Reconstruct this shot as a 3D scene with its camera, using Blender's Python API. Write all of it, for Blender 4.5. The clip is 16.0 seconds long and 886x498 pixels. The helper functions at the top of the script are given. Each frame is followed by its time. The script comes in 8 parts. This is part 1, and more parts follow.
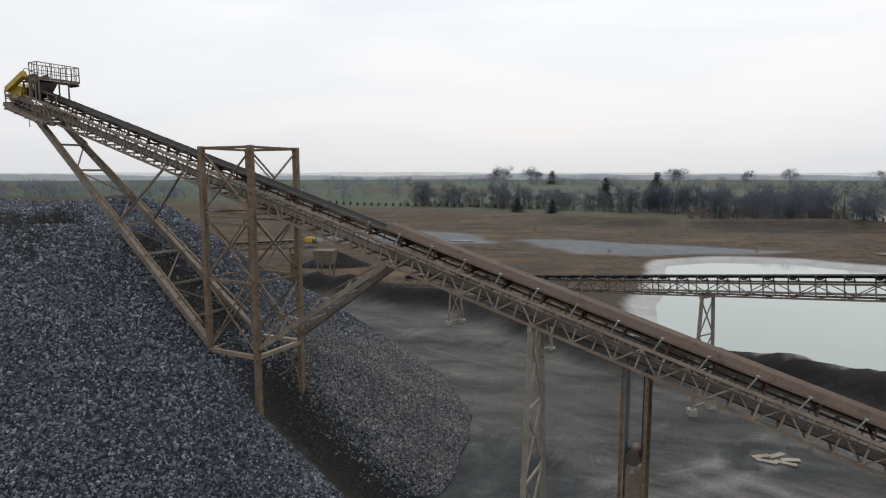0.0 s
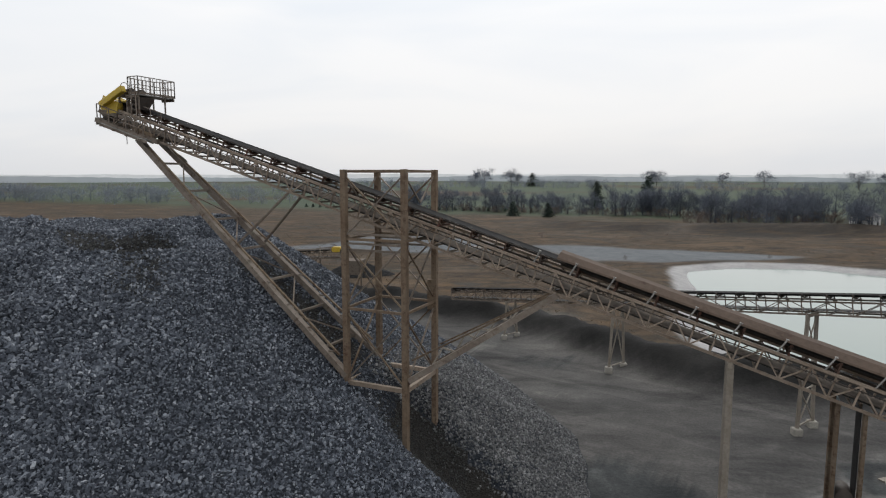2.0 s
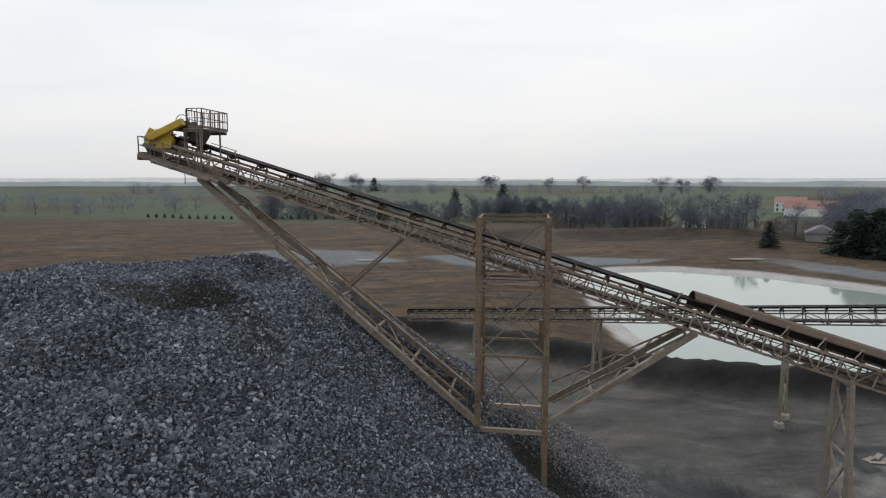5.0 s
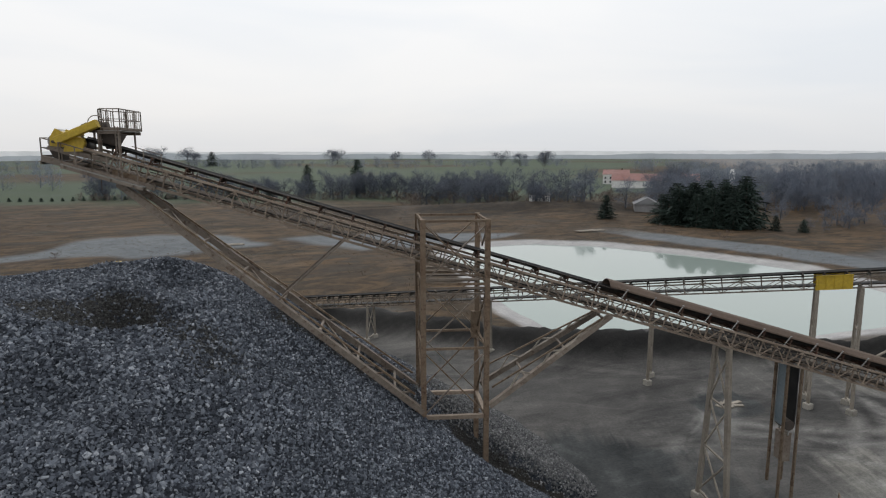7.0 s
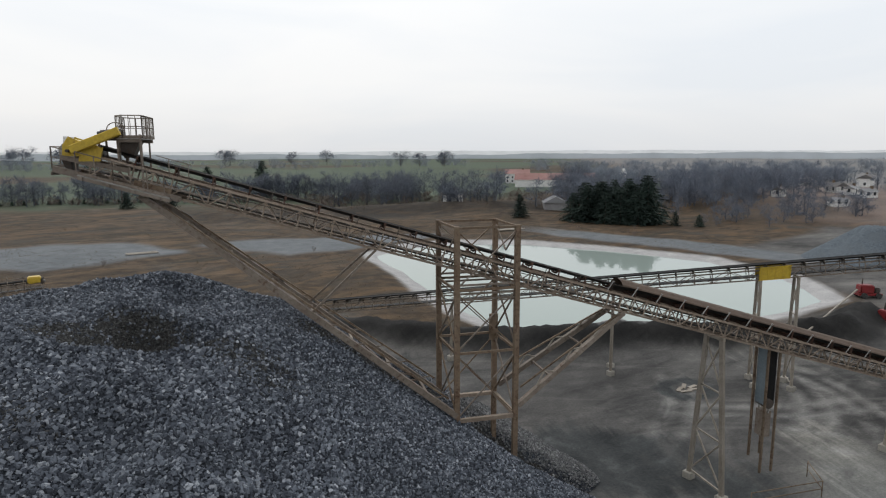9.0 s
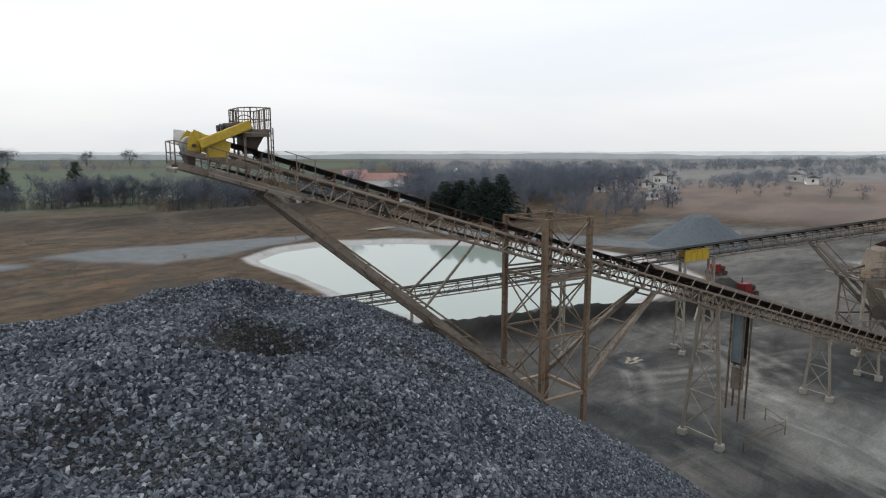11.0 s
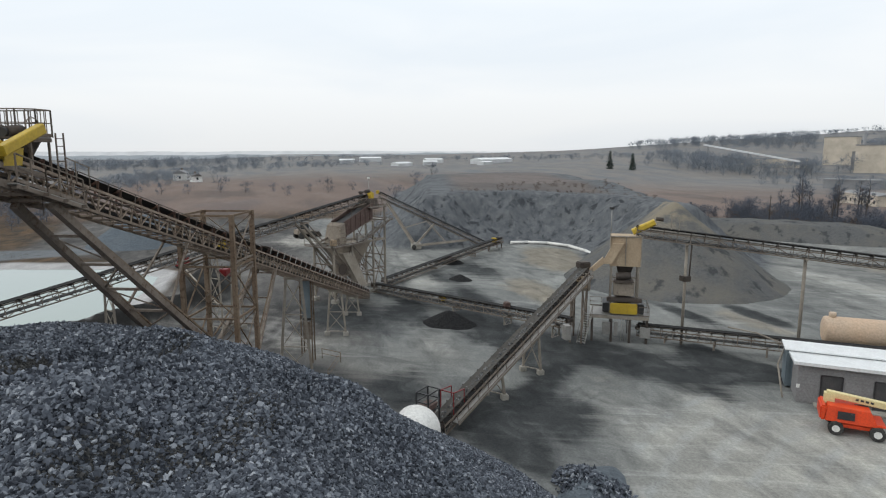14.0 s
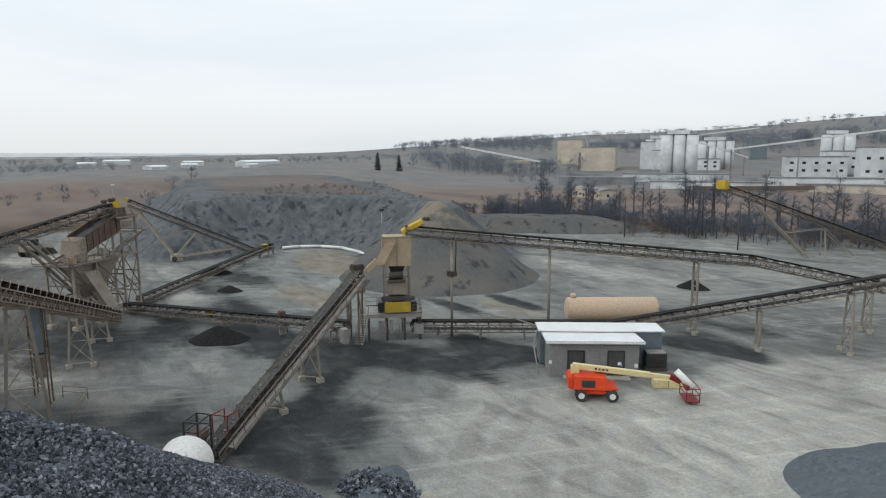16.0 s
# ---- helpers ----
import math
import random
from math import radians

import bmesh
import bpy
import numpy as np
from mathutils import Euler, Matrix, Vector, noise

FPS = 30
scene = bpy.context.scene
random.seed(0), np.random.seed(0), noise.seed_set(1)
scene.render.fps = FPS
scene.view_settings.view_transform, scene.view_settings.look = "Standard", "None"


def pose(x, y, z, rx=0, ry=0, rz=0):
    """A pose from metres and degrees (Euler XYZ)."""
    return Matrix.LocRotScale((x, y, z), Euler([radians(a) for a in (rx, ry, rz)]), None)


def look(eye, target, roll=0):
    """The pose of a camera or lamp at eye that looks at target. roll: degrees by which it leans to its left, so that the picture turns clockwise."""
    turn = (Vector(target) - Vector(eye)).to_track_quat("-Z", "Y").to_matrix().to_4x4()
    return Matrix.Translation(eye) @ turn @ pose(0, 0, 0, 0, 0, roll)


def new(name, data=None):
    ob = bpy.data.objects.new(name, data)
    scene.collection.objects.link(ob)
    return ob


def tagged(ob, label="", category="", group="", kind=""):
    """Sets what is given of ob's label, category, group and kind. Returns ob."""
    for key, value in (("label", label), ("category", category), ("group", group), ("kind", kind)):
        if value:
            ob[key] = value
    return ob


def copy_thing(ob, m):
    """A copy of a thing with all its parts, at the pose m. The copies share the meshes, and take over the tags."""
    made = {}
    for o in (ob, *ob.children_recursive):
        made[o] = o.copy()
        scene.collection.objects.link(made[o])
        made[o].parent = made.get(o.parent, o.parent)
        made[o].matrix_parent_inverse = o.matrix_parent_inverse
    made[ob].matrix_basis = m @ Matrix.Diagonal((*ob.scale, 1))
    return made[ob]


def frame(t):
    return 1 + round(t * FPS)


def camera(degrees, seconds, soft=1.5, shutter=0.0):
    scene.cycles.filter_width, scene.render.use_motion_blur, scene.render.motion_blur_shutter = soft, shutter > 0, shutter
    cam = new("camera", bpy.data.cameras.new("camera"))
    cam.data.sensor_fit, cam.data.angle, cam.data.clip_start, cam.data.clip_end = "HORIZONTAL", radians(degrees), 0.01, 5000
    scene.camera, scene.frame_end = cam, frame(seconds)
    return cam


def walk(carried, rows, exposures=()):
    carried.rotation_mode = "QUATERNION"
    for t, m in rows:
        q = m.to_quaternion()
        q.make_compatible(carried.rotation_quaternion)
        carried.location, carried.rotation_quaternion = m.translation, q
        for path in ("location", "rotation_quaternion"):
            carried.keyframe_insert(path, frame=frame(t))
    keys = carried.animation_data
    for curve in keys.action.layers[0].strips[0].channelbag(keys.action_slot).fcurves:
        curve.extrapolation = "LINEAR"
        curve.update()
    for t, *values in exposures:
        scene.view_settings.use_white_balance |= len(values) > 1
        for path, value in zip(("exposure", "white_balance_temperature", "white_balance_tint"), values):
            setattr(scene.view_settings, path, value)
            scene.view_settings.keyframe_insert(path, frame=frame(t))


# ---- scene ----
# seconds, x, y, z, yaw, pitch, roll
PATH = [
    (0, 4.330, 8.369, 16.080, 8.273, -6.899, 0.001),
    (0.5, 2.717, 8.622, 16.319, 8.006, -6.823, -0.057),
    (1, 0.592, 8.728, 16.620, 7.901, -6.808, -0.008),
    (1.5, -1.744, 8.687, 16.894, 7.778, -6.778, -0.039),
    (2, -4.145, 8.607, 17.147, 6.002, -6.770, -0.019),
    (2.5, -6.654, 8.488, 17.456, 3.546, -6.799, -0.016),
    (3, -9.183, 8.407, 17.727, 0.637, -6.786, 0.014),
    (3.5, -11.687, 8.466, 17.964, -2.772, -6.750, 0.051),
    (6, -20.930, 9.184, 20.048, -14.912, -6.612, -0.122),
    (6.5, -21.942, 9.128, 20.383, -19.246, -7.784, -0.107),
    (7, -22.822, 9.087, 20.691, -23.596, -8.928, -0.101),
    (7.5, -23.734, 9.095, 20.924, -28.852, -8.924, -0.094),
    (8, -25.043, 9.551, 21.031, -31.483, -8.915, -0.155),
    (8.5, -26.804, 10.488, 21.106, -32.536, -8.960, -0.190),
    (9, -28.948, 11.886, 21.110, -33.213, -8.964, -0.193),
    (11.5, -42.762, 22.769, 20.935, -56.462, -8.945, 0.090),
    (12, -45.216, 25.353, 20.980, -63.273, -8.946, 0.208),
    (12.5, -47.349, 27.894, 21.040, -70.994, -8.979, 0.162),
    (13, -49.077, 30.419, 21.078, -80.243, -8.997, 0.137),
    (13.5, -50.359, 32.718, 21.166, -93.452, -9.012, 0.110),
    (14, -51.160, 34.096, 21.206, -105.019, -8.954, -0.025),
    (14.5, -51.491, 34.463, 21.232, -112.514, -8.899, -0.070),
    (15, -51.695, 34.521, 21.300, -118.786, -8.891, -0.087),
    (15.5, -51.442, 34.331, 21.331, -124.498, -8.875, -0.186),
    (16, -50.520, 33.562, 21.358, -125.987, -8.845, -0.180),
]
cam = camera(71.42, 16.0, 1.2)
walk(cam, [(t, pose(x, y, z, 0, 0, yaw) @ pose(0, 0, 0, 90 + pitch, 0, 0) @ pose(0, 0, 0, 0, 0, roll)) for t, x, y, z, yaw, pitch, roll in PATH],
     [(0.0, -0.46, 6370, 9.5), (3.5, -0.49, 6370, 9.0), (6.5, -0.50, 6360, 9.0), (9.0, -0.44, 6340, 8.5), (12.0, -0.33, 6280, 8), (16.0, -0.4, 6160, 6)])
# ---- path end ----
# ---------------------------------------------------------------- light
world = bpy.data.worlds.new("overcast_sky")
scene.world = world
world.use_nodes = True
wn, wl = world.node_tree.nodes, world.node_tree.links
sky = wn.new("ShaderNodeTexSky")
sky.sky_type, sky.sun_disc = "NISHITA", False
SUN_ELEVATION, SUN_HEADING = radians(42), radians(12)
sky.sun_elevation, sky.sun_rotation = SUN_ELEVATION, SUN_HEADING
sky.air_density, sky.dust_density, sky.ozone_density = 1.0, 3.0, 1.0
cloud = wn.new("ShaderNodeMix")
cloud.data_type = "RGBA"
cloud.inputs["Factor"].default_value = 0.93
# the cloud layer is greyer and warmer at the horizon and brightens upwards
rise = wn.new("ShaderNodeSeparateXYZ")
wl.new(wn.new("ShaderNodeTexCoord").outputs["Generated"], rise.inputs["Vector"])
tone = wn.new("ShaderNodeValToRGB")
for k, at, c in ((0, 0.0, (0.80, 0.79, 0.785, 1)), (1, 0.30, (0.98, 0.985, 0.99, 1))):
    tone.color_ramp.elements[k].position, tone.color_ramp.elements[k].color = at, c
e = tone.color_ramp.elements.new(0.09)
e.color = (0.89, 0.885, 0.885, 1)
wl.new(rise.outputs["Z"], tone.inputs["Fac"])
lift_up = wn.new("ShaderNodeMix")
lift_up.data_type, lift_up.blend_type = "RGBA", "MULTIPLY"
lift_up.inputs["Factor"].default_value = 1.0
lift_up.inputs["B"].default_value = (14.0, 14.0, 14.05, 1)
# thin uneven cloud: faint blue-grey and warm veils
veil_at = wn.new("ShaderNodeMapping")
veil_at.inputs["Scale"].default_value = (1.0, 1.0, 5.0)
wl.new(rise.inputs["Vector"].links[0].from_socket, veil_at.inputs["Vector"])
veil_noise = wn.new("ShaderNodeTexNoise")
for slot, v in (("Scale", 1.6), ("Detail", 4.0), ("Roughness", 0.5), ("Distortion", 0.6)):
    veil_noise.inputs[slot].default_value = v
wl.new(veil_at.outputs["Vector"], veil_noise.inputs["Vector"])
veil = wn.new("ShaderNodeValToRGB")
for k, at, c in ((0, 0.36, (0.935, 0.955, 0.98, 1)), (1, 0.64, (1.05, 1.035, 1.02, 1))):
    veil.color_ramp.elements[k].position, veil.color_ramp.elements[k].color = at, c
wl.new(veil_noise.outputs["Fac"], veil.inputs["Fac"])
veiled = wn.new("ShaderNodeMix")
veiled.data_type, veiled.blend_type = "RGBA", "MULTIPLY"
veiled.inputs["Factor"].default_value = 1.0
wl.new(tone.outputs["Color"], veiled.inputs["A"])
wl.new(veil.outputs["Color"], veiled.inputs["B"])
wl.new(veiled.outputs["Result"], lift_up.inputs["A"])
wl.new(lift_up.outputs["Result"], cloud.inputs["B"])
wl.new(sky.outputs["Color"], cloud.inputs["A"])
wl.new(cloud.outputs["Result"], wn["Background"].inputs["Color"])
wn["Background"].inputs["Strength"].default_value = 0.1
sun = new("sun", bpy.data.lights.new("sun", "SUN"))
sun.data.energy, sun.data.angle, sun.data.color = 1.5, radians(40), (1.0, 0.965, 0.91)
sun.matrix_world = look((60 * math.sin(SUN_HEADING), 60 * math.cos(SUN_HEADING), 60 * math.tan(SUN_ELEVATION)), (0, 0, 0))


# ---------------------------------------------------------------- materials
def nodes_of(name):
    m = bpy.data.materials.new(name)
    m.use_nodes = True
    return m, m.node_tree.nodes, m.node_tree.links, m.node_tree.nodes["Principled BSDF"]


def noise_node(nt, scale, detail=4.0, rough=0.6, stretch=None, warp=0.0):
    pos = nt.nodes.new("ShaderNodeNewGeometry").outputs["Position"]
    if stretch:
        mp = nt.nodes.new("ShaderNodeMapping")
        mp.inputs["Scale"].default_value = stretch
        nt.links.new(pos, mp.inputs["Vector"])
        pos = mp.outputs["Vector"]
    n = nt.nodes.new("ShaderNodeTexNoise")
    n.inputs["Scale"].default_value, n.inputs["Detail"].default_value, n.inputs["Roughness"].default_value = scale, detail, rough
    n.inputs["Distortion"].default_value = warp
    nt.links.new(pos, n.inputs["Vector"])
    return n.outputs["Fac"]


def streak_noise(nt, degrees, along, across):
    """Noise drawn out in one direction over the ground, as wheels and blades leave it."""
    turned, squeezed = nt.nodes.new("ShaderNodeMapping"), nt.nodes.new("ShaderNodeMapping")
    turned.inputs["Rotation"].default_value = (0, 0, -radians(degrees))
    squeezed.inputs["Scale"].default_value = (along, across, 0.3)
    nt.links.new(nt.nodes.new("ShaderNodeNewGeometry").outputs["Position"], turned.inputs["Vector"])
    nt.links.new(turned.outputs["Vector"], squeezed.inputs["Vector"])
    n = nt.nodes.new("ShaderNodeTexNoise")
    for slot, v in (("Scale", 1.0), ("Detail", 5.0), ("Roughness", 0.66), ("Distortion", 0.9)):
        n.inputs[slot].default_value = v
    nt.links.new(squeezed.outputs["Vector"], n.inputs["Vector"])
    return n.outputs["Fac"]


def ramp_node(nt, fac, stops):
    r = nt.nodes.new("ShaderNodeValToRGB")
    e = r.color_ramp.elements
    while len(e) < len(stops):
        e.new(0.5)
    for k, (at, c) in zip(e, stops):
        k.position, k.color = at, (*c, 1) if len(c) == 3 else c
    nt.links.new(fac, r.inputs["Fac"])
    return r.outputs["Color"]


def mix_node(nt, fac, a, b, kind="MIX"):
    m = nt.nodes.new("ShaderNodeMix")
    m.data_type, m.blend_type = "RGBA", kind
    for slot, v in (("Factor", fac), ("A", a), ("B", b)):
        if isinstance(v, (int, float)):
            m.inputs[slot].default_value = v
        elif isinstance(v, tuple):
            m.inputs[slot].default_value = (*v, 1)
        else:
            nt.links.new(v, m.inputs[slot])
    return m.outputs["Result"]


def grey(nt, fac, lo, hi):
    return ramp_node(nt, fac, ((lo, (0, 0, 0)), (hi, (1, 1, 1))))


def bump_node(nt, height, strength, distance, bsdf):
    b = nt.nodes.new("ShaderNodeBump")
    b.inputs["Strength"].default_value, b.inputs["Distance"].default_value = strength, distance
    nt.links.new(height, b.inputs["Height"])
    nt.links.new(b.outputs["Normal"], bsdf.inputs["Normal"])


def surface(name, c1, c2, worn=None, coarse=0.6, fine=9.0, worn_at=(0.55, 0.7), rough=0.7, metal=0.0, bump=0.25, vary=0.0, streak=None):
    """Two tones in large patches, a fine grain, wear with a shape of its own, and a fine relief."""
    m, nd, ln, bs = nodes_of(name)
    nt = m.node_tree
    big = noise_node(nt, coarse, 5, 0.62, streak)
    small = noise_node(nt, fine, 4, 0.6)
    col = mix_node(nt, grey(nt, big, 0.32, 0.68), c1, c2)
    if worn:
        spots = noise_node(nt, coarse * 4.3, 6, 0.7, streak)
        col = mix_node(nt, grey(nt, spots, *worn_at), col, worn)
    grain = ramp_node(nt, small, ((0.25, (0.78, 0.78, 0.78)), (0.75, (1.18, 1.18, 1.18))))
    col = mix_node(nt, 1.0, col, grain, "MULTIPLY")
    if vary:
        info = nd.new("ShaderNodeObjectInfo")
        tone = ramp_node(nt, info.outputs["Random"], ((0, (1 - vary,) * 3), (1, (1 + vary,) * 3)))
        col = mix_node(nt, 1.0, col, tone, "MULTIPLY")
    ln.new(col, bs.inputs["Base Color"])
    ln.new(ramp_node(nt, small, ((0.2, (rough - 0.1,) * 3), (0.8, (min(1, rough + 0.1),) * 3))), bs.inputs["Roughness"])
    bs.inputs["Metallic"].default_value = metal
    bs.inputs["Specular IOR Level"].default_value = 0.15 if rough >= 0.6 else 0.4
    if bump:
        bump_node(nt, small, bump, 0.02, bs)
    return m


M_STEEL = surface("weathered_tan_steel", (0.215, 0.184, 0.154), (0.138, 0.111, 0.091), (0.085, 0.050, 0.031), 0.9, 8, (0.54, 0.70), 0.62, 0.1, 0.2, 0.18)
M_LATTICE = surface("dusty_tan_lattice_steel", (0.30, 0.245, 0.195), (0.205, 0.160, 0.124), (0.115, 0.067, 0.042), 0.9, 8, (0.55, 0.72), 0.65, 0.05, 0.2, 0.22)
M_IDLER = surface("rusty_idler_steel", (0.105, 0.062, 0.046), (0.075, 0.052, 0.042), (0.15, 0.055, 0.040), 1.1, 8, (0.56, 0.70), 0.75, 0.1, 0.2, 0.3)
M_RUST = surface("rusty_steel", (0.138, 0.100, 0.068), (0.195, 0.152, 0.112), (0.072, 0.043, 0.028), 0.8, 8, (0.5, 0.66), 0.75, 0.15, 0.3, 0.15)
M_TOWER = surface("rust_orange_tower_steel", (0.152, 0.106, 0.072), (0.192, 0.148, 0.108), (0.080, 0.048, 0.033), 0.8, 8, (0.52, 0.68), 0.75, 0.1, 0.3, 0.15)
M_DARKSTEEL = surface("grimy_dark_steel", (0.060, 0.052, 0.047), (0.098, 0.082, 0.071), (0.085, 0.05, 0.034), 0.9, 8, (0.58, 0.7), 0.6, 0.3, 0.25, 0.2)
M_PALESTEEL = surface("dusty_pale_steel", (0.30, 0.27, 0.23), (0.215, 0.187, 0.153), (0.135, 0.092, 0.063), 0.7, 8, (0.6, 0.75), 0.65, 0.1, 0.2, 0.12)
M_GALV = surface("dull_galvanised_steel", (0.34, 0.33, 0.31), (0.25, 0.24, 0.225), (0.17, 0.12, 0.09), 1.2, 12, (0.62, 0.75), 0.5, 0.4, 0.15, 0.1)
M_BELT = surface("black_conveyor_belt", (0.016, 0.016, 0.017), (0.032, 0.031, 0.03), (0.07, 0.064, 0.056), 0.5, 14, (0.58, 0.75), 0.62, 0.0, 0.2)
M_DUSTBELT = surface("dusty_grey_belt", (0.060, 0.056, 0.051), (0.10, 0.093, 0.084), (0.045, 0.042, 0.039), 0.6, 12, (0.55, 0.72), 0.85, 0.0, 0.2)
M_COVER = surface("brown_belt_cover", (0.115, 0.084, 0.064), (0.086, 0.062, 0.048), (0.06, 0.038, 0.027), 0.4, 7, (0.55, 0.7), 0.7, 0.1, 0.2)
M_YELLOW = surface("yellow_machine_paint", (0.50, 0.35, 0.03), (0.40, 0.275, 0.03), (0.25, 0.165, 0.05), 0.9, 9, (0.6, 0.74), 0.5, 0.0, 0.12)
M_TAN = surface("tan_painted_plate", (0.42, 0.33, 0.23), (0.34, 0.26, 0.175), (0.21, 0.13, 0.08), 0.5, 7, (0.6, 0.75), 0.65, 0.0, 0.15)
M_DUSTPAN = surface("dusty_brown_pan", (0.175, 0.150, 0.125), (0.125, 0.102, 0.084), (0.075, 0.056, 0.044), 0.7, 8, (0.52, 0.68), 0.85, 0.0, 0.2)
M_DUSTPLATE = surface("dusty_grey_tan_plate", (0.29, 0.25, 0.205), (0.215, 0.183, 0.15), (0.13, 0.10, 0.078), 0.5, 7, (0.56, 0.72), 0.8, 0.0, 0.2)
M_MAROON = surface("dusty_maroon_plate", (0.095, 0.062, 0.055), (0.135, 0.098, 0.086), (0.19, 0.155, 0.13), 0.6, 7, (0.55, 0.72), 0.7, 0.0, 0.2)
M_CONCRETE = surface("dusty_concrete", (0.36, 0.34, 0.30), (0.27, 0.255, 0.225), (0.18, 0.165, 0.145), 1.0, 9, (0.58, 0.72), 0.9, 0.0, 0.35)
M_ORANGE = surface("orange_lift_paint", (0.68, 0.062, 0.012), (0.55, 0.05, 0.012), (0.40, 0.11, 0.04), 1.0, 9, (0.64, 0.78), 0.42, 0.0, 0.08)
M_CREAM = surface("cream_boom_paint", (0.66, 0.57, 0.30), (0.58, 0.49, 0.25), (0.34, 0.27, 0.15), 1.0, 9, (0.62, 0.78), 0.45, 0.0, 0.08)
M_RUBBER = surface("tyre_rubber", (0.03, 0.03, 0.03), (0.06, 0.058, 0.055), (0.17, 0.155, 0.135), 2.0, 12, (0.55, 0.7), 0.85, 0.0, 0.3)
M_RED = surface("faded_red_paint", (0.19, 0.012, 0.014), (0.14, 0.013, 0.014), (0.21, 0.08, 0.06), 1.0, 9, (0.58, 0.74), 0.5, 0.0, 0.12)
M_WHITE = surface("chalky_white_paint", (0.72, 0.71, 0.68), (0.62, 0.61, 0.58), (0.42, 0.40, 0.37), 0.25, 5, (0.6, 0.76), 0.6, 0.0, 0.15)
M_TANK = surface("faded_peach_tank", (0.58, 0.41, 0.28), (0.53, 0.42, 0.32), (0.50, 0.44, 0.37), 0.22, 5, (0.6, 0.8), 0.6, 0.0, 0.15)
M_BLOCK = surface("grey_block_wall", (0.25, 0.245, 0.245), (0.205, 0.20, 0.20), (0.16, 0.155, 0.15), 0.6, 7, (0.6, 0.74), 0.85, 0.0, 0.2)
M_BLUEGREY = surface("blue_grey_container", (0.17, 0.205, 0.225), (0.13, 0.16, 0.18), (0.16, 0.10, 0.07), 0.6, 9, (0.66, 0.78), 0.6, 0.1, 0.15)
M_ROOFWHITE = surface("white_metal_roof", (0.74, 0.75, 0.75), (0.64, 0.65, 0.65), (0.48, 0.46, 0.43), 0.5, 8, (0.62, 0.76), 0.45, 0.1, 0.1)
M_DOOR = surface("dark_grey_door", (0.055, 0.055, 0.058), (0.08, 0.078, 0.078), None, 0.8, 9, rough=0.6, bump=0.1)
M_BLACK = surface("black_plastic", (0.02, 0.02, 0.022), (0.04, 0.04, 0.042), (0.12, 0.11, 0.10), 1.5, 9, (0.6, 0.75), 0.5, 0.0, 0.15)
M_BARK = surface("grey_brown_bark", (0.075, 0.065, 0.058), (0.11, 0.098, 0.09), None, 0.05, 3, rough=0.9, bump=0.2, vary=0.25)
# The blue cast in this twig grey imitates air haze over the woods.
M_TWIG = surface("bare_winter_twigs", (0.112, 0.127, 0.158), (0.128, 0.142, 0.172), (0.112, 0.114, 0.128), 0.03, 2, (0.52, 0.66), 0.9, 0.0, 0.0, 0.2)
def see_through(m):
    """Fine twigs pass on the light that falls on their far side."""
    nt = m.node_tree
    bs, out_ = nt.nodes["Principled BSDF"], nt.nodes["Material Output"]
    thin, both = nt.nodes.new("ShaderNodeBsdfTranslucent"), nt.nodes.new("ShaderNodeMixShader")
    nt.links.new(bs.inputs["Base Color"].links[0].from_socket, thin.inputs["Color"])
    both.inputs["Fac"].default_value = 0.5
    for k, socket in ((1, bs.outputs["BSDF"]), (2, thin.outputs["BSDF"])):
        nt.links.new(socket, both.inputs[k])
    nt.links.new(both.outputs["Shader"], out_.inputs["Surface"])


see_through(M_TWIG)
M_NEEDLE = surface("dark_green_needles", (0.020, 0.032, 0.027), (0.034, 0.050, 0.041), None, 0.15, 3, rough=0.8, bump=0.0, vary=0.25)
# Pale grey-blue puts the haze of distance into the woods' own colour.
M_FARTWIG = surface("haze_tinted_far_woods", (0.185, 0.210, 0.245), (0.22, 0.243, 0.272), (0.20, 0.213, 0.232), 0.01, 0.4, (0.5, 0.66), 0.9, 0.0, 0.0)
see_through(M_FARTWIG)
M_SCRUB = surface("red_brown_scrub", (0.15, 0.118, 0.104), (0.118, 0.098, 0.088), (0.17, 0.138, 0.12), 0.05, 1.5, (0.55, 0.7), 0.9, 0.0, 0.0)
M_BRUSH = surface("dry_brush", (0.105, 0.076, 0.048), (0.085, 0.064, 0.042), (0.13, 0.096, 0.062), 0.08, 2, (0.55, 0.7), 0.9, 0.0, 0.0, 0.2)
M_FARWHITE = surface("dusty_white_plant_wall", (0.60, 0.61, 0.62), (0.52, 0.53, 0.54), (0.43, 0.43, 0.43), 0.04, 0.12, (0.55, 0.72), 0.8, 0.0, 0.0)
M_FARTAN = surface("tan_plant_wall", (0.52, 0.46, 0.38), (0.45, 0.40, 0.33), None, 0.04, 0.12, rough=0.8, bump=0.0)
M_FARGREY = surface("grey_plant_roof", (0.19, 0.195, 0.205), (0.25, 0.25, 0.25), None, 0.04, 0.12, rough=0.7, bump=0.0)
M_REDROOF = surface("faded_red_barn_roof", (0.25, 0.135, 0.122), (0.31, 0.195, 0.178), None, 0.08, 0.8, rough=0.8, bump=0.0)
M_HOUSE = surface("white_house_siding", (0.68, 0.67, 0.65), (0.58, 0.575, 0.56), None, 0.1, 1.5, rough=0.8, bump=0.0, vary=0.12)
M_SHINGLE = surface("dark_shingle_roof", (0.10, 0.095, 0.095), (0.15, 0.14, 0.135), None, 0.1, 1.5, rough=0.9, bump=0.0, vary=0.25)
M_GLASS, _n, _l, _b = nodes_of("dark_window_glass")
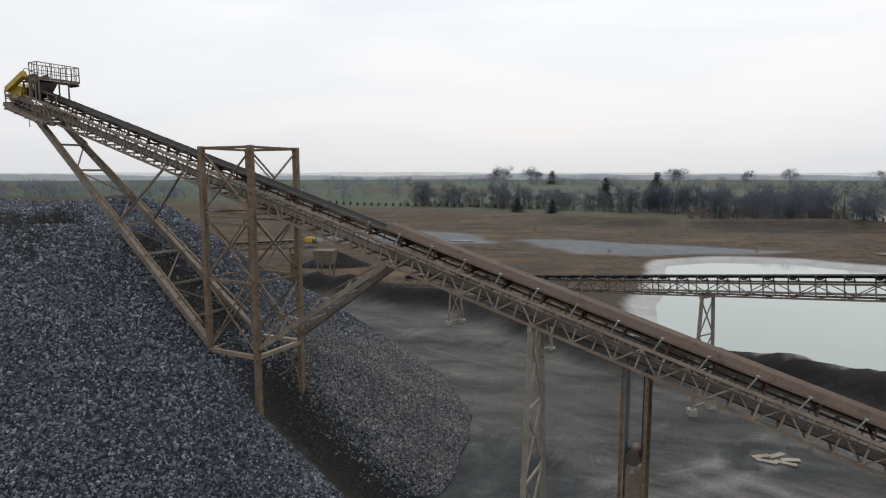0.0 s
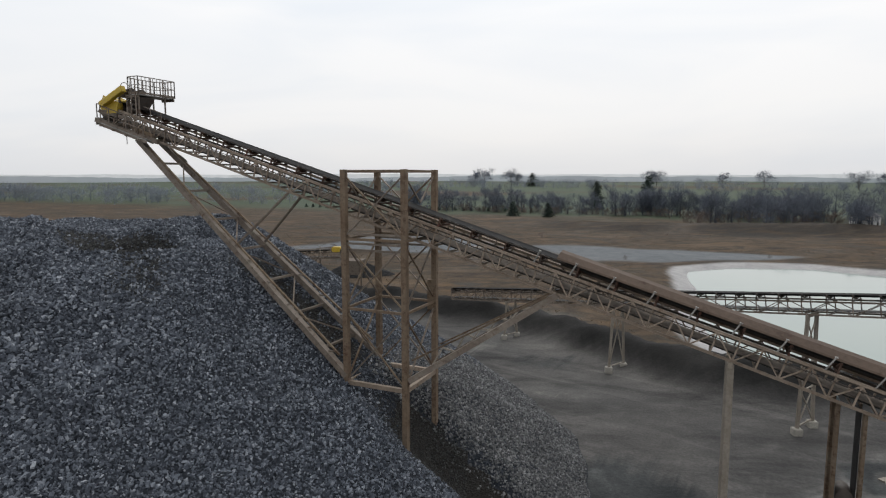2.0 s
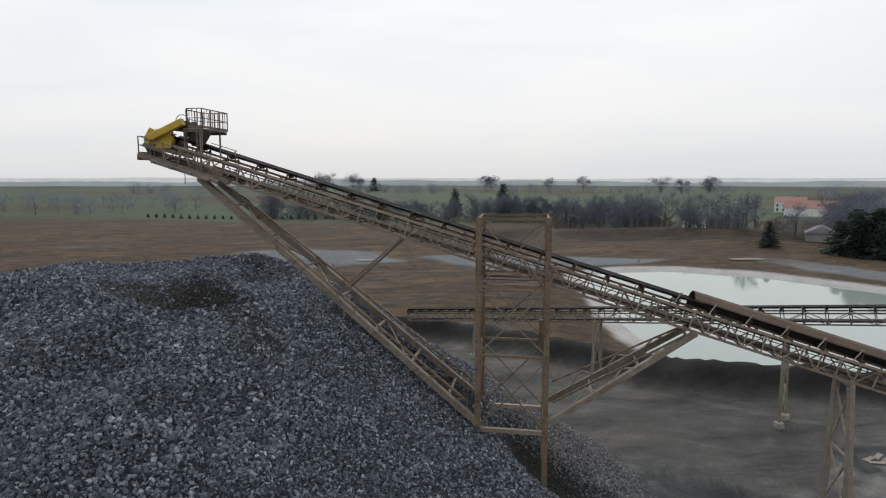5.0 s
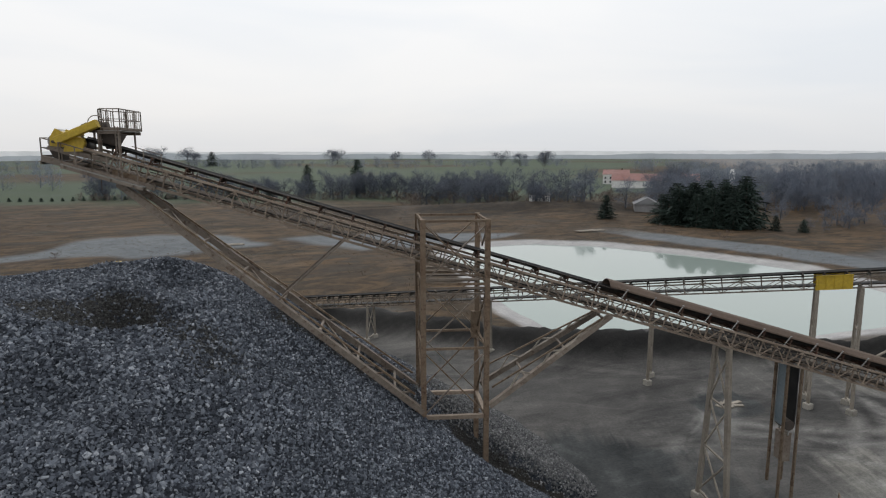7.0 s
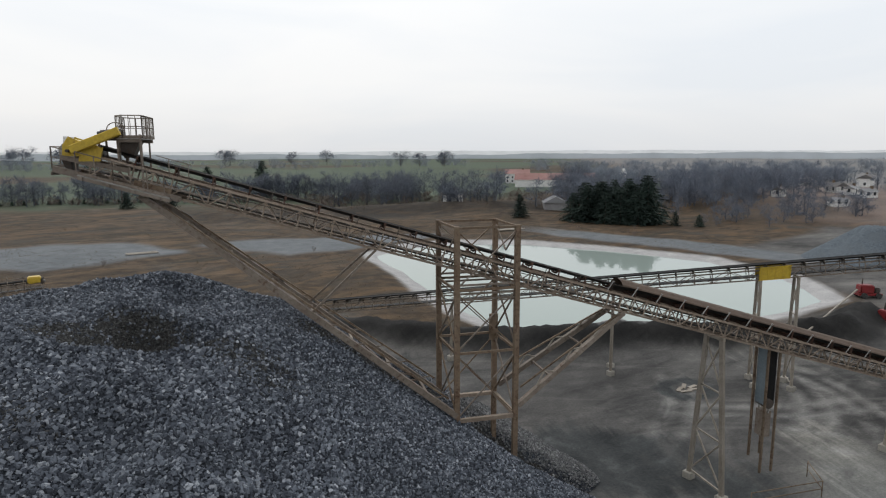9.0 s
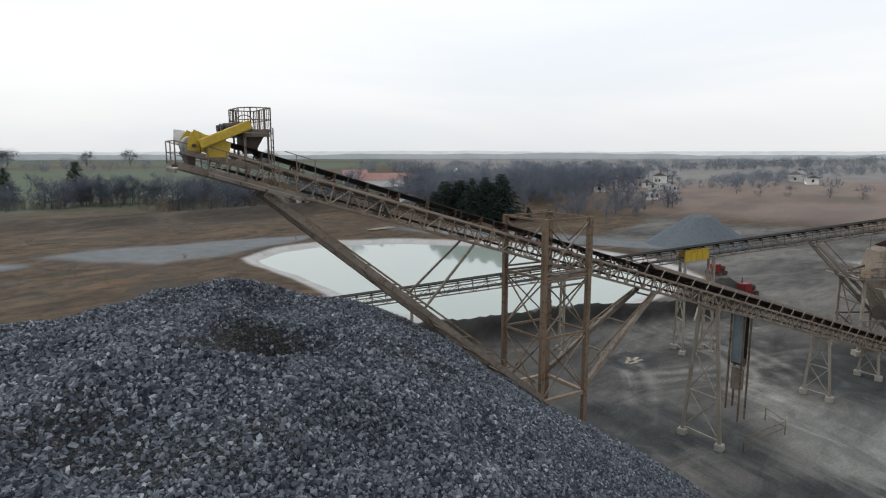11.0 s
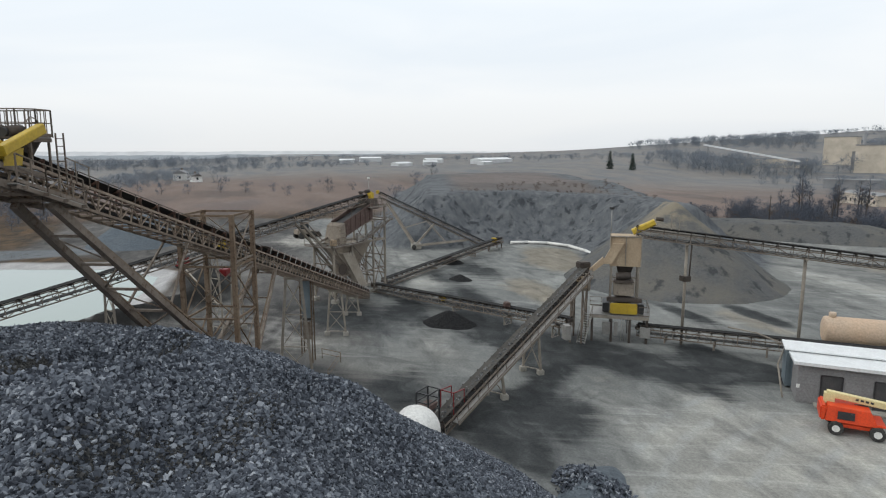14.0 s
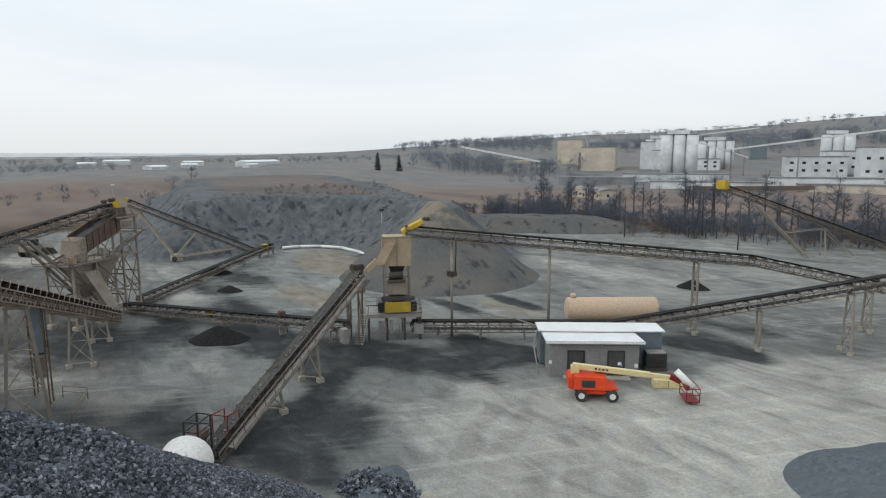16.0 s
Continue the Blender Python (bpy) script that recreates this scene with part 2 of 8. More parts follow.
_b.inputs["Base Color"].default_value, _b.inputs["Roughness"].default_value = (0.03, 0.035, 0.04, 1), 0.08


def stone_material(name, stops, fines):
    """Crushed stone: each lump has its own tone."""
    m, nd, ln, bs = nodes_of(name)
    nt = m.node_tree
    isl = nd.new("ShaderNodeNewGeometry").outputs["Random Per Island"]
    col = ramp_node(nt, isl, stops)
    big = noise_node(nt, 0.35, 4, 0.6)
    col = mix_node(nt, 1.0, col, ramp_node(nt, big, ((0.3, (0.8, 0.8, 0.8)), (0.7, (1.18, 1.17, 1.16)))), "MULTIPLY")
    small = noise_node(nt, 16, 4, 0.6)
    col = mix_node(nt, grey(nt, small, 0.55, 0.75), col, fines)
    ln.new(col, bs.inputs["Base Color"])
    bs.inputs["Roughness"].default_value = 0.82
    bs.inputs["Specular IOR Level"].default_value = 0.2
    bump_node(nt, small, 0.4, 0.02, bs)
    return m


M_STONE = stone_material("crushed_blue_grey_stone", ((0.0, (0.028, 0.032, 0.041)), (0.3, (0.060, 0.068, 0.085)), (0.65, (0.112, 0.126, 0.151)), (0.9, (0.190, 0.208, 0.238)), (1.0, (0.32, 0.34, 0.370))), (0.082, 0.089, 0.106))
M_PALESTONE = stone_material("crushed_pale_grey_stone", ((0.0, (0.062, 0.064, 0.067)), (0.4, (0.112, 0.114, 0.117)), (0.8, (0.165, 0.166, 0.168)), (1.0, (0.27, 0.27, 0.272))), (0.13, 0.130, 0.130))
M_FINESTONE = stone_material("fine_brown_grey_gravel", ((0.0, (0.020, 0.021, 0.022)), (0.5, (0.045, 0.045, 0.045)), (1.0, (0.095, 0.094, 0.092))), (0.055, 0.053, 0.050))


def heap_material(name, c1, c2, c3, lump=7.0, band=0.35):
    """Fine crushed stone in heaps: lumps too small to build, in uneven tones."""
    m, nd, ln, bs = nodes_of(name)
    nt = m.node_tree
    vor = nd.new("ShaderNodeTexVoronoi")
    vor.inputs["Scale"].default_value = lump
    ln.new(nd.new("ShaderNodeNewGeometry").outputs["Position"], vor.inputs["Vector"])
    tone = ramp_node(nt, vor.outputs["Color"], ((0.1, c1), (0.9, c2)))
    big = noise_node(nt, band, 5, 0.65)
    col = mix_node(nt, grey(nt, big, 0.45, 0.7), tone, c3)
    ln.new(col, bs.inputs["Base Color"])
    bs.inputs["Roughness"].default_value = 0.9
    bs.inputs["Specular IOR Level"].default_value = 0.1
    bump_node(nt, vor.outputs["Distance"], 0.8, 0.12, bs)
    return m


# Bed much darker than its stones: shade of the gaps, as base colour.
M_PILEBASE = heap_material("shaded_stone_bed", (0.011, 0.013, 0.016), (0.050, 0.056, 0.068), (0.026, 0.029, 0.036), 7.0)
M_FINES = heap_material("dark_stone_fines", (0.022, 0.021, 0.020), (0.050, 0.047, 0.043), (0.034, 0.031, 0.028), 14.0)
M_SAND = heap_material("grey_crushed_sand", (0.085, 0.087, 0.088), (0.108, 0.109, 0.108), (0.135, 0.126, 0.110), 3.0, 0.10)
cap = M_SAND.node_tree
lay = cap.nodes.new("ShaderNodeSeparateXYZ")
cap.links.new(cap.nodes.new("ShaderNodeNewGeometry").outputs["Position"], lay.inputs["Vector"])
ht = cap.nodes.new("ShaderNodeMapRange")
ht.inputs["From Min"].default_value, ht.inputs["From Max"].default_value = 7.5, 10.5
cap.links.new(lay.outputs["Z"], ht.inputs["Value"])
# the latest load, of tan sand, lies on the crest
sandy = cap.nodes["Principled BSDF"].inputs["Base Color"]
# Dark streaks put gully shade into the colour of the flanks.
gulch_shade = ramp_node(cap, noise_node(cap, 0.33, 4, 0.6, (1, 1, 0.1)), ((0.57, (0, 0, 0)), (0.64, (0.8,) * 3)))
streaked = mix_node(cap, gulch_shade, sandy.links[0].from_socket, (0.040, 0.042, 0.046))
tipped = mix_node(cap, 1.0, ht.outputs["Result"], grey(cap, noise_node(cap, 0.25, 4, 0.6), 0.36, 0.5), "MULTIPLY")
cap.links.new(mix_node(cap, tipped, streaked, (0.20, 0.175, 0.135)), sandy)
M_DARKHEAP = heap_material("dark_wet_gravel", (0.012, 0.012, 0.013), (0.030, 0.030, 0.030), (0.02, 0.02, 0.021), 8.0)
M_BLUEHEAP = heap_material("blue_grey_gravel", (0.075, 0.090, 0.105), (0.12, 0.137, 0.155), (0.10, 0.113, 0.125), 4.0)


# ---------------------------------------------------------------- building kit
ORIGIN = {}


def thing(name, at, label, category, group="", m=None):
    e = new(name)
    e.empty_display_size = 0.3
    if m is None:
        e.location = at
        ORIGIN[e.name] = Vector(at)
    else:
        e.matrix_basis = m
        ORIGIN[e.name] = Vector((0, 0, 0))
    return tagged(e, label, category, group)


def origin_of(ob):
    while ob.parent:
        ob = ob.parent
    return ORIGIN.get(ob.name, Vector((0, 0, 0)))


def part(name, bm, material, parent, label=""):
    """One mesh object under a thing or a part; the mesh is given in the thing's frame."""
    me = bpy.data.meshes.new(name)
    bm.to_mesh(me)
    bm.free()
    me.materials.append(material)
    ob = new(name, me)
    ob.parent = parent
    if label:
        ob["label"] = label
    return ob


def solid(bm, p, q, w, h, up=(0, 0, 1), inset=0.0):
    """A bar of width w and height h from p to q, with a light chamfer if inset is given."""
    p, q = Vector(p), Vector(q)
    x = (q - p).normalized()
    u = Vector(up)
    if abs(x.dot(u)) > 0.97:
        u = Vector((0, 1, 0)) if abs(x.y) < 0.9 else Vector((1, 0, 0))
    y = u.cross(x).normalized()
    z = x.cross(y)
    if inset:
        ring = [(-.5, -.5 + inset), (-.5 + inset, -.5), (.5 - inset, -.5), (.5, -.5 + inset), (.5, .5 - inset), (.5 - inset, .5), (-.5 + inset, .5), (-.5, .5 - inset)]
    else:
        ring = [(-.5, -.5), (.5, -.5), (.5, .5), (-.5, .5)]
    a = [bm.verts.new(p + y * (w * s) + z * (h * t)) for s, t in ring]
    b = [bm.verts.new(q + y * (w * s) + z * (h * t)) for s, t in ring]
    n = len(ring)
    bm.faces.new(a[::-1])
    bm.faces.new(b)
    for i in range(n):
        bm.faces.new((a[i], a[(i + 1) % n], b[(i + 1) % n], b[i]))


def tube(bm, p, q, r, r2=None, sides=10, caps=True):
    p, q = Vector(p), Vector(q)
    x = (q - p).normalized()
    u = Vector((0, 0, 1)) if abs(x.z) < 0.95 else Vector((1, 0, 0))
    y = u.cross(x).normalized()
    z = x.cross(y)
    r2 = r if r2 is None else r2
    ring = [(math.cos(2 * math.pi * i / sides), math.sin(2 * math.pi * i / sides)) for i in range(sides)]
    a = [bm.verts.new(p + (y * c + z * s) * r) for c, s in ring]
    b = [bm.verts.new(q + (y * c + z * s) * r2) for c, s in ring]
    if caps:
        bm.faces.new(a[::-1])
        bm.faces.new(b)
    for i in range(sides):
        f = bm.faces.new((a[i], a[(i + 1) % sides], b[(i + 1) % sides], b[i]))
        f.smooth = True


def hexa(bm, low, high):
    """A closed body between two rings of points."""
    a, b = [bm.verts.new(v) for v in low], [bm.verts.new(v) for v in high]
    n = len(a)
    bm.faces.new(a[::-1])
    bm.faces.new(b)
    for i in range(n):
        bm.faces.new((a[i], a[(i + 1) % n], b[(i + 1) % n], b[i]))


def bar(name, p, q, w, h, material, parent, label="", up=(0, 0, 1), inset=0.0):
    o = origin_of(parent)
    bm = bmesh.new()
    solid(bm, Vector(p) - o, Vector(q) - o, w, h, up, inset)
    return part(name, bm, material, parent, label)


def pipe(name, p, q, r, material, parent, label="", r2=None, sides=10):
    o = origin_of(parent)
    bm = bmesh.new()
    tube(bm, Vector(p) - o, Vector(q) - o, r, r2, sides)
    return part(name, bm, material, parent, label)


def block(name, a, b, material, parent, label="", bevel=0.0):
    """An upright box between two corners, its edges bevelled where it shows."""
    o = origin_of(parent)
    a, b = Vector(a) - o, Vector(b) - o
    bm = bmesh.new()
    bmesh.ops.create_cube(bm, size=1)
    for v in bm.verts:
        v.co = Vector([(a[i] + b[i]) / 2 + v.co[i] * (b[i] - a[i]) for i in range(3)])
    if bevel:
        bmesh.ops.bevel(bm, geom=bm.edges[:], offset=bevel, segments=2, affect="EDGES")
    bmesh.ops.recalc_face_normals(bm, faces=bm.faces[:])
    return part(name, bm, material, parent, label)


def body(name, low, high, material, parent, label=""):
    o = origin_of(parent)
    bm = bmesh.new()
    hexa(bm, [Vector(v) - o for v in low], [Vector(v) - o for v in high])
    bmesh.ops.recalc_face_normals(bm, faces=bm.faces[:])
    return part(name, bm, material, parent, label)


SHARED = {}


def piece(name, key, build, material, parent, m):
    """An object of its own on a mesh that alike pieces share."""
    if key not in SHARED:
        bm = bmesh.new()
        build(bm)
        me = bpy.data.meshes.new(name)
        bm.to_mesh(me)
        bm.free()
        me.materials.append(material)
        SHARED[key] = me
    ob = new(name, SHARED[key])
    ob.parent = parent
    ob.matrix_basis = m
    return ob


def arrays(name, verts, faces, material, smooth=False):
    me = bpy.data.meshes.new(name)
    verts, faces = np.asarray(verts, np.float32), np.asarray(faces, np.int32)
    k = faces.shape[1]
    me.vertices.add(len(verts))
    me.vertices.foreach_set("co", verts.ravel())
    me.loops.add(faces.size)
    me.loops.foreach_set("vertex_index", faces.ravel())
    me.polygons.add(len(faces))
    me.polygons.foreach_set("loop_start", np.arange(0, faces.size, k, dtype=np.int32))
    me.polygons.foreach_set("loop_total", np.full(len(faces), k, np.int32))
    me.update(calc_edges=True)
    me.polygons.foreach_set("use_smooth", np.full(len(faces), smooth))
    if material:
        me.materials.append(material)
    return me


def frame_of(p, q):
    """The frame of a slope from p to q: x along it, y level, z square to both."""
    p, q = Vector(p), Vector(q)
    x = (q - p).normalized()
    y = Vector((0, 0, 1)).cross(x).normalized()
    z = x.cross(y)
    m = Matrix((x, y, z)).transposed().to_4x4()
    m.translation = p
    return m, (q - p).length


# ---------------------------------------------------------------- ground
def seg_dist(X, Y, a, b):
    ax, ay, bx, by = *a, *b
    dx, dy = bx - ax, by - ay
    t = np.clip(((X - ax) * dx + (Y - ay) * dy) / (dx * dx + dy * dy), 0, 1)
    return np.hypot(X - ax - t * dx, Y - ay - t * dy)


def line_dist(X, Y, pts):
    return np.min([seg_dist(X, Y, a, b) for a, b in zip(pts, pts[1:])], axis=0)


def inside_dist(X, Y, poly):
    """Distance to a closed outline, positive inside."""
    d = line_dist(X, Y, poly + poly[:1])
    odd = np.zeros(X.shape, bool)
    for (ax, ay), (bx, by) in zip(poly, poly[1:] + poly[:1]):
        if ay != by:
            odd ^= ((ay > Y) != (by > Y)) & (X < (bx - ax) * (Y - ay) / (by - ay) + ax)
    return np.where(odd, d, -d)


def smooth(v, lo, hi):
    t = np.clip((v - lo) / (hi - lo), 0, 1)
    return t * t * (3 - 2 * t)


def wobble(X, Y, size, seed=0.0):
    """Cheap smooth unevenness, about -1 to 1."""
    a, b = X / size + seed, Y / size - 0.7 * seed
    return (np.sin(a + 1.3 * np.sin(0.7 * b + seed)) + np.sin(1.31 * b + 1.1 * np.sin(0.83 * a) + 2) + 0.6 * np.sin(2.3 * a + 1.7 * b) + 0.4 * np.sin(4.1 * b - 3.3 * a + seed)) / 3


POND = [(16.5, 66), (17, 78), (24, 108), (29, 128), (40, 134), (55, 133), (66, 124), (76, 105), (82, 84), (77, 66), (66, 54), (52, 54), (30, 58), (22, 61)]
YARD = [(-160, 30), (-70, 72), (-24, 90), (-2, 81), (9, 67), (14, 61), (27, 57), (48, 49), (66, 44), (80, 62), (96, 84), (150, 92), (152, 40), (146, 14), (100, -6), (96, -30), (80, -62), (62, -96), (20, -135), (-60, -150), (-160, -110)]
BERM = [(-30, 92), (-16, 87), (-2, 80), (7, 68), (13, 61), (26, 56.5), (40, 46.5), (48, 44.5), (57, 46)]
BANK = [(96, -3), (101, -14), (98, -30), (88, -46), (66, -46.5), (54, -41.5), (64, -49.5), (82, -53), (104, -60), (150, -76), (230, -98), (230, -36)]
SILT = [(-2, 160), (12, 132), (42, 138), (60, 145), (48, 152), (14, 160)]
SILTS = [(-60, 150), (-30, 143), (-6, 150), (-6, 172), (-40, 178)]
PALE = [(-14, 10), (-8, 6), (-1, -3), (-4, -6), (-12, -5), (-18, -18), (-26, -40), (-60, -60), (-80, -10), (-34, 10), (-20, 13)]


def ground_height(X, Y):
    d = np.hypot(X - 10, Y - 20)
    z = 0.12 * wobble(X, Y, 7) * smooth(d, 10, 50)
    z += 0.6 * smooth(-inside_dist(X, Y, YARD), 2, 40) * (wobble(X, Y, 17, 2) + 0.4)
    pond = inside_dist(X, Y, POND) + 0.8 * wobble(X, Y, 6, 1)
    z = z * (1 - smooth(pond, -8, 0)) - 1.9 * smooth(pond, -3.5, 7)
    berm = line_dist(X, Y, BERM) + 0.7 * wobble(X, Y, 4, 3)
    z += (2.2 + 0.4 * wobble(X, Y, 5, 4) + 0.45 * wobble(X, Y, 1.3, 9)) * np.exp(-(berm / 2.7) ** 2)
    z += (2.5 + 0.5 * wobble(X, Y, 11, 12)) * np.exp(-((Y + 0.36 * X - 230 + 5 * wobble(X, Y, 15, 14)) / 11) ** 2) * smooth(X, -5, 40) * (1 - smooth(X, 120, 150))
    bank = inside_dist(X, Y, BANK)
    gully = 1.5 * np.abs(wobble(X, Y, 2.6, 51)) + 0.9 * wobble(X, Y, 1.5, 52) + 1.2 * wobble(X, Y, 5, 6)
    lift = np.clip((bank - gully + 18.5) / 18, 0, 1)
    z += (10.8 + 0.5 * wobble(X, Y, 13, 5)) * (0.42 * smooth(lift, 0, 0.62) + 0.58 * smooth(lift, 0.42, 0.97))
    z += 7 * smooth(X + 0.5 * Y, 170, 330) * (1 - smooth(bank, -18, 1)) * smooth(-Y, -320, 40)
    heading = np.degrees(np.arctan2(X + 50, Y - 34)) % 360
    rise = (62 * smooth(heading, 104, 166) + 10 * smooth(heading, 80, 120)) * (1 - smooth(heading, 190, 250))
    far = np.hypot(X + 50, Y - 34)
    z += rise * smooth(far, 420, 1250) * (1 + 0.12 * wobble(X, Y, 160, 7))
    z += 2.0 * smooth(far, 260, 900) * wobble(X, Y, 120, 8)
    return z


def axis_steps(lo, hi, step, far, grow=1.09):
    s = list(np.arange(lo, hi + step, step))
    g, right, left = step, [s[-1]], [s[0]]
    while right[-1] < far:
        g *= grow
        right.append(right[-1] + g)
    g = step
    while left[-1] > -far:
        g *= grow
        left.append(left[-1] - g)
    return np.array(left[:0:-1] + s + right[1:])


gx, gy = axis_steps(-75, 125, 0.9, 3800), axis_steps(-75, 150, 0.9, 3800)
GX, GY = np.meshgrid(gx, gy)
GZ = ground_height(GX, GY)
nx, ny = len(gx), len(gy)
idx = np.arange(nx * ny).reshape(ny, nx)
quads = np.stack([idx[:-1, :-1], idx[:-1, 1:], idx[1:, 1:], idx[1:, :-1]], -1).reshape(-1, 4)

m, nd, ln, bs = nodes_of("quarry_ground")
M_GROUND, nt = m, m.node_tree
zone = nd.new("ShaderNodeVertexColor")
zone.layer_name = "zone"
sep = nd.new("ShaderNodeSeparateColor")
ln.new(zone.outputs["Color"], sep.inputs["Color"])
zone2 = nd.new("ShaderNodeVertexColor")
zone2.layer_name = "zone_more"
sep2 = nd.new("ShaderNodeSeparateColor")
ln.new(zone2.outputs["Color"], sep2.inputs["Color"])
patch = noise_node(nt, 0.05, 6, 0.6, (1, 1.3, 1), 0.8)
mid = noise_node(nt, 0.3, 6, 0.62, (1, 1.2, 1), 0.6)
grit = noise_node(nt, 5.0, 5, 0.65)
zone3 = nd.new("ShaderNodeVertexColor")
zone3.layer_name = "zone_wet_shade"
sep3 = nd.new("ShaderNodeSeparateColor")
ln.new(zone3.outputs["Color"], sep3.inputs["Color"])
rut = noise_node(nt, 0.3, 4, 0.55, (0.55, 1.25, 1), 2.6)
# wheel tracks: broken rings round the heap at the yard edge
turn = nd.new("ShaderNodeMapping")
turn.inputs["Location"].default_value = (44, 14, 0)
ln.new(nd.new("ShaderNodeNewGeometry").outputs["Position"], turn.inputs["Vector"])
wave = nd.new("ShaderNodeTexWave")
wave.wave_type, wave.rings_direction = "RINGS", "Z"
for slot, v in (("Scale", 0.11), ("Distortion", 5.0), ("Detail", 4.0), ("Detail Scale", 0.6), ("Detail Roughness", 0.6)):
    wave.inputs[slot].default_value = v
ln.new(turn.outputs["Vector"], wave.inputs["Vector"])
track = mix_node(nt, 1.0, grey(nt, wave.outputs["Fac"], 0.55, 0.95), grey(nt, mid, 0.36, 0.62), "MULTIPLY")
broad = noise_node(nt, 0.035, 4, 0.55, (1, 1.25, 1), 0.5)
yard = ramp_node(nt, broad, ((0.36, (0.046, 0.046, 0.045)), (0.5, (0.080, 0.079, 0.076)), (0.64, (0.128, 0.125, 0.118))))
yard = mix_node(nt, mix_node(nt, 0.55, (0, 0, 0), grey(nt, mid, 0.46, 0.72)), yard, (0.120, 0.118, 0.112))
yard = mix_node(nt, mix_node(nt, 0.5, (0, 0, 0), grey(nt, noise_node(nt, 0.16, 4, 0.6, (0.5, 1.3, 1), 0.4), 0.52, 0.66)), yard, (0.042, 0.042, 0.041))
dusty = ramp_node(nt, broad, ((0.36, (0.130, 0.124, 0.113)), (0.5, (0.185, 0.176, 0.158)), (0.66, (0.245, 0.232, 0.205))))
dusty = mix_node(nt, mix_node(nt, 0.6, (0, 0, 0), grey(nt, mid, 0.48, 0.72)), dusty, (0.275, 0.262, 0.234))
dusty = mix_node(nt, mix_node(nt, 0.7, (0, 0, 0), grey(nt, noise_node(nt, 0.11, 5, 0.6, (0.6, 1.3, 1), 0.6), 0.54, 0.68)), dusty, (0.088, 0.085, 0.080))


def ragged(fac, noises, reach=0.9, lo=0.36, hi=0.62):
    """Turns a soft patch into one with a torn, smeared edge."""
    v = fac
    for n_ in noises:
        add = nd.new("ShaderNodeMath")
        add.operation = "MULTIPLY_ADD"
        ln.new(n_, add.inputs[0])
        add.inputs[1].default_value = reach
        shift = nd.new("ShaderNodeMath")
        shift.operation = "ADD"
        ln.new(v, add.inputs[2])
        ln.new(add.outputs["Value"], shift.inputs[0])
        shift.inputs[1].default_value = -0.5 * reach
        v = shift.outputs["Value"]
    edge = nd.new("ShaderNodeMapRange")
    edge.interpolation_type = "SMOOTHSTEP"
    edge.inputs["From Min"].default_value, edge.inputs["From Max"].default_value = lo, hi
    ln.new(v, edge.inputs["Value"])
    return edge.outputs["Result"]


def tyre_arc(col, cx, cy, r0, reach, tone, width=0.45):
    """A pair of wheel marks along an arc about (cx, cy), broken and fading out away from the middle of its run."""
    at = nd.new("ShaderNodeMapping")
    at.inputs["Location"].default_value, at.inputs["Scale"].default_value = (-cx, -cy, 0), (1, 1, 0)
    ln.new(nd.new("ShaderNodeNewGeometry").outputs["Position"], at.inputs["Vector"])
    far = nd.new("ShaderNodeVectorMath")
    far.operation = "LENGTH"
    ln.new(at.outputs["Vector"], far.inputs[0])
    span = nd.new("ShaderNodeMapRange")
    span.inputs["From Min"].default_value, span.inputs["From Max"].default_value = r0 - 2.5, r0 + 2.5
    ln.new(far.outputs["Value"], span.inputs["Value"])
    w = width / 5
    line = ramp_node(nt, span.outputs["Result"], ((0.5 - 0.2 - w, (0, 0, 0)), (0.3, (1, 1, 1)), (0.3 + w, (0, 0, 0)), (0.7 - w, (0, 0, 0)), (0.7, (1, 1, 1)), (0.7 + w, (0, 0, 0))))
    here = nd.new("ShaderNodeVectorMath")
    here.operation = "DISTANCE"
    ln.new(nd.new("ShaderNodeNewGeometry").outputs["Position"], here.inputs[0])
    here.inputs[1].default_value = (*reach[:2], 0)
    near = nd.new("ShaderNodeMapRange")
    near.inputs["From Min"].default_value, near.inputs["From Max"].default_value = reach[2], reach[2] * 0.4
    ln.new(here.outputs["Value"], near.inputs["Value"])
    k = mix_node(nt, 1.0, line, near.outputs["Result"], "MULTIPLY")
    k = mix_node(nt, 1.0, k, grey(nt, mid, 0.34, 0.56), "MULTIPLY")
    return mix_node(nt, mix_node(nt, 0.75, (0, 0, 0), k), col, tone)


for cx, cy, r0, reach in ((-16, 1, 14, (-8.5, 12.5, 9)), (-19, 3, 16.5, (-10.5, 16, 9)), (-2, 4, 9, (-9, 9, 7)), (-26, 18, 22, (-18, -2, 16))):
    dusty = tyre_arc(dusty, cx, cy, r0, reach, (0.060, 0.060, 0.059))
drag = streak_noise(nt, 67, 0.055, 0.75)
dusty = mix_node(nt, mix_node(nt, 0.55, (0, 0, 0), grey(nt, drag, 0.56, 0.70)), dusty, (0.31, 0.297, 0.268))
dusty = mix_node(nt, mix_node(nt, 0.6, (0, 0, 0), grey(nt, streak_noise(nt, 50, 0.05, 0.4), 0.55, 0.7)), dusty, (0.085, 0.083, 0.079))
yard = mix_node(nt, mix_node(nt, 0.45, (0, 0, 0), grey(nt, streak_noise(nt, -35, 0.04, 0.35), 0.53, 0.68)), yard, (0.155, 0.152, 0.143))
yard = mix_node(nt, mix_node(nt, 0.6, (0, 0, 0), grey(nt, streak_noise(nt, -20, 0.035, 0.22), 0.54, 0.68)), yard, (0.034, 0.034, 0.034))
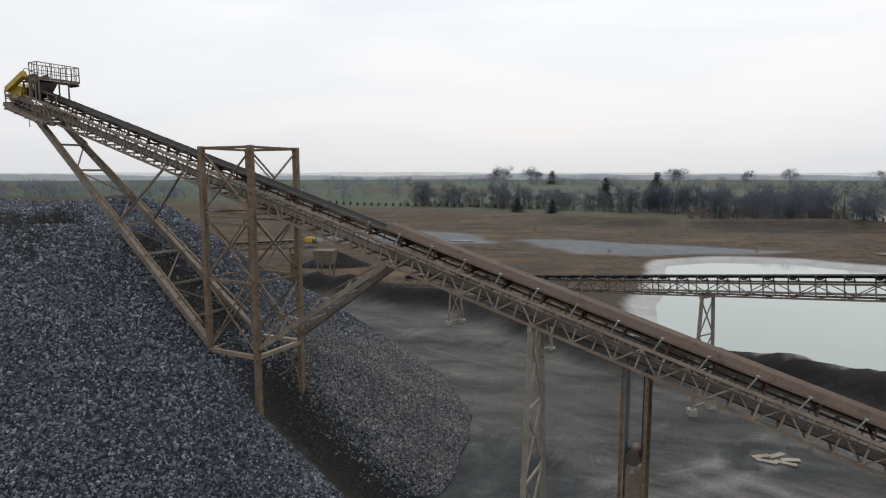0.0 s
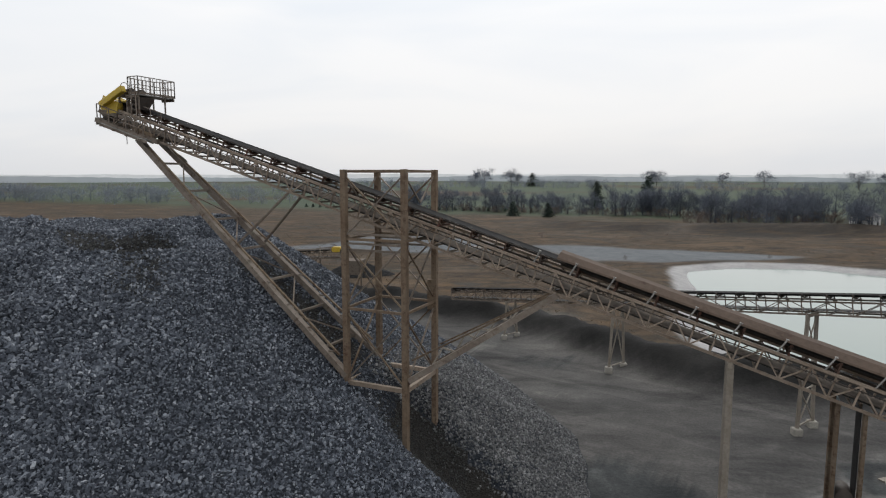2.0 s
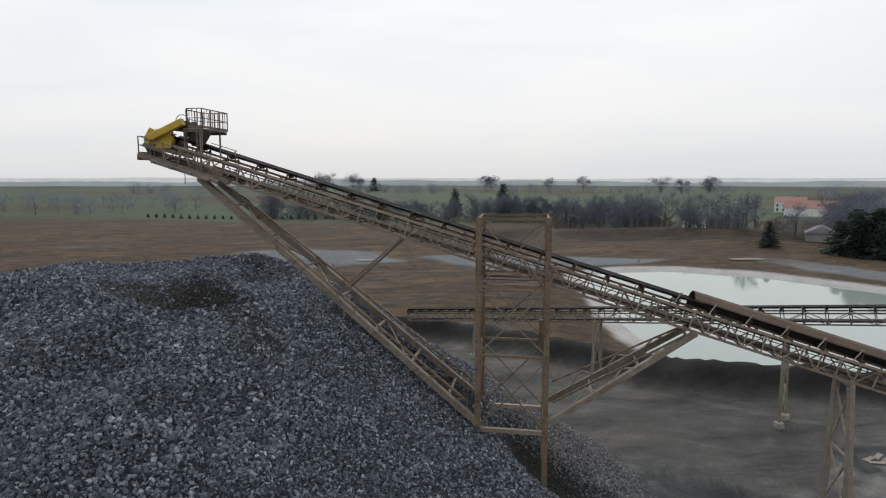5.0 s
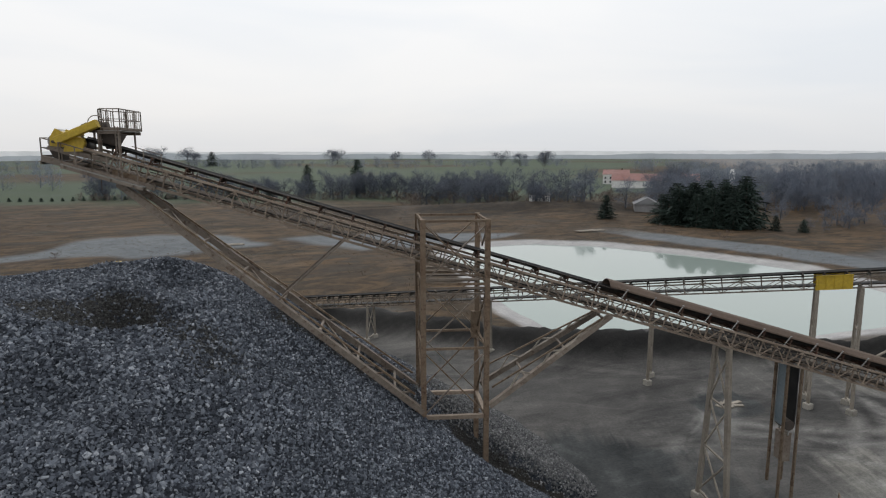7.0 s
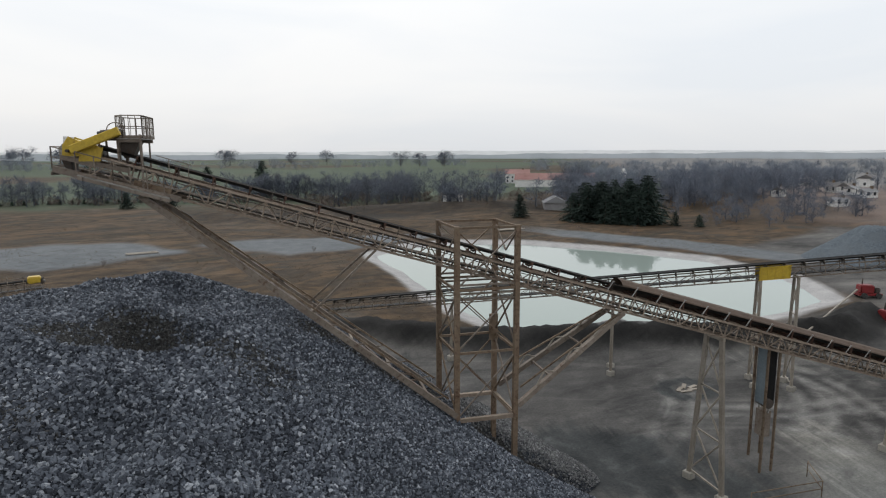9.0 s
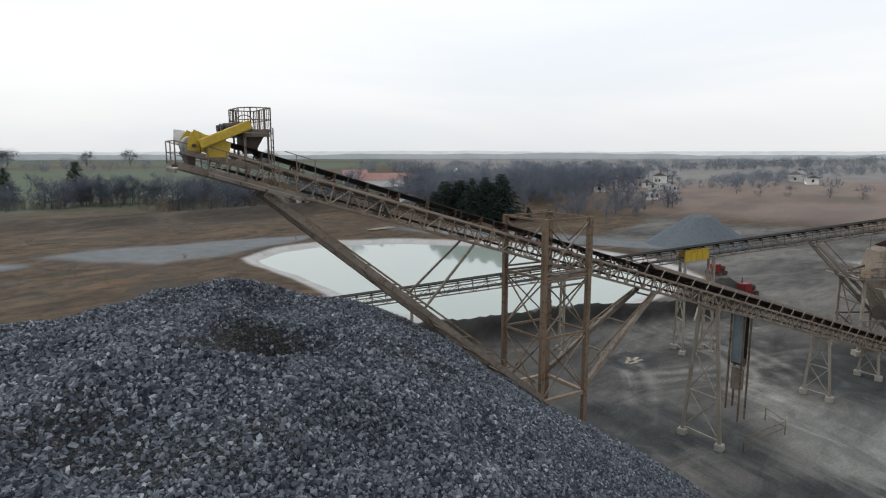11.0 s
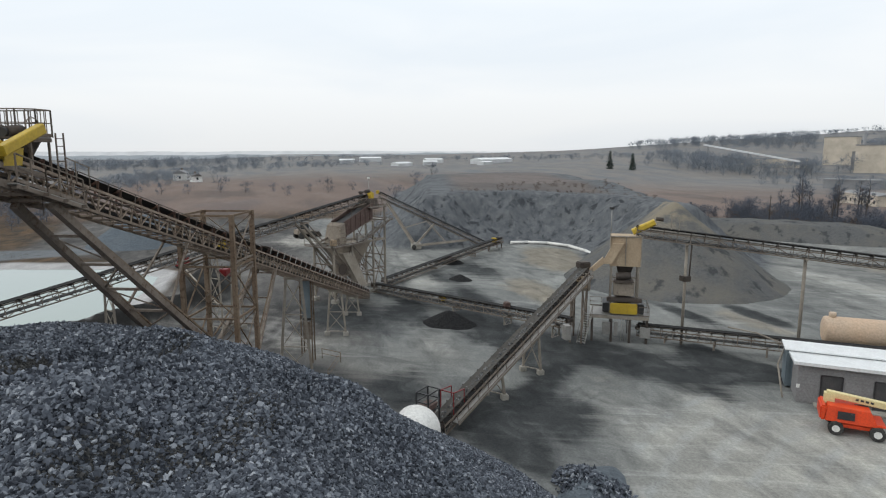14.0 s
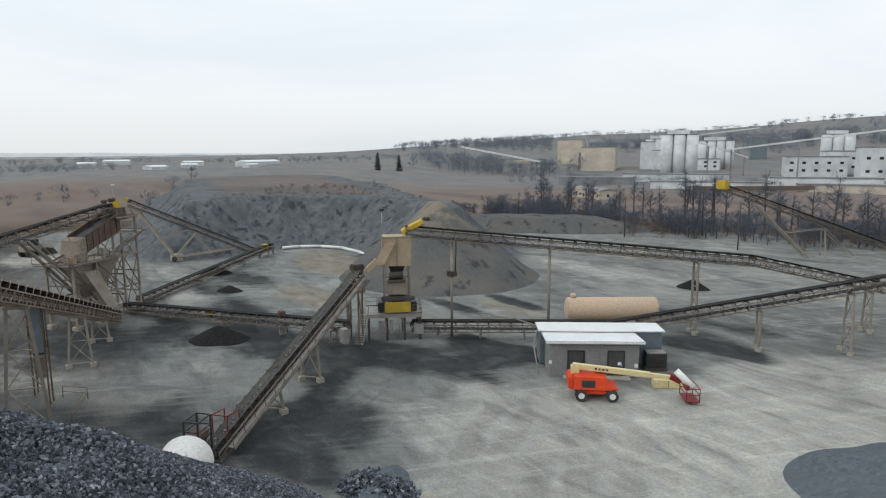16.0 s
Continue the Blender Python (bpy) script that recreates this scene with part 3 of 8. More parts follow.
for cx, cy, r0, reach in ((15, 49, 16, (25.5, 36, 11)), (12, 46, 19.5, (27, 34.5, 11)), (34, 60, 27, (20, 36, 12)), (2, 60, 22, (14, 42, 10))):
    yard = tyre_arc(yard, cx, cy, r0, reach, (0.21, 0.208, 0.198), 0.9)
yard = mix_node(nt, sep3.outputs["Green"], yard, dusty)
tan = ramp_node(nt, mid, ((0.3, (0.17, 0.142, 0.108)), (0.7, (0.26, 0.222, 0.172))))
yard = mix_node(nt, ragged(zone3.outputs["Alpha"], (mid,), 0.8, 0.3, 0.75), yard, tan)
# Dark tone shared by damp patches and the conveyor's painted shadow stripe.
wet = ramp_node(nt, mid, ((0.32, (0.024, 0.026, 0.0275)), (0.55, (0.046, 0.049, 0.050)), (0.75, (0.090, 0.093, 0.093))))

pale = ramp_node(nt, mid, ((0.3, (0.25, 0.240, 0.215)), (0.7, (0.34, 0.326, 0.290))))
pale = mix_node(nt, mix_node(nt, 0.6, (0, 0, 0), grey(nt, rut, 0.5, 0.8)), pale, (0.43, 0.41, 0.365))
pale = mix_node(nt, grey(nt, patch, 0.5, 0.66), pale, (0.205, 0.198, 0.182))
pale = mix_node(nt, mix_node(nt, 0.5, (0, 0, 0), grey(nt, drag, 0.52, 0.70)), pale, (0.46, 0.445, 0.40))
pale = mix_node(nt, track, pale, (0.305, 0.30, 0.28))
grass = ramp_node(nt, mid, ((0.3, (0.020, 0.0145, 0.0095)), (0.48, (0.048, 0.033, 0.020)), (0.6, (0.072, 0.048, 0.029)), (0.75, (0.095, 0.066, 0.040))))
grass = mix_node(nt, grey(nt, patch, 0.5, 0.66), grass, (0.052, 0.046, 0.040))
grass = mix_node(nt, grey(nt, noise_node(nt, 0.09, 5, 0.6, (0.6, 1.4, 1), 1.2), 0.52, 0.66), grass, (0.105, 0.068, 0.038))
grass = mix_node(nt, grey(nt, noise_node(nt, 0.07, 5, 0.65, (0.5, 1.6, 1), 1.0), 0.56, 0.68), grass, (0.028, 0.026, 0.019))
green = ramp_node(nt, patch, ((0.35, (0.048, 0.066, 0.044)), (0.65, (0.070, 0.089, 0.058))))
soil = ramp_node(nt, mid, ((0.3, (0.009, 0.009, 0.009)), (0.7, (0.022, 0.021, 0.020))))
silt = ramp_node(nt, mid, ((0.3, (0.095, 0.104, 0.113)), (0.7, (0.145, 0.153, 0.161))))
face = ramp_node(nt, noise_node(nt, 0.5, 5, 0.62, (1, 1, 0.08)), ((0.3, (0.062, 0.067, 0.075)), (0.5, (0.10, 0.106, 0.114)), (0.72, (0.135, 0.139, 0.143))))
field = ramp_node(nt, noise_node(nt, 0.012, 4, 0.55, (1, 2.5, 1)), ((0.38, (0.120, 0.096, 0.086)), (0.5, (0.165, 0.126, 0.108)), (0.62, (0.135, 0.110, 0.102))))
# Far hill ground: wood and field tones greyed blue to stand for haze.
hazed_upland = ramp_node(nt, noise_node(nt, 0.011, 6, 0.62, (1, 2.2, 1)), ((0.36, (0.135, 0.142, 0.150)), (0.47, (0.185, 0.172, 0.160)), (0.57, (0.140, 0.143, 0.148)), (0.68, (0.195, 0.185, 0.175))))
# Shade of upright crevices, painted as dark streaks on the bank face.
crack_shade = ramp_node(nt, noise_node(nt, 0.42, 4, 0.6, (1, 1, 0.05)), ((0.53, (0, 0, 0)), (0.62, (0.85,) * 3)))
face = mix_node(nt, mix_node(nt, 1.0, crack_shade, grey(nt, broad, 0.40, 0.58), "MULTIPLY"), face, (0.028, 0.031, 0.036))
face = mix_node(nt, mix_node(nt, 0.5, (0, 0, 0), grey(nt, noise_node(nt, 0.7, 4, 0.6, (1, 1, 0.06)), 0.56, 0.68)), face, (0.165, 0.168, 0.172))
beach = ramp_node(nt, mid, ((0.3, (0.28, 0.275, 0.275)), (0.7, (0.40, 0.39, 0.385))))
col = mix_node(nt, ragged(sep2.outputs["Blue"], (mid, drag), 0.55, 0.22, 0.85), yard, pale)
cast = mix_node(nt, sep2.outputs["Blue"], mix_node(nt, sep3.outputs["Green"], (1.01, 0.98, 0.985), (0.91, 0.98, 1.06)), (0.965, 0.985, 1.01))
col = mix_node(nt, 1.0, col, cast, "MULTIPLY")
smear = noise_node(nt, 0.2, 6, 0.62, (0.5, 1.5, 1), 1.4)
marks = ramp_node(nt, smear, ((0.34, (0.70, 0.70, 0.71)), (0.46, (0.96, 0.96, 0.96)), (0.56, (1.05, 1.05, 1.04)), (0.68, (1.26, 1.25, 1.24))))
col = mix_node(nt, 1.0, col, marks, "MULTIPLY")
col = mix_node(nt, ragged(sep3.outputs["Red"], (smear, drag), 1.1, 0.30, 0.95), col, wet)
col = mix_node(nt, sep.outputs["Red"], col, grass)
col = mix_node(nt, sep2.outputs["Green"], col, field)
col = mix_node(nt, sep.outputs["Green"], col, green)
col = mix_node(nt, zone.outputs["Alpha"], col, silt)
col = mix_node(nt, sep2.outputs["Red"], col, face)
col = mix_node(nt, sep.outputs["Blue"], col, soil)
col = mix_node(nt, zone2.outputs["Alpha"], col, beach)
col = mix_node(nt, sep3.outputs["Blue"], col, hazed_upland)
col = mix_node(nt, 1.0, col, ramp_node(nt, grit, ((0.25, (0.74, 0.74, 0.74)), (0.75, (1.26, 1.26, 1.25)))), "MULTIPLY")
ln.new(col, bs.inputs["Base Color"])
ln.new(ramp_node(nt, patch, ((0.3, (0.72,) * 3), (0.6, (0.95,) * 3))), bs.inputs["Roughness"])
bs.inputs["Specular IOR Level"].default_value = 0.12
bump_node(nt, grit, 0.5, 0.08, bs)

me = arrays("ground", np.stack([GX, GY, GZ], -1).reshape(-1, 3), quads, M_GROUND, True)
w1 = wobble(GX, GY, 9, 11)
out = -inside_dist(GX, GY, YARD) + 4 * w1
away = np.hypot(GX - 0, GY - 30)
north = smooth(GY + 0.35 * GX + 18 * w1, 255, 300)
pond_d = inside_dist(GX, GY, POND) + 0.8 * wobble(GX, GY, 6, 1)
bank_d = inside_dist(GX, GY, BANK)
def blots(rows):
    """Soft-edged ragged patches: x, y, reach, reach across, weight."""
    out_ = 0
    for px_, py_, a_, b_, k_ in rows:
        d_ = ((GX - px_) / a_) ** 2 + ((GY - py_) / b_) ** 2 + 0.3 * w1 + 0.25 * wobble(GX, GY, 2.1, 33)
        out_ = out_ + k_ * np.exp(-np.clip(d_, 0, 9) ** 1.5)
    return out_


PALE_DUST = blots(((27.7, 47.8, 11, 6, .3), (14, 37, 6, 4, .2), (36, 39, 9, 7, .3), (68, 10, 12, 6, .5), (17.6, 32.4, 5, 3, .35), (15, 17.5, 7, 2.5, .3), (-1, 57, 7, 4, .25), (-8, 69, 7, 4, .3), (9, -14, 6, 3, .5), (44, 12, 8, 3, .35), (-9, 8, 6, 3, .35), (15, 28, 7, 4, .4), (7, 24, 4, 3, .3), (12, 18, 4, 2, .4), (45, 11, 8, 4, .5), (22, -55, 14, 4, .6), (13, -20.5, 5, 2, .4), (20, 33.5, 5, 3, .12), (12, 43, 6, 3, .25), (100, 27, 14, 9, .7), (-12, -31.6, 2.5, 1.2, .5)))
z1 = np.zeros((ny, nx, 4), np.float32)
z2 = np.zeros((ny, nx, 4), np.float32)
z1[..., 0] = smooth(out, -1, 5)
z1[..., 1] = north * smooth(wobble(GX, GY, 90, 13) + 0.55, 0.0, 0.35) * (1 - smooth(GX - 0.9 * GY, 40, 140))
berm_d = line_dist(GX, GY, BERM) + 0.9 * w1
hedge = np.exp(-((GY + 0.36 * GX - 228 + 5 * w1) / 19) ** 4) * smooth(GX, -12, 36) * (1 - smooth(GX, 118, 150))
z1[..., 2] = np.clip(np.exp(-((berm_d + 0.8 * wobble(GX, GY, 1.7, 19)) / 3.7) ** 6) + 0.62 * hedge, 0, 1)
z1[..., 3] = np.clip(smooth(inside_dist(GX, GY, SILT) + 3 * w1, -1, 3) + smooth(inside_dist(GX, GY, SILTS) + 6 * w1, -1, 4) + smooth(7 - np.abs(GX - 92 + 0.25 * (GY - 96) + 3 * w1), 0, 3) * smooth(GY, 60, 75) * smooth(150 - GY, 0, 30), 0, 1)
z2[..., 0] = smooth(bank_d + 2 * w1, -20, -16) * (1 - 0.6 * smooth(bank_d, 3, 10))
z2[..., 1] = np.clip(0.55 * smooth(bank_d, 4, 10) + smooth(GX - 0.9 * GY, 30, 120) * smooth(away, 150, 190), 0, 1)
z2[..., 2] = np.clip(smooth(inside_dist(GX, GY, PALE) + 4 * w1, -3, 6) + 0.3 * smooth(-30 - GY + 7 * w1 - 0.25 * GX, 0, 14) * smooth(GX, -60, -40) * (1 - z2[..., 0]), 0, 1)
z2[..., 2] = np.clip(z2[..., 2] + PALE_DUST, 0, 1)
z2[..., 3] = smooth(pond_d, -3.0, -1.6)
z3 = np.zeros((ny, nx, 4), np.float32)
# Shadow stripe along the plant conveyor, painted into the ground colour.
shade_line_ = 0.85 * np.exp(-((line_dist(GX, GY, [(-7.5, 18.5), (-1.5, 11.6), (4.5, 7.0), (9, 3)]) + 0.4 * w1) / 1.5) ** 2)
spots = shade_line_ + blots(((-12.5, -32.3, 5, 3, .7), (-3.6, -37.3, 6, 3, .7), (2, 0, 6, 4, .8), (-1, -7.5, 6, 3, .8), (5.4, 8.8, 5, 3, .7), (-17.5, -29.5, 5, 2.5, 1.3), (-11.5, -27.5, 3.5, 2.2, 1.2), (-14, -39, 5, 3, .7), (14, -26, 7, 1.8, 1.0), (19, -17.5, 6, 1.6, .9), (0, -9.6, 6, 2.5, .9), (-4.5, -12, 4, 2, 1.1), (8, 1, 7, 2.6, .7), (27, 8, 9, 3.5, .7), (19, 12.5, 8, 2.5, .6), (36, 6, 8, 3, .6), (14, 8, 7, 2.5, .5), (31, 26.5, 6, 3, .5), (7, 31, 5, 3, .6), (25.6, 24.6, 9, 6, .8), (31.7, 28, 8, 4, .6), (-9.5, 19, 4, 3, .8),
                             (53, 0, 10, 4.5, .75), (49.4, 7.2, 6, 3, .7), (0.2, 64.6, 5, 3, .6), (-13.5, 87, 9, 4, .6), (2, 40.5, 5, 6, .8), (6, 36, 6, 5, .6), (36, 12, 10, 4, .5), (14, -8, 6, 4, .5), (10, -17, 9, 3, .5), (-8, 11, 5, 3, .4), (-17, -21, 4, 2.5, .5), (6, 22, 8, 4, .35), (0, 27, 6, 5, .6), (28, 17, 12, 3, .7), (20, 9, 9, 3, .6), (9, 5, 6, 3, .7), (-6, -3, 6, 3, .6), (-9, 13.5, 5, 2.5, .6), (-4, 17, 4, 3, .6), (-14, 17.5, 4, 2, .7)))
z3[..., 0] = np.clip(1.35 * spots * (0.7 + 0.3 * smooth(wobble(GX, GY, 2.1, 33) + 0.4 * wobble(GX, GY, 0.9, 35), -0.6, 0.3)) + 0.3 * np.exp(-(((GX - 3) / 12) ** 2 + ((GY - 15) / 11) ** 2) ** 2) * smooth(wobble(GX, GY, 3.6, 47), -0.8, 0.3)
                     + np.exp(-((np.hypot(GX - 18.2, (GY - 44) * 1.2) + 0.3 * w1 - 2.3) / 0.95) ** 4), 0, 1)
z3[..., 1] = smooth(30 - GY + 8 * w1, 0, 14) * smooth(GX, -60, -45)
# Blue channel: distance mask for the ground colour that carries haze.
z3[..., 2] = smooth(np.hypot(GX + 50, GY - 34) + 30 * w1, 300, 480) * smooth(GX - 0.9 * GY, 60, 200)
z3[..., 3] = np.clip(blots(((56, -19, 14, 8, .9), (37, -4, 9, 5, .8), (12, -23, 9, 3, .6), (32, -73, 14, 8, .6), (70, -22, 10, 6, .7), (27, -3, 6, 3, .5), (15, 19, 6, 3, .35), (-2, 5, 5, 3, .4))), 0, 1)
for nm, z in (("zone", z1), ("zone_more", z2), ("zone_wet_shade", z3)):
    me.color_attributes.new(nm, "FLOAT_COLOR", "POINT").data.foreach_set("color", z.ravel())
tagged(new("ground", me), kind="structure")

m, nd, ln, bs = nodes_of("milky_green_water")
bs.inputs["Base Color"].default_value = (0.275, 0.325, 0.298, 1)
bs.inputs["Roughness"].default_value = 0.04
bs.inputs["IOR"].default_value = 1.33
bump_node(m.node_tree, noise_node(m.node_tree, 0.5, 3, 0.5), 0.04, 0.05, bs)
bm = bmesh.new()
ring = [bm.verts.new((x, y, -0.75)) for x, y in POND]
bm.faces.new(ring[::-1])
bmesh.ops.recalc_face_normals(bm, faces=bm.faces[:])
if bm.faces[:][0].normal.z < 0:
    bmesh.ops.reverse_faces(bm, faces=bm.faces[:])
me = bpy.data.meshes.new("water")
bm.to_mesh(me)
bm.free()
me.materials.append(m)
tagged(new("water", me), kind="structure")


# ---------------------------------------------------------------- the big stone pile
U_AX, N_AX = np.array([0.948, -0.318]), np.array([0.318, 0.948])


# hollows and humps on the pile: x, y, reach, height
PILE_FORMS = [(-32.0, 39.0, 4.6, 1.22), (-23.8, 41.2, 2.2, -1.44), (-32.0, 30.8, 3.2, -1.49), (-24.5, 33.8, 4.6, 0.72), (-30.5, 51.0, 2.2, -0.50), (-23.8, 48.8, 2.0, 0.72), (-29.6, 49.6, 2.4, 0.55), (-26.4, 50.2, 1.7, 0.65), (-21.6, 48.2, 1.6, 0.3), (-33.4, 48.6, 2.4, 0.6), (-27.3, 41.7, 2.0, -0.75), (-33.2, 37.5, 2.2, -0.75), (-23.0, 45.8, 1.5, -0.63),
              (-26.0, 45.0, 2.2, 0.45), (-32.8, 39.8, 1.5, 0.99), (-27.5, 36.0, 1.5, 0.62), (-27.5, 33.8, 1.5, -1.12), (-23.0, 29.2, 1.5, -0.77), (-13.2, 37.5, 3.2, -0.52), (-26.0, 39.0, 2.2, -0.52),
              (-35.0, 37.5, 1.5, -0.40), (-23.0, 32.2, 1.5, -0.86), (-27.9, 42.0, 1.5, 0.45), (-26.0, 30.8, 2.2, 0.82), (-17.8, 39.0, 1.5, 0.43), (-29.8, 33.8, 1.5, 0.44), (-25.3, 42.2, 1.2, -0.55)]


def pile_height(X, Y):
    r = np.minimum(line_dist(X, Y, [(-25.1, 43.2), (-26.5, 43.5), (-33.0, 40.5)]), seg_dist(X, Y, (-29.0, 43.5), (-35.5, 42.8))) + 0.35 * wobble(X, Y, 2.6, 21) + 0.5 * wobble(X, Y, 6.5, 22)
    slope, top = 0.701 * (25.9 - r), np.clip(13.15 + 0.131 * (Y - 42.0), 12.4, 14.9)
    k = 0.8
    z = -k * np.log(np.exp(-slope / k) + np.exp(-top / k))
    # the bowl under the head, the rims thrown up round it and the shoulders of older dumps
    for px_, py_, wide, rise in PILE_FORMS:
        z = z + rise * np.exp(-((X - px_) ** 2 + (Y - py_) ** 2) / wide ** 2)
    # the sharp lip round the bowl
    z = z + 0.75 * np.exp(-line_dist(X, Y, [(-35.0, 44.5), (-33.0, 43.6), (-31.5, 42.2), (-30.8, 40.2), (-29.8, 38.6), (-28.3, 37.5), (-26.0, 37.6), (-24.0, 37.6), (-22.5, 38.5), (-21.2, 39.8)]) / 0.7)
    s, n = X * U_AX[0] + Y * U_AX[1], X * N_AX[0] + Y * N_AX[1] - 32.8
    z += -2.1 * np.exp(-(n / 1.7) ** 2) * smooth(s, -22.5, -19.5) * (1 - smooth(s, -13, -9))
    z += 0.10 * wobble(X, Y, 1.1, 23)
    return z


def fines_mask(X, Y):
    """Where dark fines lie instead of lumps: the trench at the tower and the hollows."""
    s, n = X * U_AX[0] + Y * U_AX[1], X * N_AX[0] + Y * N_AX[1] - 32.8
    trench = np.exp(-(n / 1.9) ** 4) * smooth(s, -22.3, -20.5) * (1 - smooth(s, -12.5, -9.5))
    ragged = 0.5 * wobble(X, Y, 0.9, 27) + 0.4 * wobble(X, Y, 2.3, 28)
    c1 = 0.9 * smooth(2.0 - line_dist(X, Y, [(-28.8, 42.3), (-27.6, 41.0), (-26.4, 42.6), (-25.2, 42.9)]) + ragged, 0, 1.3)
    c2 = 0.6 * smooth(1.9 - line_dist(X, Y, [(-26.5, 39.0), (-23.5, 38.3), (-21.5, 36.0)]) + ragged, 0, 1.6)
    c3 = 0.5 * smooth(1.5 - line_dist(X, Y, [(-35.0, 39.2), (-33.9, 37.5), (-32.4, 35.8), (-30.0, 35.2)]) + ragged, 0, 1.6)
    leg = 0.9 * np.exp(-((np.abs(n) - 0.2) / 1.0) ** 4) * smooth(s, -31.5, -30) * (1 - smooth(s, -24, -22.5))
    return np.clip(trench + c1 + c2 + c3 + leg, 0, 1)


step = 0.4
px, py = np.arange(-62, 3, step), np.arange(12, 78, step)
PX, PY = np.meshgrid(px, py)
PZ = pile_height(PX, PY)
idx = np.arange(PX.size).reshape(PX.shape)
quads = np.stack([idx[:-1, :-1], idx[:-1, 1:], idx[1:, 1:], idx[1:, :-1]], -1).reshape(-1, 4)
low = ground_height(PX, PY) - 0.25
keep = (PZ > low).ravel()[quads].any(1)
PZ = np.maximum(PZ, low)
fm = fines_mask(PX, PY).ravel()[quads].mean(1) > 0.7
me = arrays("stone_pile", np.stack([PX, PY, PZ], -1).reshape(-1, 3), quads[keep], M_PILEBASE, True)
me.materials.append(M_FINES)
me.polygons.foreach_set("material_index", fm[keep].astype(np.int32))
tagged(new("stone_pile", me), "large conical pile of crushed blue-grey stone with hollows on top", "stone pile")

rng = np.random.default_rng(5)
OCTA = np.array([(1, 0, 0), (-1, 0, 0), (0, 1, 0), (0, -1, 0), (0, 0, 1), (0, 0, -1)], float)
OCTA_T = np.array([(0, 2, 4), (2, 1, 4), (1, 3, 4), (3, 0, 4), (2, 0, 5), (1, 2, 5), (3, 1, 5), (0, 3, 5)])


def turns(n):
    q = rng.normal(size=(n, 4))
    q /= np.linalg.norm(q, axis=1, keepdims=True)
    w, x, y, z = q.T
    return np.stack([1 - 2 * (y * y + z * z), 2 * (x * y - z * w), 2 * (x * z + y * w), 2 * (x * y + z * w), 1 - 2 * (x * x + z * z), 2 * (y * z - x * w),
                     2 * (x * z - y * w), 2 * (y * z + x * w), 1 - 2 * (x * x + y * y)], -1).reshape(n, 3, 3)


BLOCK = np.array([(x, y, z) for z in (-1, 1) for y in (-1, 1) for x in (-1, 1)], float) * 0.72
BLOCK_T = np.array([(0, 2, 1), (1, 2, 3), (4, 5, 6), (5, 7, 6), (0, 1, 4), (1, 5, 4), (2, 6, 3), (3, 6, 7), (0, 4, 2), (2, 4, 6), (1, 3, 5), (3, 7, 5)])


def lumps(x, y, z, size, blocky=False):
    """Angular broken stones: skewed blocks near by, eight uneven faces further off."""
    n = len(x)
    form, tris = (BLOCK, BLOCK_T) if blocky else (OCTA, OCTA_T)
    k = len(form)
    axes = size[:, None] * np.stack([rng.uniform(0.95, 1.35, n), rng.uniform(0.7, 1.0, n), rng.uniform(0.45, 0.75, n)], -1)
    v = (form[None] * rng.uniform(0.8, 1.2, (n, k, 1)) + rng.uniform(-0.26, 0.26, (n, k, 3))) * axes[:, None]
    v = np.einsum("nij,nkj->nki", turns(n), v) + np.stack([x, y, z], -1)[:, None]
    f = (tris[None] + k * np.arange(n)[:, None, None]).reshape(-1, 3)
    return v.reshape(-1, 3), f


NEAR_BOX = (-41, -20, 26, 47)


def far_lobe(X, Y):
    """The part of the pile beyond the trench, of finer and paler stone."""
    s, n = X * U_AX[0] + Y * U_AX[1], X * N_AX[0] + Y * N_AX[1] - 32.8
    return smooth(n, -0.5, 1.0) * smooth(s, -25, -21)


def coarse_bare(X, Y):
    return np.clip(fines_mask(X, Y) + far_lobe(X, Y), 0, 1)


def lobe_bare(X, Y):
    return np.clip(fines_mask(X, Y) + 1 - far_lobe(X, Y), 0, 1)


def scatter(count, x0, x1, y0, y1, s0, s1, top, bare=None, blocky=False, skip=None, fines=False, sink=0.1):
    x, y = rng.uniform(x0, x1, count), rng.uniform(y0, y1, count)
    z = top(x, y)
    ok = z > ground_height(x, y) + 0.05
    if skip:
        ok &= ~((x > skip[0]) & (x < skip[1]) & (y > skip[2]) & (y < skip[3]))
    if bare is not None:
        ok &= (rng.random(count) < bare(x, y)) if fines else (rng.random(count) > bare(x, y) * 1.02)
    x, y, z = x[ok], y[ok], z[ok]
    size = s0 * (s1 / s0) ** (rng.random(len(x)) ** 2.0)
    return lumps(x, y, z + (0.25 - sink) * size, size, blocky)


def joined(pieces):
    vs, fs, base = [], [], 0
    for v, f in pieces:
        vs.append(v)
        fs.append(f + base)
        base += len(v)
    return np.concatenate(vs), np.concatenate(fs)


v, f = joined([scatter(76000, -41, -20, 26, 47, 0.052, 0.125, pile_height, fines_mask, True), scatter(125000, -58, 2.5, 14, 60, 0.06, 0.13, pile_height, coarse_bare, skip=NEAR_BOX),
               scatter(48000, -21, -4, 20, 44, 0.055, 0.115, pile_height, coarse_bare, skip=NEAR_BOX), scatter(20000, -40, -14, 19, 36, 0.06, 0.12, pile_height, coarse_bare, skip=NEAR_BOX), scatter(30000, -44, -17, 47, 60, 0.06, 0.12, pile_height, coarse_bare)])
tagged(new("crushed_stone", arrays("crushed_stone", v, f, M_STONE)), "angular broken blue-grey stones covering the pile", "gravel", kind="stuff")
v, f = scatter(140000, -20, 3, 28, 60, 0.055, 0.115, pile_height, lobe_bare)
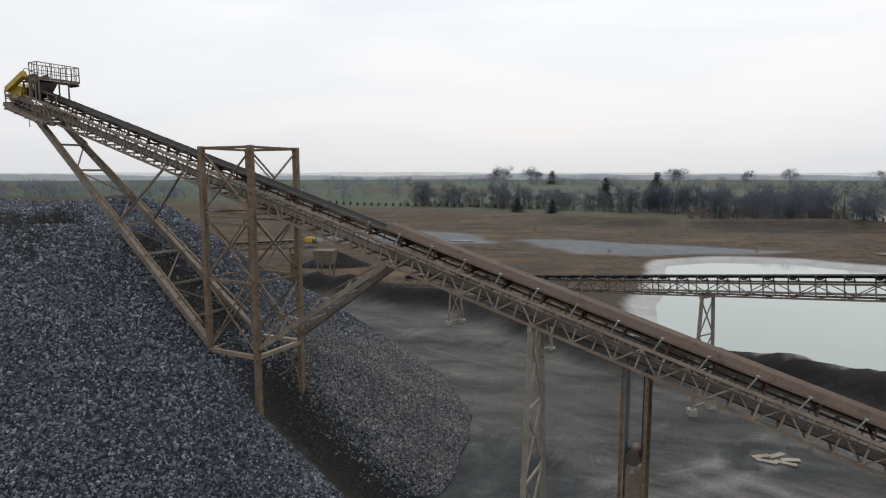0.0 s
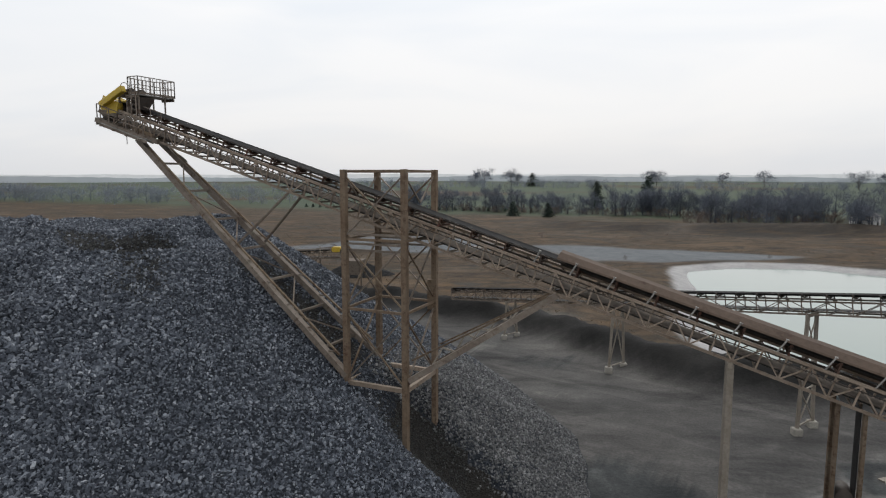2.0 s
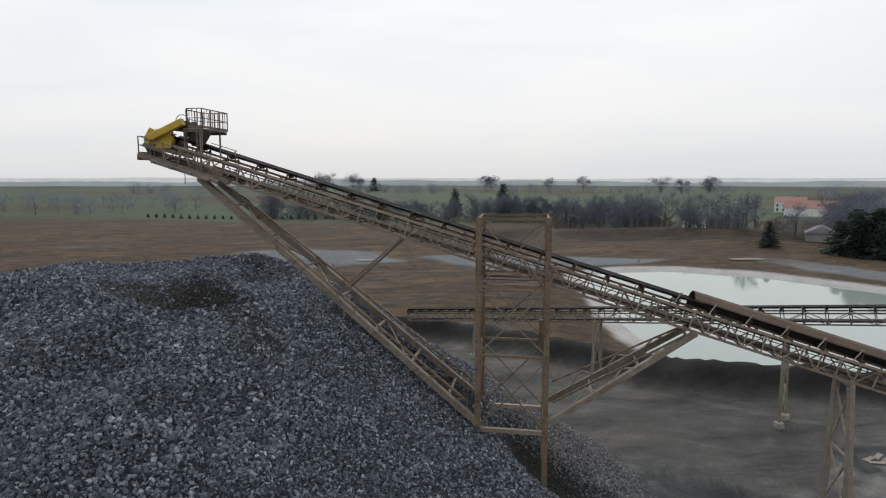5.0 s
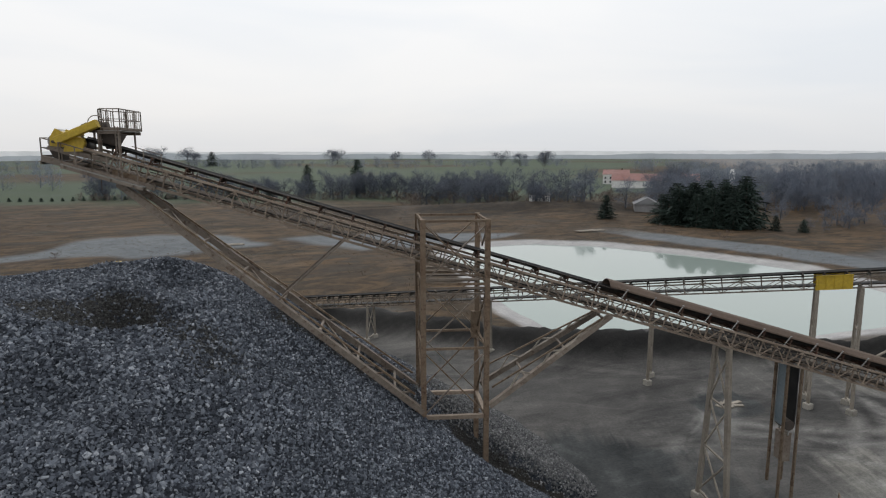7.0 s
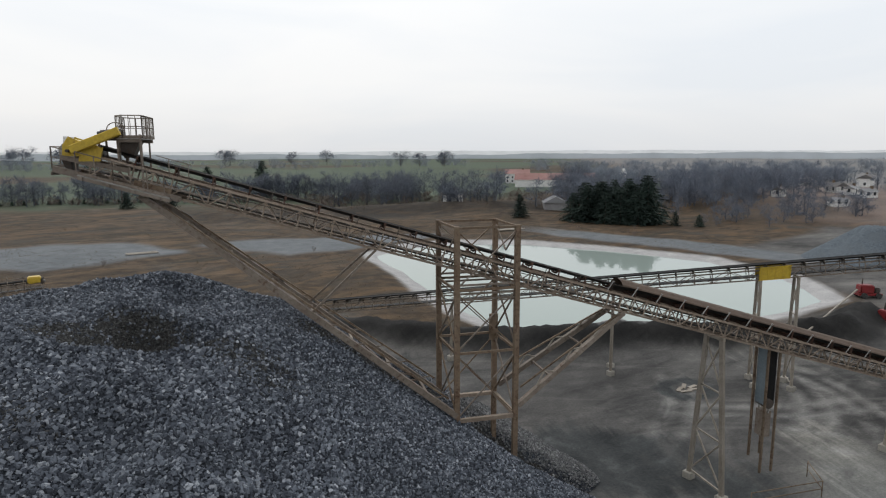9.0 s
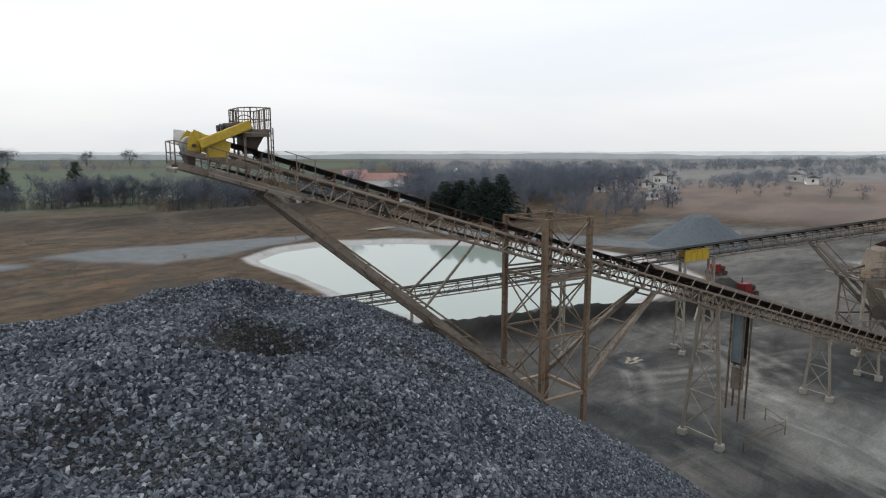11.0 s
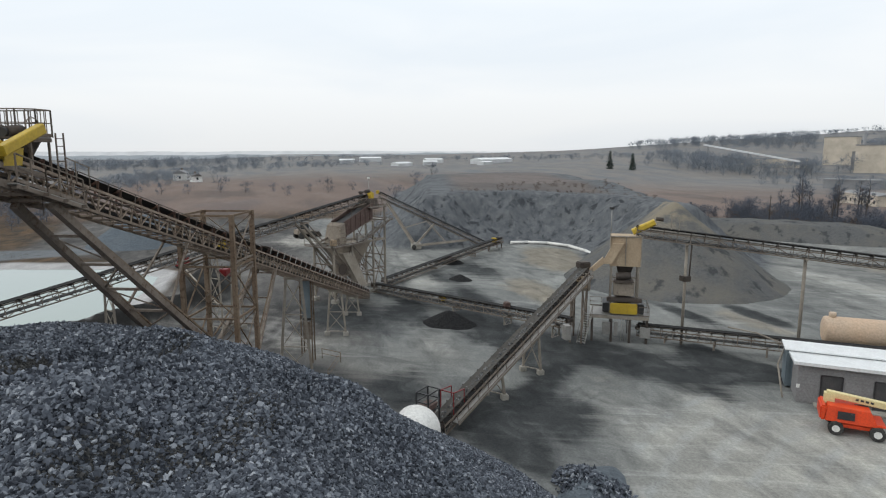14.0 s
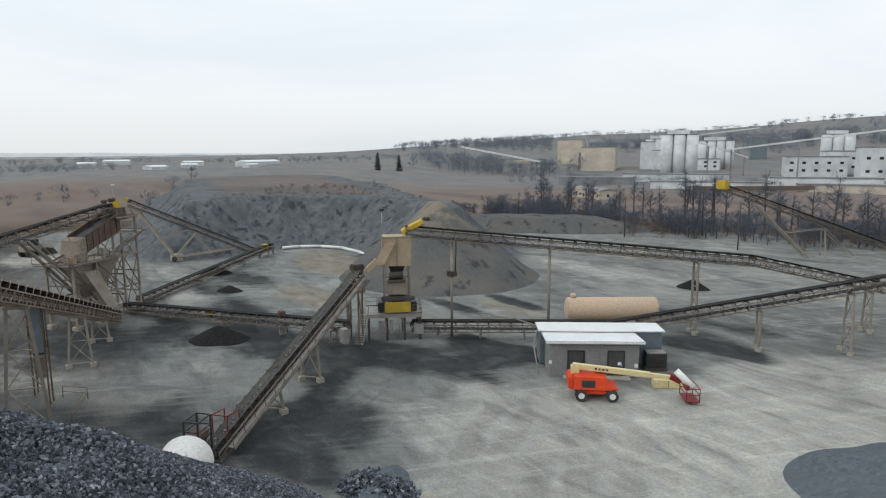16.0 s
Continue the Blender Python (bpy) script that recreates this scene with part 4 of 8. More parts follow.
tagged(new("crushed_stone", arrays("crushed_stone", v, f, M_PALESTONE)), "finer and paler grey stones on the far flank of the pile", "gravel", kind="stuff")
v, f = joined([scatter(150000, -36, -19, 31, 46, 0.035, 0.085, pile_height, fines_mask, fines=True), scatter(60000, -21, -6, 33, 44, 0.03, 0.07, pile_height, fines_mask, fines=True)])
tagged(new("fine_gravel", arrays("fine_gravel", v, f, M_FINESTONE)), "finer brownish grey gravel in the hollows of the pile", "gravel", kind="stuff")


def heap(name, cx, cy, rx, ry, h, material, label, turn=0.0, seed=1.0, flat=0.0, rough=0.06, bedded=True):
    """A poured heap with an uneven outline and gullied flanks."""
    rings, spokes = 22, 64
    rr, aa = np.meshgrid(np.linspace(0, 1.12, rings), np.linspace(0, 2 * np.pi, spokes, endpoint=False), indexing="ij")
    edge = 1 + 0.10 * np.sin(2 * aa + seed) + 0.035 * np.sin(5 * aa + 2 * seed) + 0.012 * np.sin(11 * aa + seed)
    lx, ly = rr * edge * rx * np.cos(aa), rr * edge * ry * np.sin(aa)
    X, Y = cx + lx * math.cos(turn) - ly * math.sin(turn), cy + lx * math.sin(turn) + ly * math.cos(turn)
    prof = np.clip(1 - rr, -0.2, 1)
    prof = np.minimum(prof / (1 - flat), 1.0 - 0.12 * rr) if flat else prof - 0.08 * np.exp(-(rr / 0.12) ** 2)
    Z = ground_height(X, Y) * (rr > 0.7) * bedded + h * prof * (1 + rough * (np.sin(9 * aa + 3 * seed) + 0.6 * np.sin(23 * aa + seed)) * rr) + 0.1 * rough * h * wobble(X, Y, h * 0.3 + 0.3, seed)
    i = np.arange(rings * spokes).reshape(rings, spokes)
    q = np.stack([i[:-1], i[1:], np.roll(i[1:], -1, 1), np.roll(i[:-1], -1, 1)], -1).reshape(-1, 4)
    me = arrays(name, np.stack([X, Y, Z], -1).reshape(-1, 3), q, material, True)
    return tagged(new(name, me), label, "gravel heap")




def dumped_ridge(top, end, h0, h1, slope, label):
    """Crushed sand tipped off the bank: a sharp crest that runs out of the bank to a peak, with gullied flanks."""
    step = 0.6
    X, Y = np.meshgrid(np.arange(top[0] - 24, end[0] + 20, step), np.arange(end[1] - 20, top[1] + 24, step))
    ax_, ay_ = end[0] - top[0], end[1] - top[1]
    k = np.clip(((X - top[0]) * ax_ + (Y - top[1]) * ay_) / (ax_ ** 2 + ay_ ** 2), 0, 1)
    d = np.hypot(X - top[0] - k * ax_, Y - top[1] - k * ay_)
    turn_ = np.arctan2(Y - top[1], X - top[0])
    side = np.where(k > 0, k * math.hypot(ax_, ay_), turn_ * 7)
    gully = np.abs(wobble(side, 0.25 * d, 2.4, 61)) + 0.6 * np.abs(wobble(side, 0.2 * d, 1.1, 62))
    Z = h0 + (h1 - h0) * k - slope * np.sqrt(d ** 2 + 0.25) - 0.55 * gully * smooth(d, 1.0, 7) + 0.25 * wobble(X, Y, 3, 63) + 0.5 * np.exp(-np.abs(d - h0 / slope) / 2)
    keep = Z > -0.7
    n, m_ = X.shape
    i = np.arange(n * m_).reshape(n, m_)
    q = np.stack([i[:-1, :-1], i[:-1, 1:], i[1:, 1:], i[1:, :-1]], -1).reshape(-1, 4)
    q = q[keep.ravel()[q].all(1)]
    used = np.unique(q)
    back = np.zeros(n * m_, int)
    back[used] = np.arange(len(used))
    me = arrays("sand_heap", np.stack([X, Y, Z], -1).reshape(-1, 3)[used], back[q], M_SAND, True)
    return tagged(new("sand_heap", me), label, "gravel heap")


dumped_ridge((37.3, -29.6), (64, -46), 13.3, 11.0, 0.77, "tall sharp-crested heap of grey crushed sand with eroded flanks")
heap("sand_heap", 76, -88, 32, 12, 4.0, M_SAND, "long low flat-topped heap of pale sand", 0.8, 1.4, 0.5)
heap("gravel_heap", 20.6, 14.0, 3.3, 2.6, 1.9, M_DARKHEAP, "small heap of dark wet gravel on the yard", 0.7, 0.5)
heap("gravel_heap", 108, 66, 13, 12, 6.4, M_BLUEHEAP, "rounded heap of blue-grey gravel", 0.2, 2.2, 0.2)
heap("gravel_heap", -42.5, -13, 10, 10, 3.1, M_BLUEHEAP, "broad low heap of blue-grey gravel at the yard edge", 0.5, 1.0, 0.25)
heap("gravel_heap", -18.8, 15.6, 3.4, 2.2, 1.1, M_BLUEHEAP, "low heap of broken blue-grey stone beside the pile", -0.9, 0.8)
heap("gravel_heap", 62, 2.5, 3.0, 2.4, 1.6, M_DARKHEAP, "small dark gravel heap by the conveyor", 0.2, 0.2)
heap("gravel_heap", 46, 5.0, 2.2, 1.8, 1.0, M_DARKHEAP, "small dark gravel heap under the conveyor", 0.2, 0.9)
heap("gravel_heap", 3.8, -55, 2.4, 2.0, 1.5, M_DARKHEAP, "small dark gravel heap behind the tank", 0.2, 1.7)
heap("gravel_heap", -30, 112, 6, 4, 3.0, M_DARKHEAP, "dark heap below the far stacker", 0.2, 1.1)
x, y = rng.uniform(-22, -15.5, 900), rng.uniform(13, 18, 900)
d = np.hypot((x + 18.8) / 3.4, (y - 15.6) / 2.2)
ok = d < 1.05
v, f = lumps(x[ok], y[ok], (1.1 * np.clip(1 - d, 0, 1) + 0.05)[ok], rng.uniform(0.08, 0.22, ok.sum()))
tagged(new("broken_stone", arrays("broken_stone", v, f, M_STONE)), "loose blue-grey stones over the low heap", "gravel", kind="stuff")


def boulder(at, size, label):
    bm = bmesh.new()
    bmesh.ops.create_icosphere(bm, subdivisions=2, radius=1)
    sx, sy, sz = size
    for v in bm.verts:
        k = 1 + 0.22 * noise.noise(v.co * 1.6 + Vector(at))
        v.co = Vector((v.co.x * sx * k, v.co.y * sy * k, v.co.z * sz * k))
    me = bpy.data.meshes.new("boulder")
    bm.to_mesh(me)
    bm.free()
    me.materials.append(M_CONCRETE)
    ob = new("boulder", me)
    ob.location = (at[0], at[1], at[2] + sz * 0.7)
    tagged(ob, label, "boulder", "stones at the pile foot")


boulder((-2.6, 33.6, 0), (0.8, 0.6, 0.5), "pale squarish boulder at the pile foot")
boulder((-3.6, 31.8, 0), (1.1, 0.6, 0.5), "long pale boulder at the pile foot")
boulder((-4.6, 30.2, 0), (0.9, 0.6, 0.45), "pale boulder at the pile foot")
boulder((-21.6, 13.6, 0), (0.8, 0.6, 0.45), "grey boulder beside the low heap")


# ---------------------------------------------------------------- conveyors
def conveyor(name, label, p, q, width=1.3, depth=0.95, bay=1.25, steel=M_STEEL, belt_w=0.95, group="truss conveyors", load=None, rollers=True, zig=True, rubber=None):
    """A lattice-truss belt conveyor; p and q: the middle of its bottom at the tail and the head."""
    m, L = frame_of(p, q)
    e = thing(name, p, label, "conveyor", group, m)
    hw, tag = width / 2, (round(width, 2), round(depth, 2), steel.name)
    for y in (-hw, hw):
        for z in (0.05, depth):
            bar("chord", (0, y, z), (L, y, z), 0.09, 0.11, steel, e)
    n = max(2, round(L / bay))
    b = L / n
    dl = math.hypot(b, depth - 0.1)
    tilt = math.atan2(depth - 0.1, b)
    for i in range(n + 1):
        x = i * b
        for y in (-hw, hw):
            piece("upright", ("up", tag), lambda bm: solid(bm, (0, 0, 0.09), (0, 0, depth - 0.05), 0.06, 0.06), steel, e, pose(x, y, 0))
            if i < n:
                s = 1 if (zig and i % 2 == 0) else -1
                piece("diagonal", ("di", tag, round(b, 3)), lambda bm: solid(bm, (-dl / 2, 0, 0), (dl / 2, 0, 0), 0.05, 0.05), steel, e,
                      Matrix.Translation((x + b / 2, y, depth / 2)) @ Matrix.Rotation(-tilt * s, 4, "Y"))
        piece("cross_member", ("cr", tag), lambda bm: solid(bm, (0, -hw, 0), (0, hw, 0), 0.07, 0.07), steel, e, pose(x, 0, 0.05))
        if rollers and (bay > 1 or i % 2 == 0):
            def idler(bm):
                solid(bm, (0, -hw, depth + 0.09), (0, hw, depth + 0.09), 0.08, 0.07)
                tube(bm, (0, -0.2, depth + 0.22), (0, 0.2, depth + 0.22), 0.065, sides=6)
                tube(bm, (0, 0.22, depth + 0.23), (0, belt_w / 2 + 0.06, depth + 0.42), 0.065, sides=6)
                tube(bm, (0, -0.22, depth + 0.23), (0, -belt_w / 2 - 0.06, depth + 0.42), 0.065, sides=6)
                for y in (-belt_w / 2 - 0.09, belt_w / 2 + 0.09):
                    solid(bm, (0, y, depth + 0.05), (0, y, depth + 0.46), 0.05, 0.09)
            piece("idler", ("idl", tag), idler, M_IDLER if steel is M_LATTICE else M_DARKSTEEL, e, pose(x, 0, 0))
    hb = belt_w / 2
    prof = [(-hb, 0.42), (-hb * 0.82, 0.36), (-hb * 0.42, 0.27), (0, 0.26), (hb * 0.42, 0.27), (hb * 0.82, 0.36), (hb, 0.42)]
    bm = bmesh.new()
    rows = [[bm.verts.new((x, y, depth + z + dz)) for y, z in prof] for x, dz in ((-0.1, 0.05), (L + 0.15, 0.05), (L + 0.15, 0.03), (-0.1, 0.03))]
    for r0, r1 in zip(rows, rows[1:] + rows[:1]):
        for i in range(len(prof) - 1):
            bm.faces.new((r0[i], r0[i + 1], r1[i + 1], r1[i]))
    bmesh.ops.recalc_face_normals(bm, faces=bm.faces[:])
    part("belt", bm, rubber or M_BELT, e, "dusty rubber belt" if rubber else "black rubber belt")
    bar("return_belt", (0, 0, 0.3), (L, 0, 0.3), belt_w, 0.03, M_BELT, e, "black rubber return strand")
    for x, nm in ((0.0, "tail_pulley"), (L, "head_pulley")):
        pipe(nm, (x, -hb - 0.05, depth + 0.05), (x, hb + 0.05, depth + 0.05), 0.24, M_DARKSTEEL, e, sides=14)
    if load:
        n = int(L * 14)
        xx, yy = rng.uniform(0.4, L - 0.3, n), rng.normal(0, hb * 0.35, n)
        v, f = lumps(xx, yy, depth + 0.36 - 0.25 * np.abs(yy), rng.uniform(0.05, 0.13, n))
        ob = new("stone_load", arrays("stone_load", v, f, M_PALESTONE))
        ob.parent = e
        tagged(ob, "broken stone riding on the belt", kind="stuff")
    return e, m, L


def axis(s, z, y=0.0):
    """A place by the main conveyor: s along its line in plan, y towards the yard side, z the height."""
    v = U_AX * s + N_AX * (32.78 - y)
    return Vector((v[0], v[1], z))


def main_z(s):
    return 8.25 - 0.301 * s


main, MM, ML = conveyor("stacking_conveyor", "long inclined rust-tan lattice conveyor rising over the stone pile", axis(27.0, main_z(27.0)), axis(-39.3, main_z(-39.3)),
                        1.4, 0.95, 0.82, M_LATTICE, 1.0)
COS = 1.0443


def along(s):
    return (27.0 - s) * COS


bm = bmesh.new()
prof = [(0.66, 1.46), (0.60, 1.53), (0.26, 1.72), (-0.12, 1.78), (-0.42, 1.70), (-0.62, 1.52), (-0.66, 1.27)]
x0, x1 = 0.6, along(-13.4)
rows = [[bm.verts.new((x, y * k, 1.30 + (z - 1.30) * k)) for y, z in prof] for x, k in ((x0, 1), (x1, 1), (x1, 0.975), (x0, 0.975))]
for r0, r1 in zip(rows, rows[1:] + rows[:1]):
    for i in range(len(prof) - 1):
        bm.faces.new((r0[i], r0[i + 1], r1[i + 1], r1[i]))
for i in (0, len(prof) - 1):
    bm.faces.new([r[i] for r in rows])
bmesh.ops.recalc_face_normals(bm, faces=bm.faces[:])
part("belt_cover", bm, M_COVER, main, "curved brown rusty belt cover")
for i in range(27):
    s = -14.2 + 1.55 * i
    if s > 26:
        break
    piece("cover_post", "cover_post", lambda bm: solid(bm, (0.05, 0.70, 0.95), (-0.11, 0.80, 1.58), 0.05, 0.05), M_GALV, main, pose(along(s), 0, 0))
    piece("post_cap", "post_cap", lambda bm: solid(bm, (-0.16, 0.79, 1.58), (-0.06, 0.81, 1.58), 0.07, 0.04), M_GALV, main, pose(along(s), 0, 0))
for y, z, h_ in ((0.46, 0.82, 0.08), (-0.46, 0.82, 0.08)):
    bar("stringer", (0.5, y, z), (ML - 1.5, y, z), 0.05, h_, M_DARKSTEEL, main)
# Added dark strip that makes the gap under the cover read as shaded.
bar("skirt_board", (0.6, -0.58, 1.14), (along(-13.4), -0.58, 1.14), 0.03, 0.26, M_DARKSTEEL, main, "added dark strip shading the gap beside the belt")
bar("belt_pan", (0.3, 0, 0.36), (ML - 0.5, 0, 0.36), 1.05, 0.02, M_DUSTPAN, main, "dusty brown spill plate above the return strand")
for y in (0.76, -0.76):
    bar("cable_tray", (1, y, 0.72), (along(-36), y, 0.72), 0.04, 0.035, M_DARKSTEEL, main)
bar("rope_guide", (along(-13), 0.7, 1.42), (along(-36.5), 0.7, 1.42), 0.03, 0.03, M_DARKSTEEL, main)
for i in range(12):
    piece("rope_post", "rope_post", lambda bm: solid(bm, (0, 0.7, 0.95), (0, 0.7, 1.42), 0.035, 0.035), M_DARKSTEEL, main, pose(along(-14 - 2 * i), 0, 0))

# drive and platforms at the head; X outwards past the head, Y towards the yard, Z up
HX = -U_AX
HM = Matrix(((HX[0], -N_AX[0], 0, 0), (HX[1], -N_AX[1], 0, 0), (0, 0, 1, 0), (0, 0, 0, 1)))
HM.translation = axis(-38.0, 0)
head = thing("head_drive", (0, 0, 0), "conveyor head drive with yellow guards, motors and railed platforms", "drive unit", "", HM)


def walkway(parent, a, b, w, material=M_STEEL):
    """A grating deck between a and b, with its edge beams and bearers."""
    a, b = Vector(a), Vector(b)
    side = Vector((0, 0, 1)).cross(b - a).normalized() * (w / 2)
    bar("deck", a, b, w, 0.05, M_GALV, parent, "steel grating deck")
    for k in (-1, 1):
        bar("deck_beam", a + side * k - Vector((0, 0, 0.09)), b + side * k - Vector((0, 0, 0.09)), 0.07, 0.14, material, parent)


def railing(parent, pts, h=1.05, step=0.9, material=M_STEEL, bars=0.0):
    """Posts with a top rail, a knee rail and a toe board along a line of points."""
    for a, b in zip(pts, pts[1:]):
        a, b = Vector(a), Vector(b)
        up = Vector((0, 0, 1))
        for k, w in ((h, 0.045), (h * 0.52, 0.035)):
            bar("rail", a + up * k, b + up * k, w, w, material, parent)
        bar("toe_board", a + up * 0.07, b + up * 0.07, 0.015, 0.12, material, parent)
        n = max(1, round((b - a).length / step))
        for i in range(n + 1):
            c = a.lerp(b, i / n)
            bar("rail_post", c, c + up * h, 0.045, 0.045, material, parent)
        if bars:
            n = round((b - a).length / bars)
            for i in range(1, n):
                c = a.lerp(b, i / n)
                bar("cage_bar", c + up * 0.05, c + up * h, 0.025, 0.025, material, parent)


def hz(X, dz):
    """Height over the truss bottom at X."""
    return main_z(-38.0 - X) + dz


for y in (-0.85, 0.85):
    bar("head_beam", (-2.4, y, hz(-2.4, 0.06)), (2.6, y, hz(2.3, 0.06)), 0.12, 0.26, M_STEEL, head)
walkway(head, (-2.0, 1.05, hz(-2.0, 0.0)), (1.6, 1.05, hz(1.6, 0.0)), 0.45)
walkway(head, (2.35, 0.75, hz(2.3, -0.05)), (2.35, -1.6, hz(2.3, -0.05)), 0.7)
walkway(head, (-1.0, -1.25, hz(-1.0, 0.0)), (2.5, -1.25, hz(2.5, 0.0)), 0.7)
railing(head, [(-1.8, 1.28, hz(-1.8, 0.05)), (0.2, 1.28, hz(0.2, 0.05)), (1.6, 1.28, hz(1.6, 0.05))], 0.95, 0.7)
railing(head, [(1.75, 0.72, hz(1.8, 0.0)), (2.68, 0.68, hz(2.6, 0.0)), (2.68, -1.6, hz(2.6, 0.0)), (0.2, -1.6, hz(0.2, 0.0))], 0.92, 1.0)
for y in (0.86, -0.86):
    bar("side_plate", (-2.0, y, hz(-2.0, 0.2)), (-0.5, y, hz(-0.5, 0.2)), 0.05, 0.4, M_RUST, head, "rusty side plate")
for x in (-1.6, -0.6, 0.4, 1.4):
    bar("hanger", (x, -1.6, hz(x, -0.08)), (x, 1.5, hz(x, -0.08)), 0.08, 0.12, M_STEEL, head)
for y in (-0.66, 0.82):
    bar("pulley_arm", (-0.4, y, hz(-0.4, 0.75)), (2.3, y, hz(2.1, 0.62)), 0.07, 0.2, M_STEEL, head)
pipe("drive_pulley", (2.0, -0.42, 21.2), (2.0, 0.66, 21.2), 0.37, M_GALV, head, "worn grey belt round the drive pulley", sides=22)
pipe("pulley_shaft", (2.0, -0.75, 21.2), (2.0, 0.95, 21.2), 0.07, M_DARKSTEEL, head, sides=10)
body("belt_scraper", [(1.95, -0.3, 20.35), (2.15, -0.3, 20.35), (2.15, 0.55, 20.35), (1.95, 0.55, 20.35)],
     [(1.95, -0.5, 20.86), (2.3, -0.5, 20.86), (2.3, 0.75, 20.86), (1.95, 0.75, 20.86)], M_DARKSTEEL, head, "dark tapered belt scraper")
bar("scraper_bar", (2.3, -0.6, 20.92), (2.3, 0.85, 20.92), 0.1, 0.1, M_BLUEGREY, head)


def gusset_plate(name, outline, y, label, material=M_YELLOW, thick=0.04):
    """A flat plate in the conveyor's upright plane; outline: points (X, Z)."""
    body(name, [(a, y, c) for a, c in outline], [(a, y + thick, c) for a, c in outline], material, head, label)


gusset_plate("hood_side", [(1.3, 20.95), (2.25, 21.0), (2.2, 21.45), (1.95, 21.82), (1.3, 21.5)], 0.70, "yellow hood side plate")
gusset_plate("hood_side", [(1.3, 20.95), (2.25, 21.0), (2.3, 21.45), (2.02, 21.82), (1.3, 21.55)], -0.48, "yellow hood side plate")
body("hood_top", [(1.2, -0.46, 21.5), (1.85, -0.46, 21.66), (1.85, 0.7, 21.66), (1.2, 0.7, 21.5)], [(1.2, -0.46, 21.55), (1.85, -0.46, 21.7), (1.85, 0.7, 21.7), (1.2, 0.7, 21.55)], M_YELLOW, head, "yellow hood top")
gusset_plate("hood_flap", [(2.05, 21.3), (2.55, 21.25), (2.5, 21.85), (2.08, 21.8)], -0.52, "pale translucent rubber flap", M_WHITE, 0.025)
bar("belt_guard", (1.82, 1.0, 21.24), (-0.12, 1.05, 22.04), 0.3, 0.36, M_YELLOW, head, "sloping yellow drive-belt guard", inset=0.1)
gusset_plate("gear_guard", [(0.75, 20.75), (1.6, 20.75), (1.5, 21.2), (0.6, 21.35)], 0.82, "yellow gearbox guard")
pipe("gearbox", (1.0, 0.45, 21.15), (1.0, 0.8, 21.15), 0.3, M_YELLOW, head, "round yellow gearbox end", sides=16)
for y in (0.35, -0.35):
    pipe("motor", (0.0, y, 21.98), (0.75, y, 21.9), 0.2, M_DARKSTEEL, head, "dark finned electric motor", sides=14)
    pipe("motor_cap", (0.74, y, 21.9), (0.88, y, 21.885), 0.16, M_BLACK, head, sides=14)
block("motor_base", (-0.1, -0.65, 21.66), (0.9, 0.65, 21.74), M_DARKSTEEL, head, "", 0.02)
for x in (0.0, 0.8):
    for y in (-0.6, 0.6):
        bar("base_leg", (x, y, hz(x, 0.9)), (x, y, 21.68), 0.08, 0.08, M_STEEL, head)
body("feed_chute", [(-0.45, -0.3, hz(-0.4, 1.35)), (-0.1, -0.3, hz(-0.4, 1.3)), (-0.1, 0.3, hz(-0.4, 1.3)), (-0.45, 0.3, hz(-0.4, 1.35))],
     [(-0.8, -0.5, 21.6), (0.1, -0.5, 21.6), (0.1, 0.5, 21.6), (-0.8, 0.5, 21.6)], M_DARKSTEEL, head, "dark tapered scraper box")
walkway(head, (-0.95, -0.48, 21.72), (0.05, -0.48, 21.72), 2.5)
railing(head, [(-1.0, 0.8, 21.74), (-1.0, -1.75, 21.74), (-0.25, -1.75, 21.74), (0.15, -1.3, 21.74), (0.15, 0.3, 21.74), (-0.2, 0.8, 21.74), (-1.0, 0.8, 21.74)], 0.98, 0.85, M_STEEL, 0.26)
for x, y in ((-0.9, 0.7), (-0.9, -1.1), (0.05, 0.7), (0.05, -1.1)):
    bar("platform_leg", (x, y, hz(x, 0.9)), (x, y, 21.7), 0.07, 0.07, M_STEEL, head)
for y in (0.95, 1.25):
    bar("ladder_stile", (-0.95, y, hz(-1.0, 0.1)), (-0.95, y, 21.9), 0.04, 0.05, M_STEEL, head)
for i in range(8):
    z = hz(-1.0, 0.35) + 0.28 * i
    bar("rung", (-0.95, 0.95, z), (-0.95, 1.25, z), 0.03, 0.03, M_STEEL, head)
bm = bmesh.new()
hoop_rings = []
for i in range(13):
    a = math.pi * i / 12
    hoop_rings.append([bm.verts.new((0.05 + (0.36 + 0.022 * math.cos(k * math.pi / 3)) * math.cos(a), 0.85 + 0.022 * math.sin(k * math.pi / 3), 22.05 + (0.36 + 0.022 * math.cos(k * math.pi / 3)) * math.sin(a))) for k in range(6)])
for r0, r1 in zip(hoop_rings, hoop_rings[1:]):
    for k in range(6):
        bm.faces.new((r0[k], r0[(k + 1) % 6], r1[(k + 1) % 6], r1[k]))
bm.faces.new(hoop_rings[0][::-1])
bm.faces.new(hoop_rings[-1])
bmesh.ops.recalc_face_normals(bm, faces=bm.faces[:])
part("hoop", bm, M_STEEL, head, "bent pipe hoop")
bar("side_rail", (-1.5, 0.9, hz(-1.5, 1.75)), (-2.9, 0.9, hz(-2.9, 1.75)), 0.035, 0.035, M_STEEL, head)
for x in (-2.0, -2.8):
    bar("rail_post", (x, 0.9, hz(x, 0.9)), (x, 0.9, hz(x, 1.75)), 0.035, 0.035, M_STEEL, head)
bar("sample_rod", (0.0, 0.9, hz(0, -0.75)), (0.0, 0.9, hz(0, 0.0)), 0.03, 0.03, M_DARKSTEEL, head)

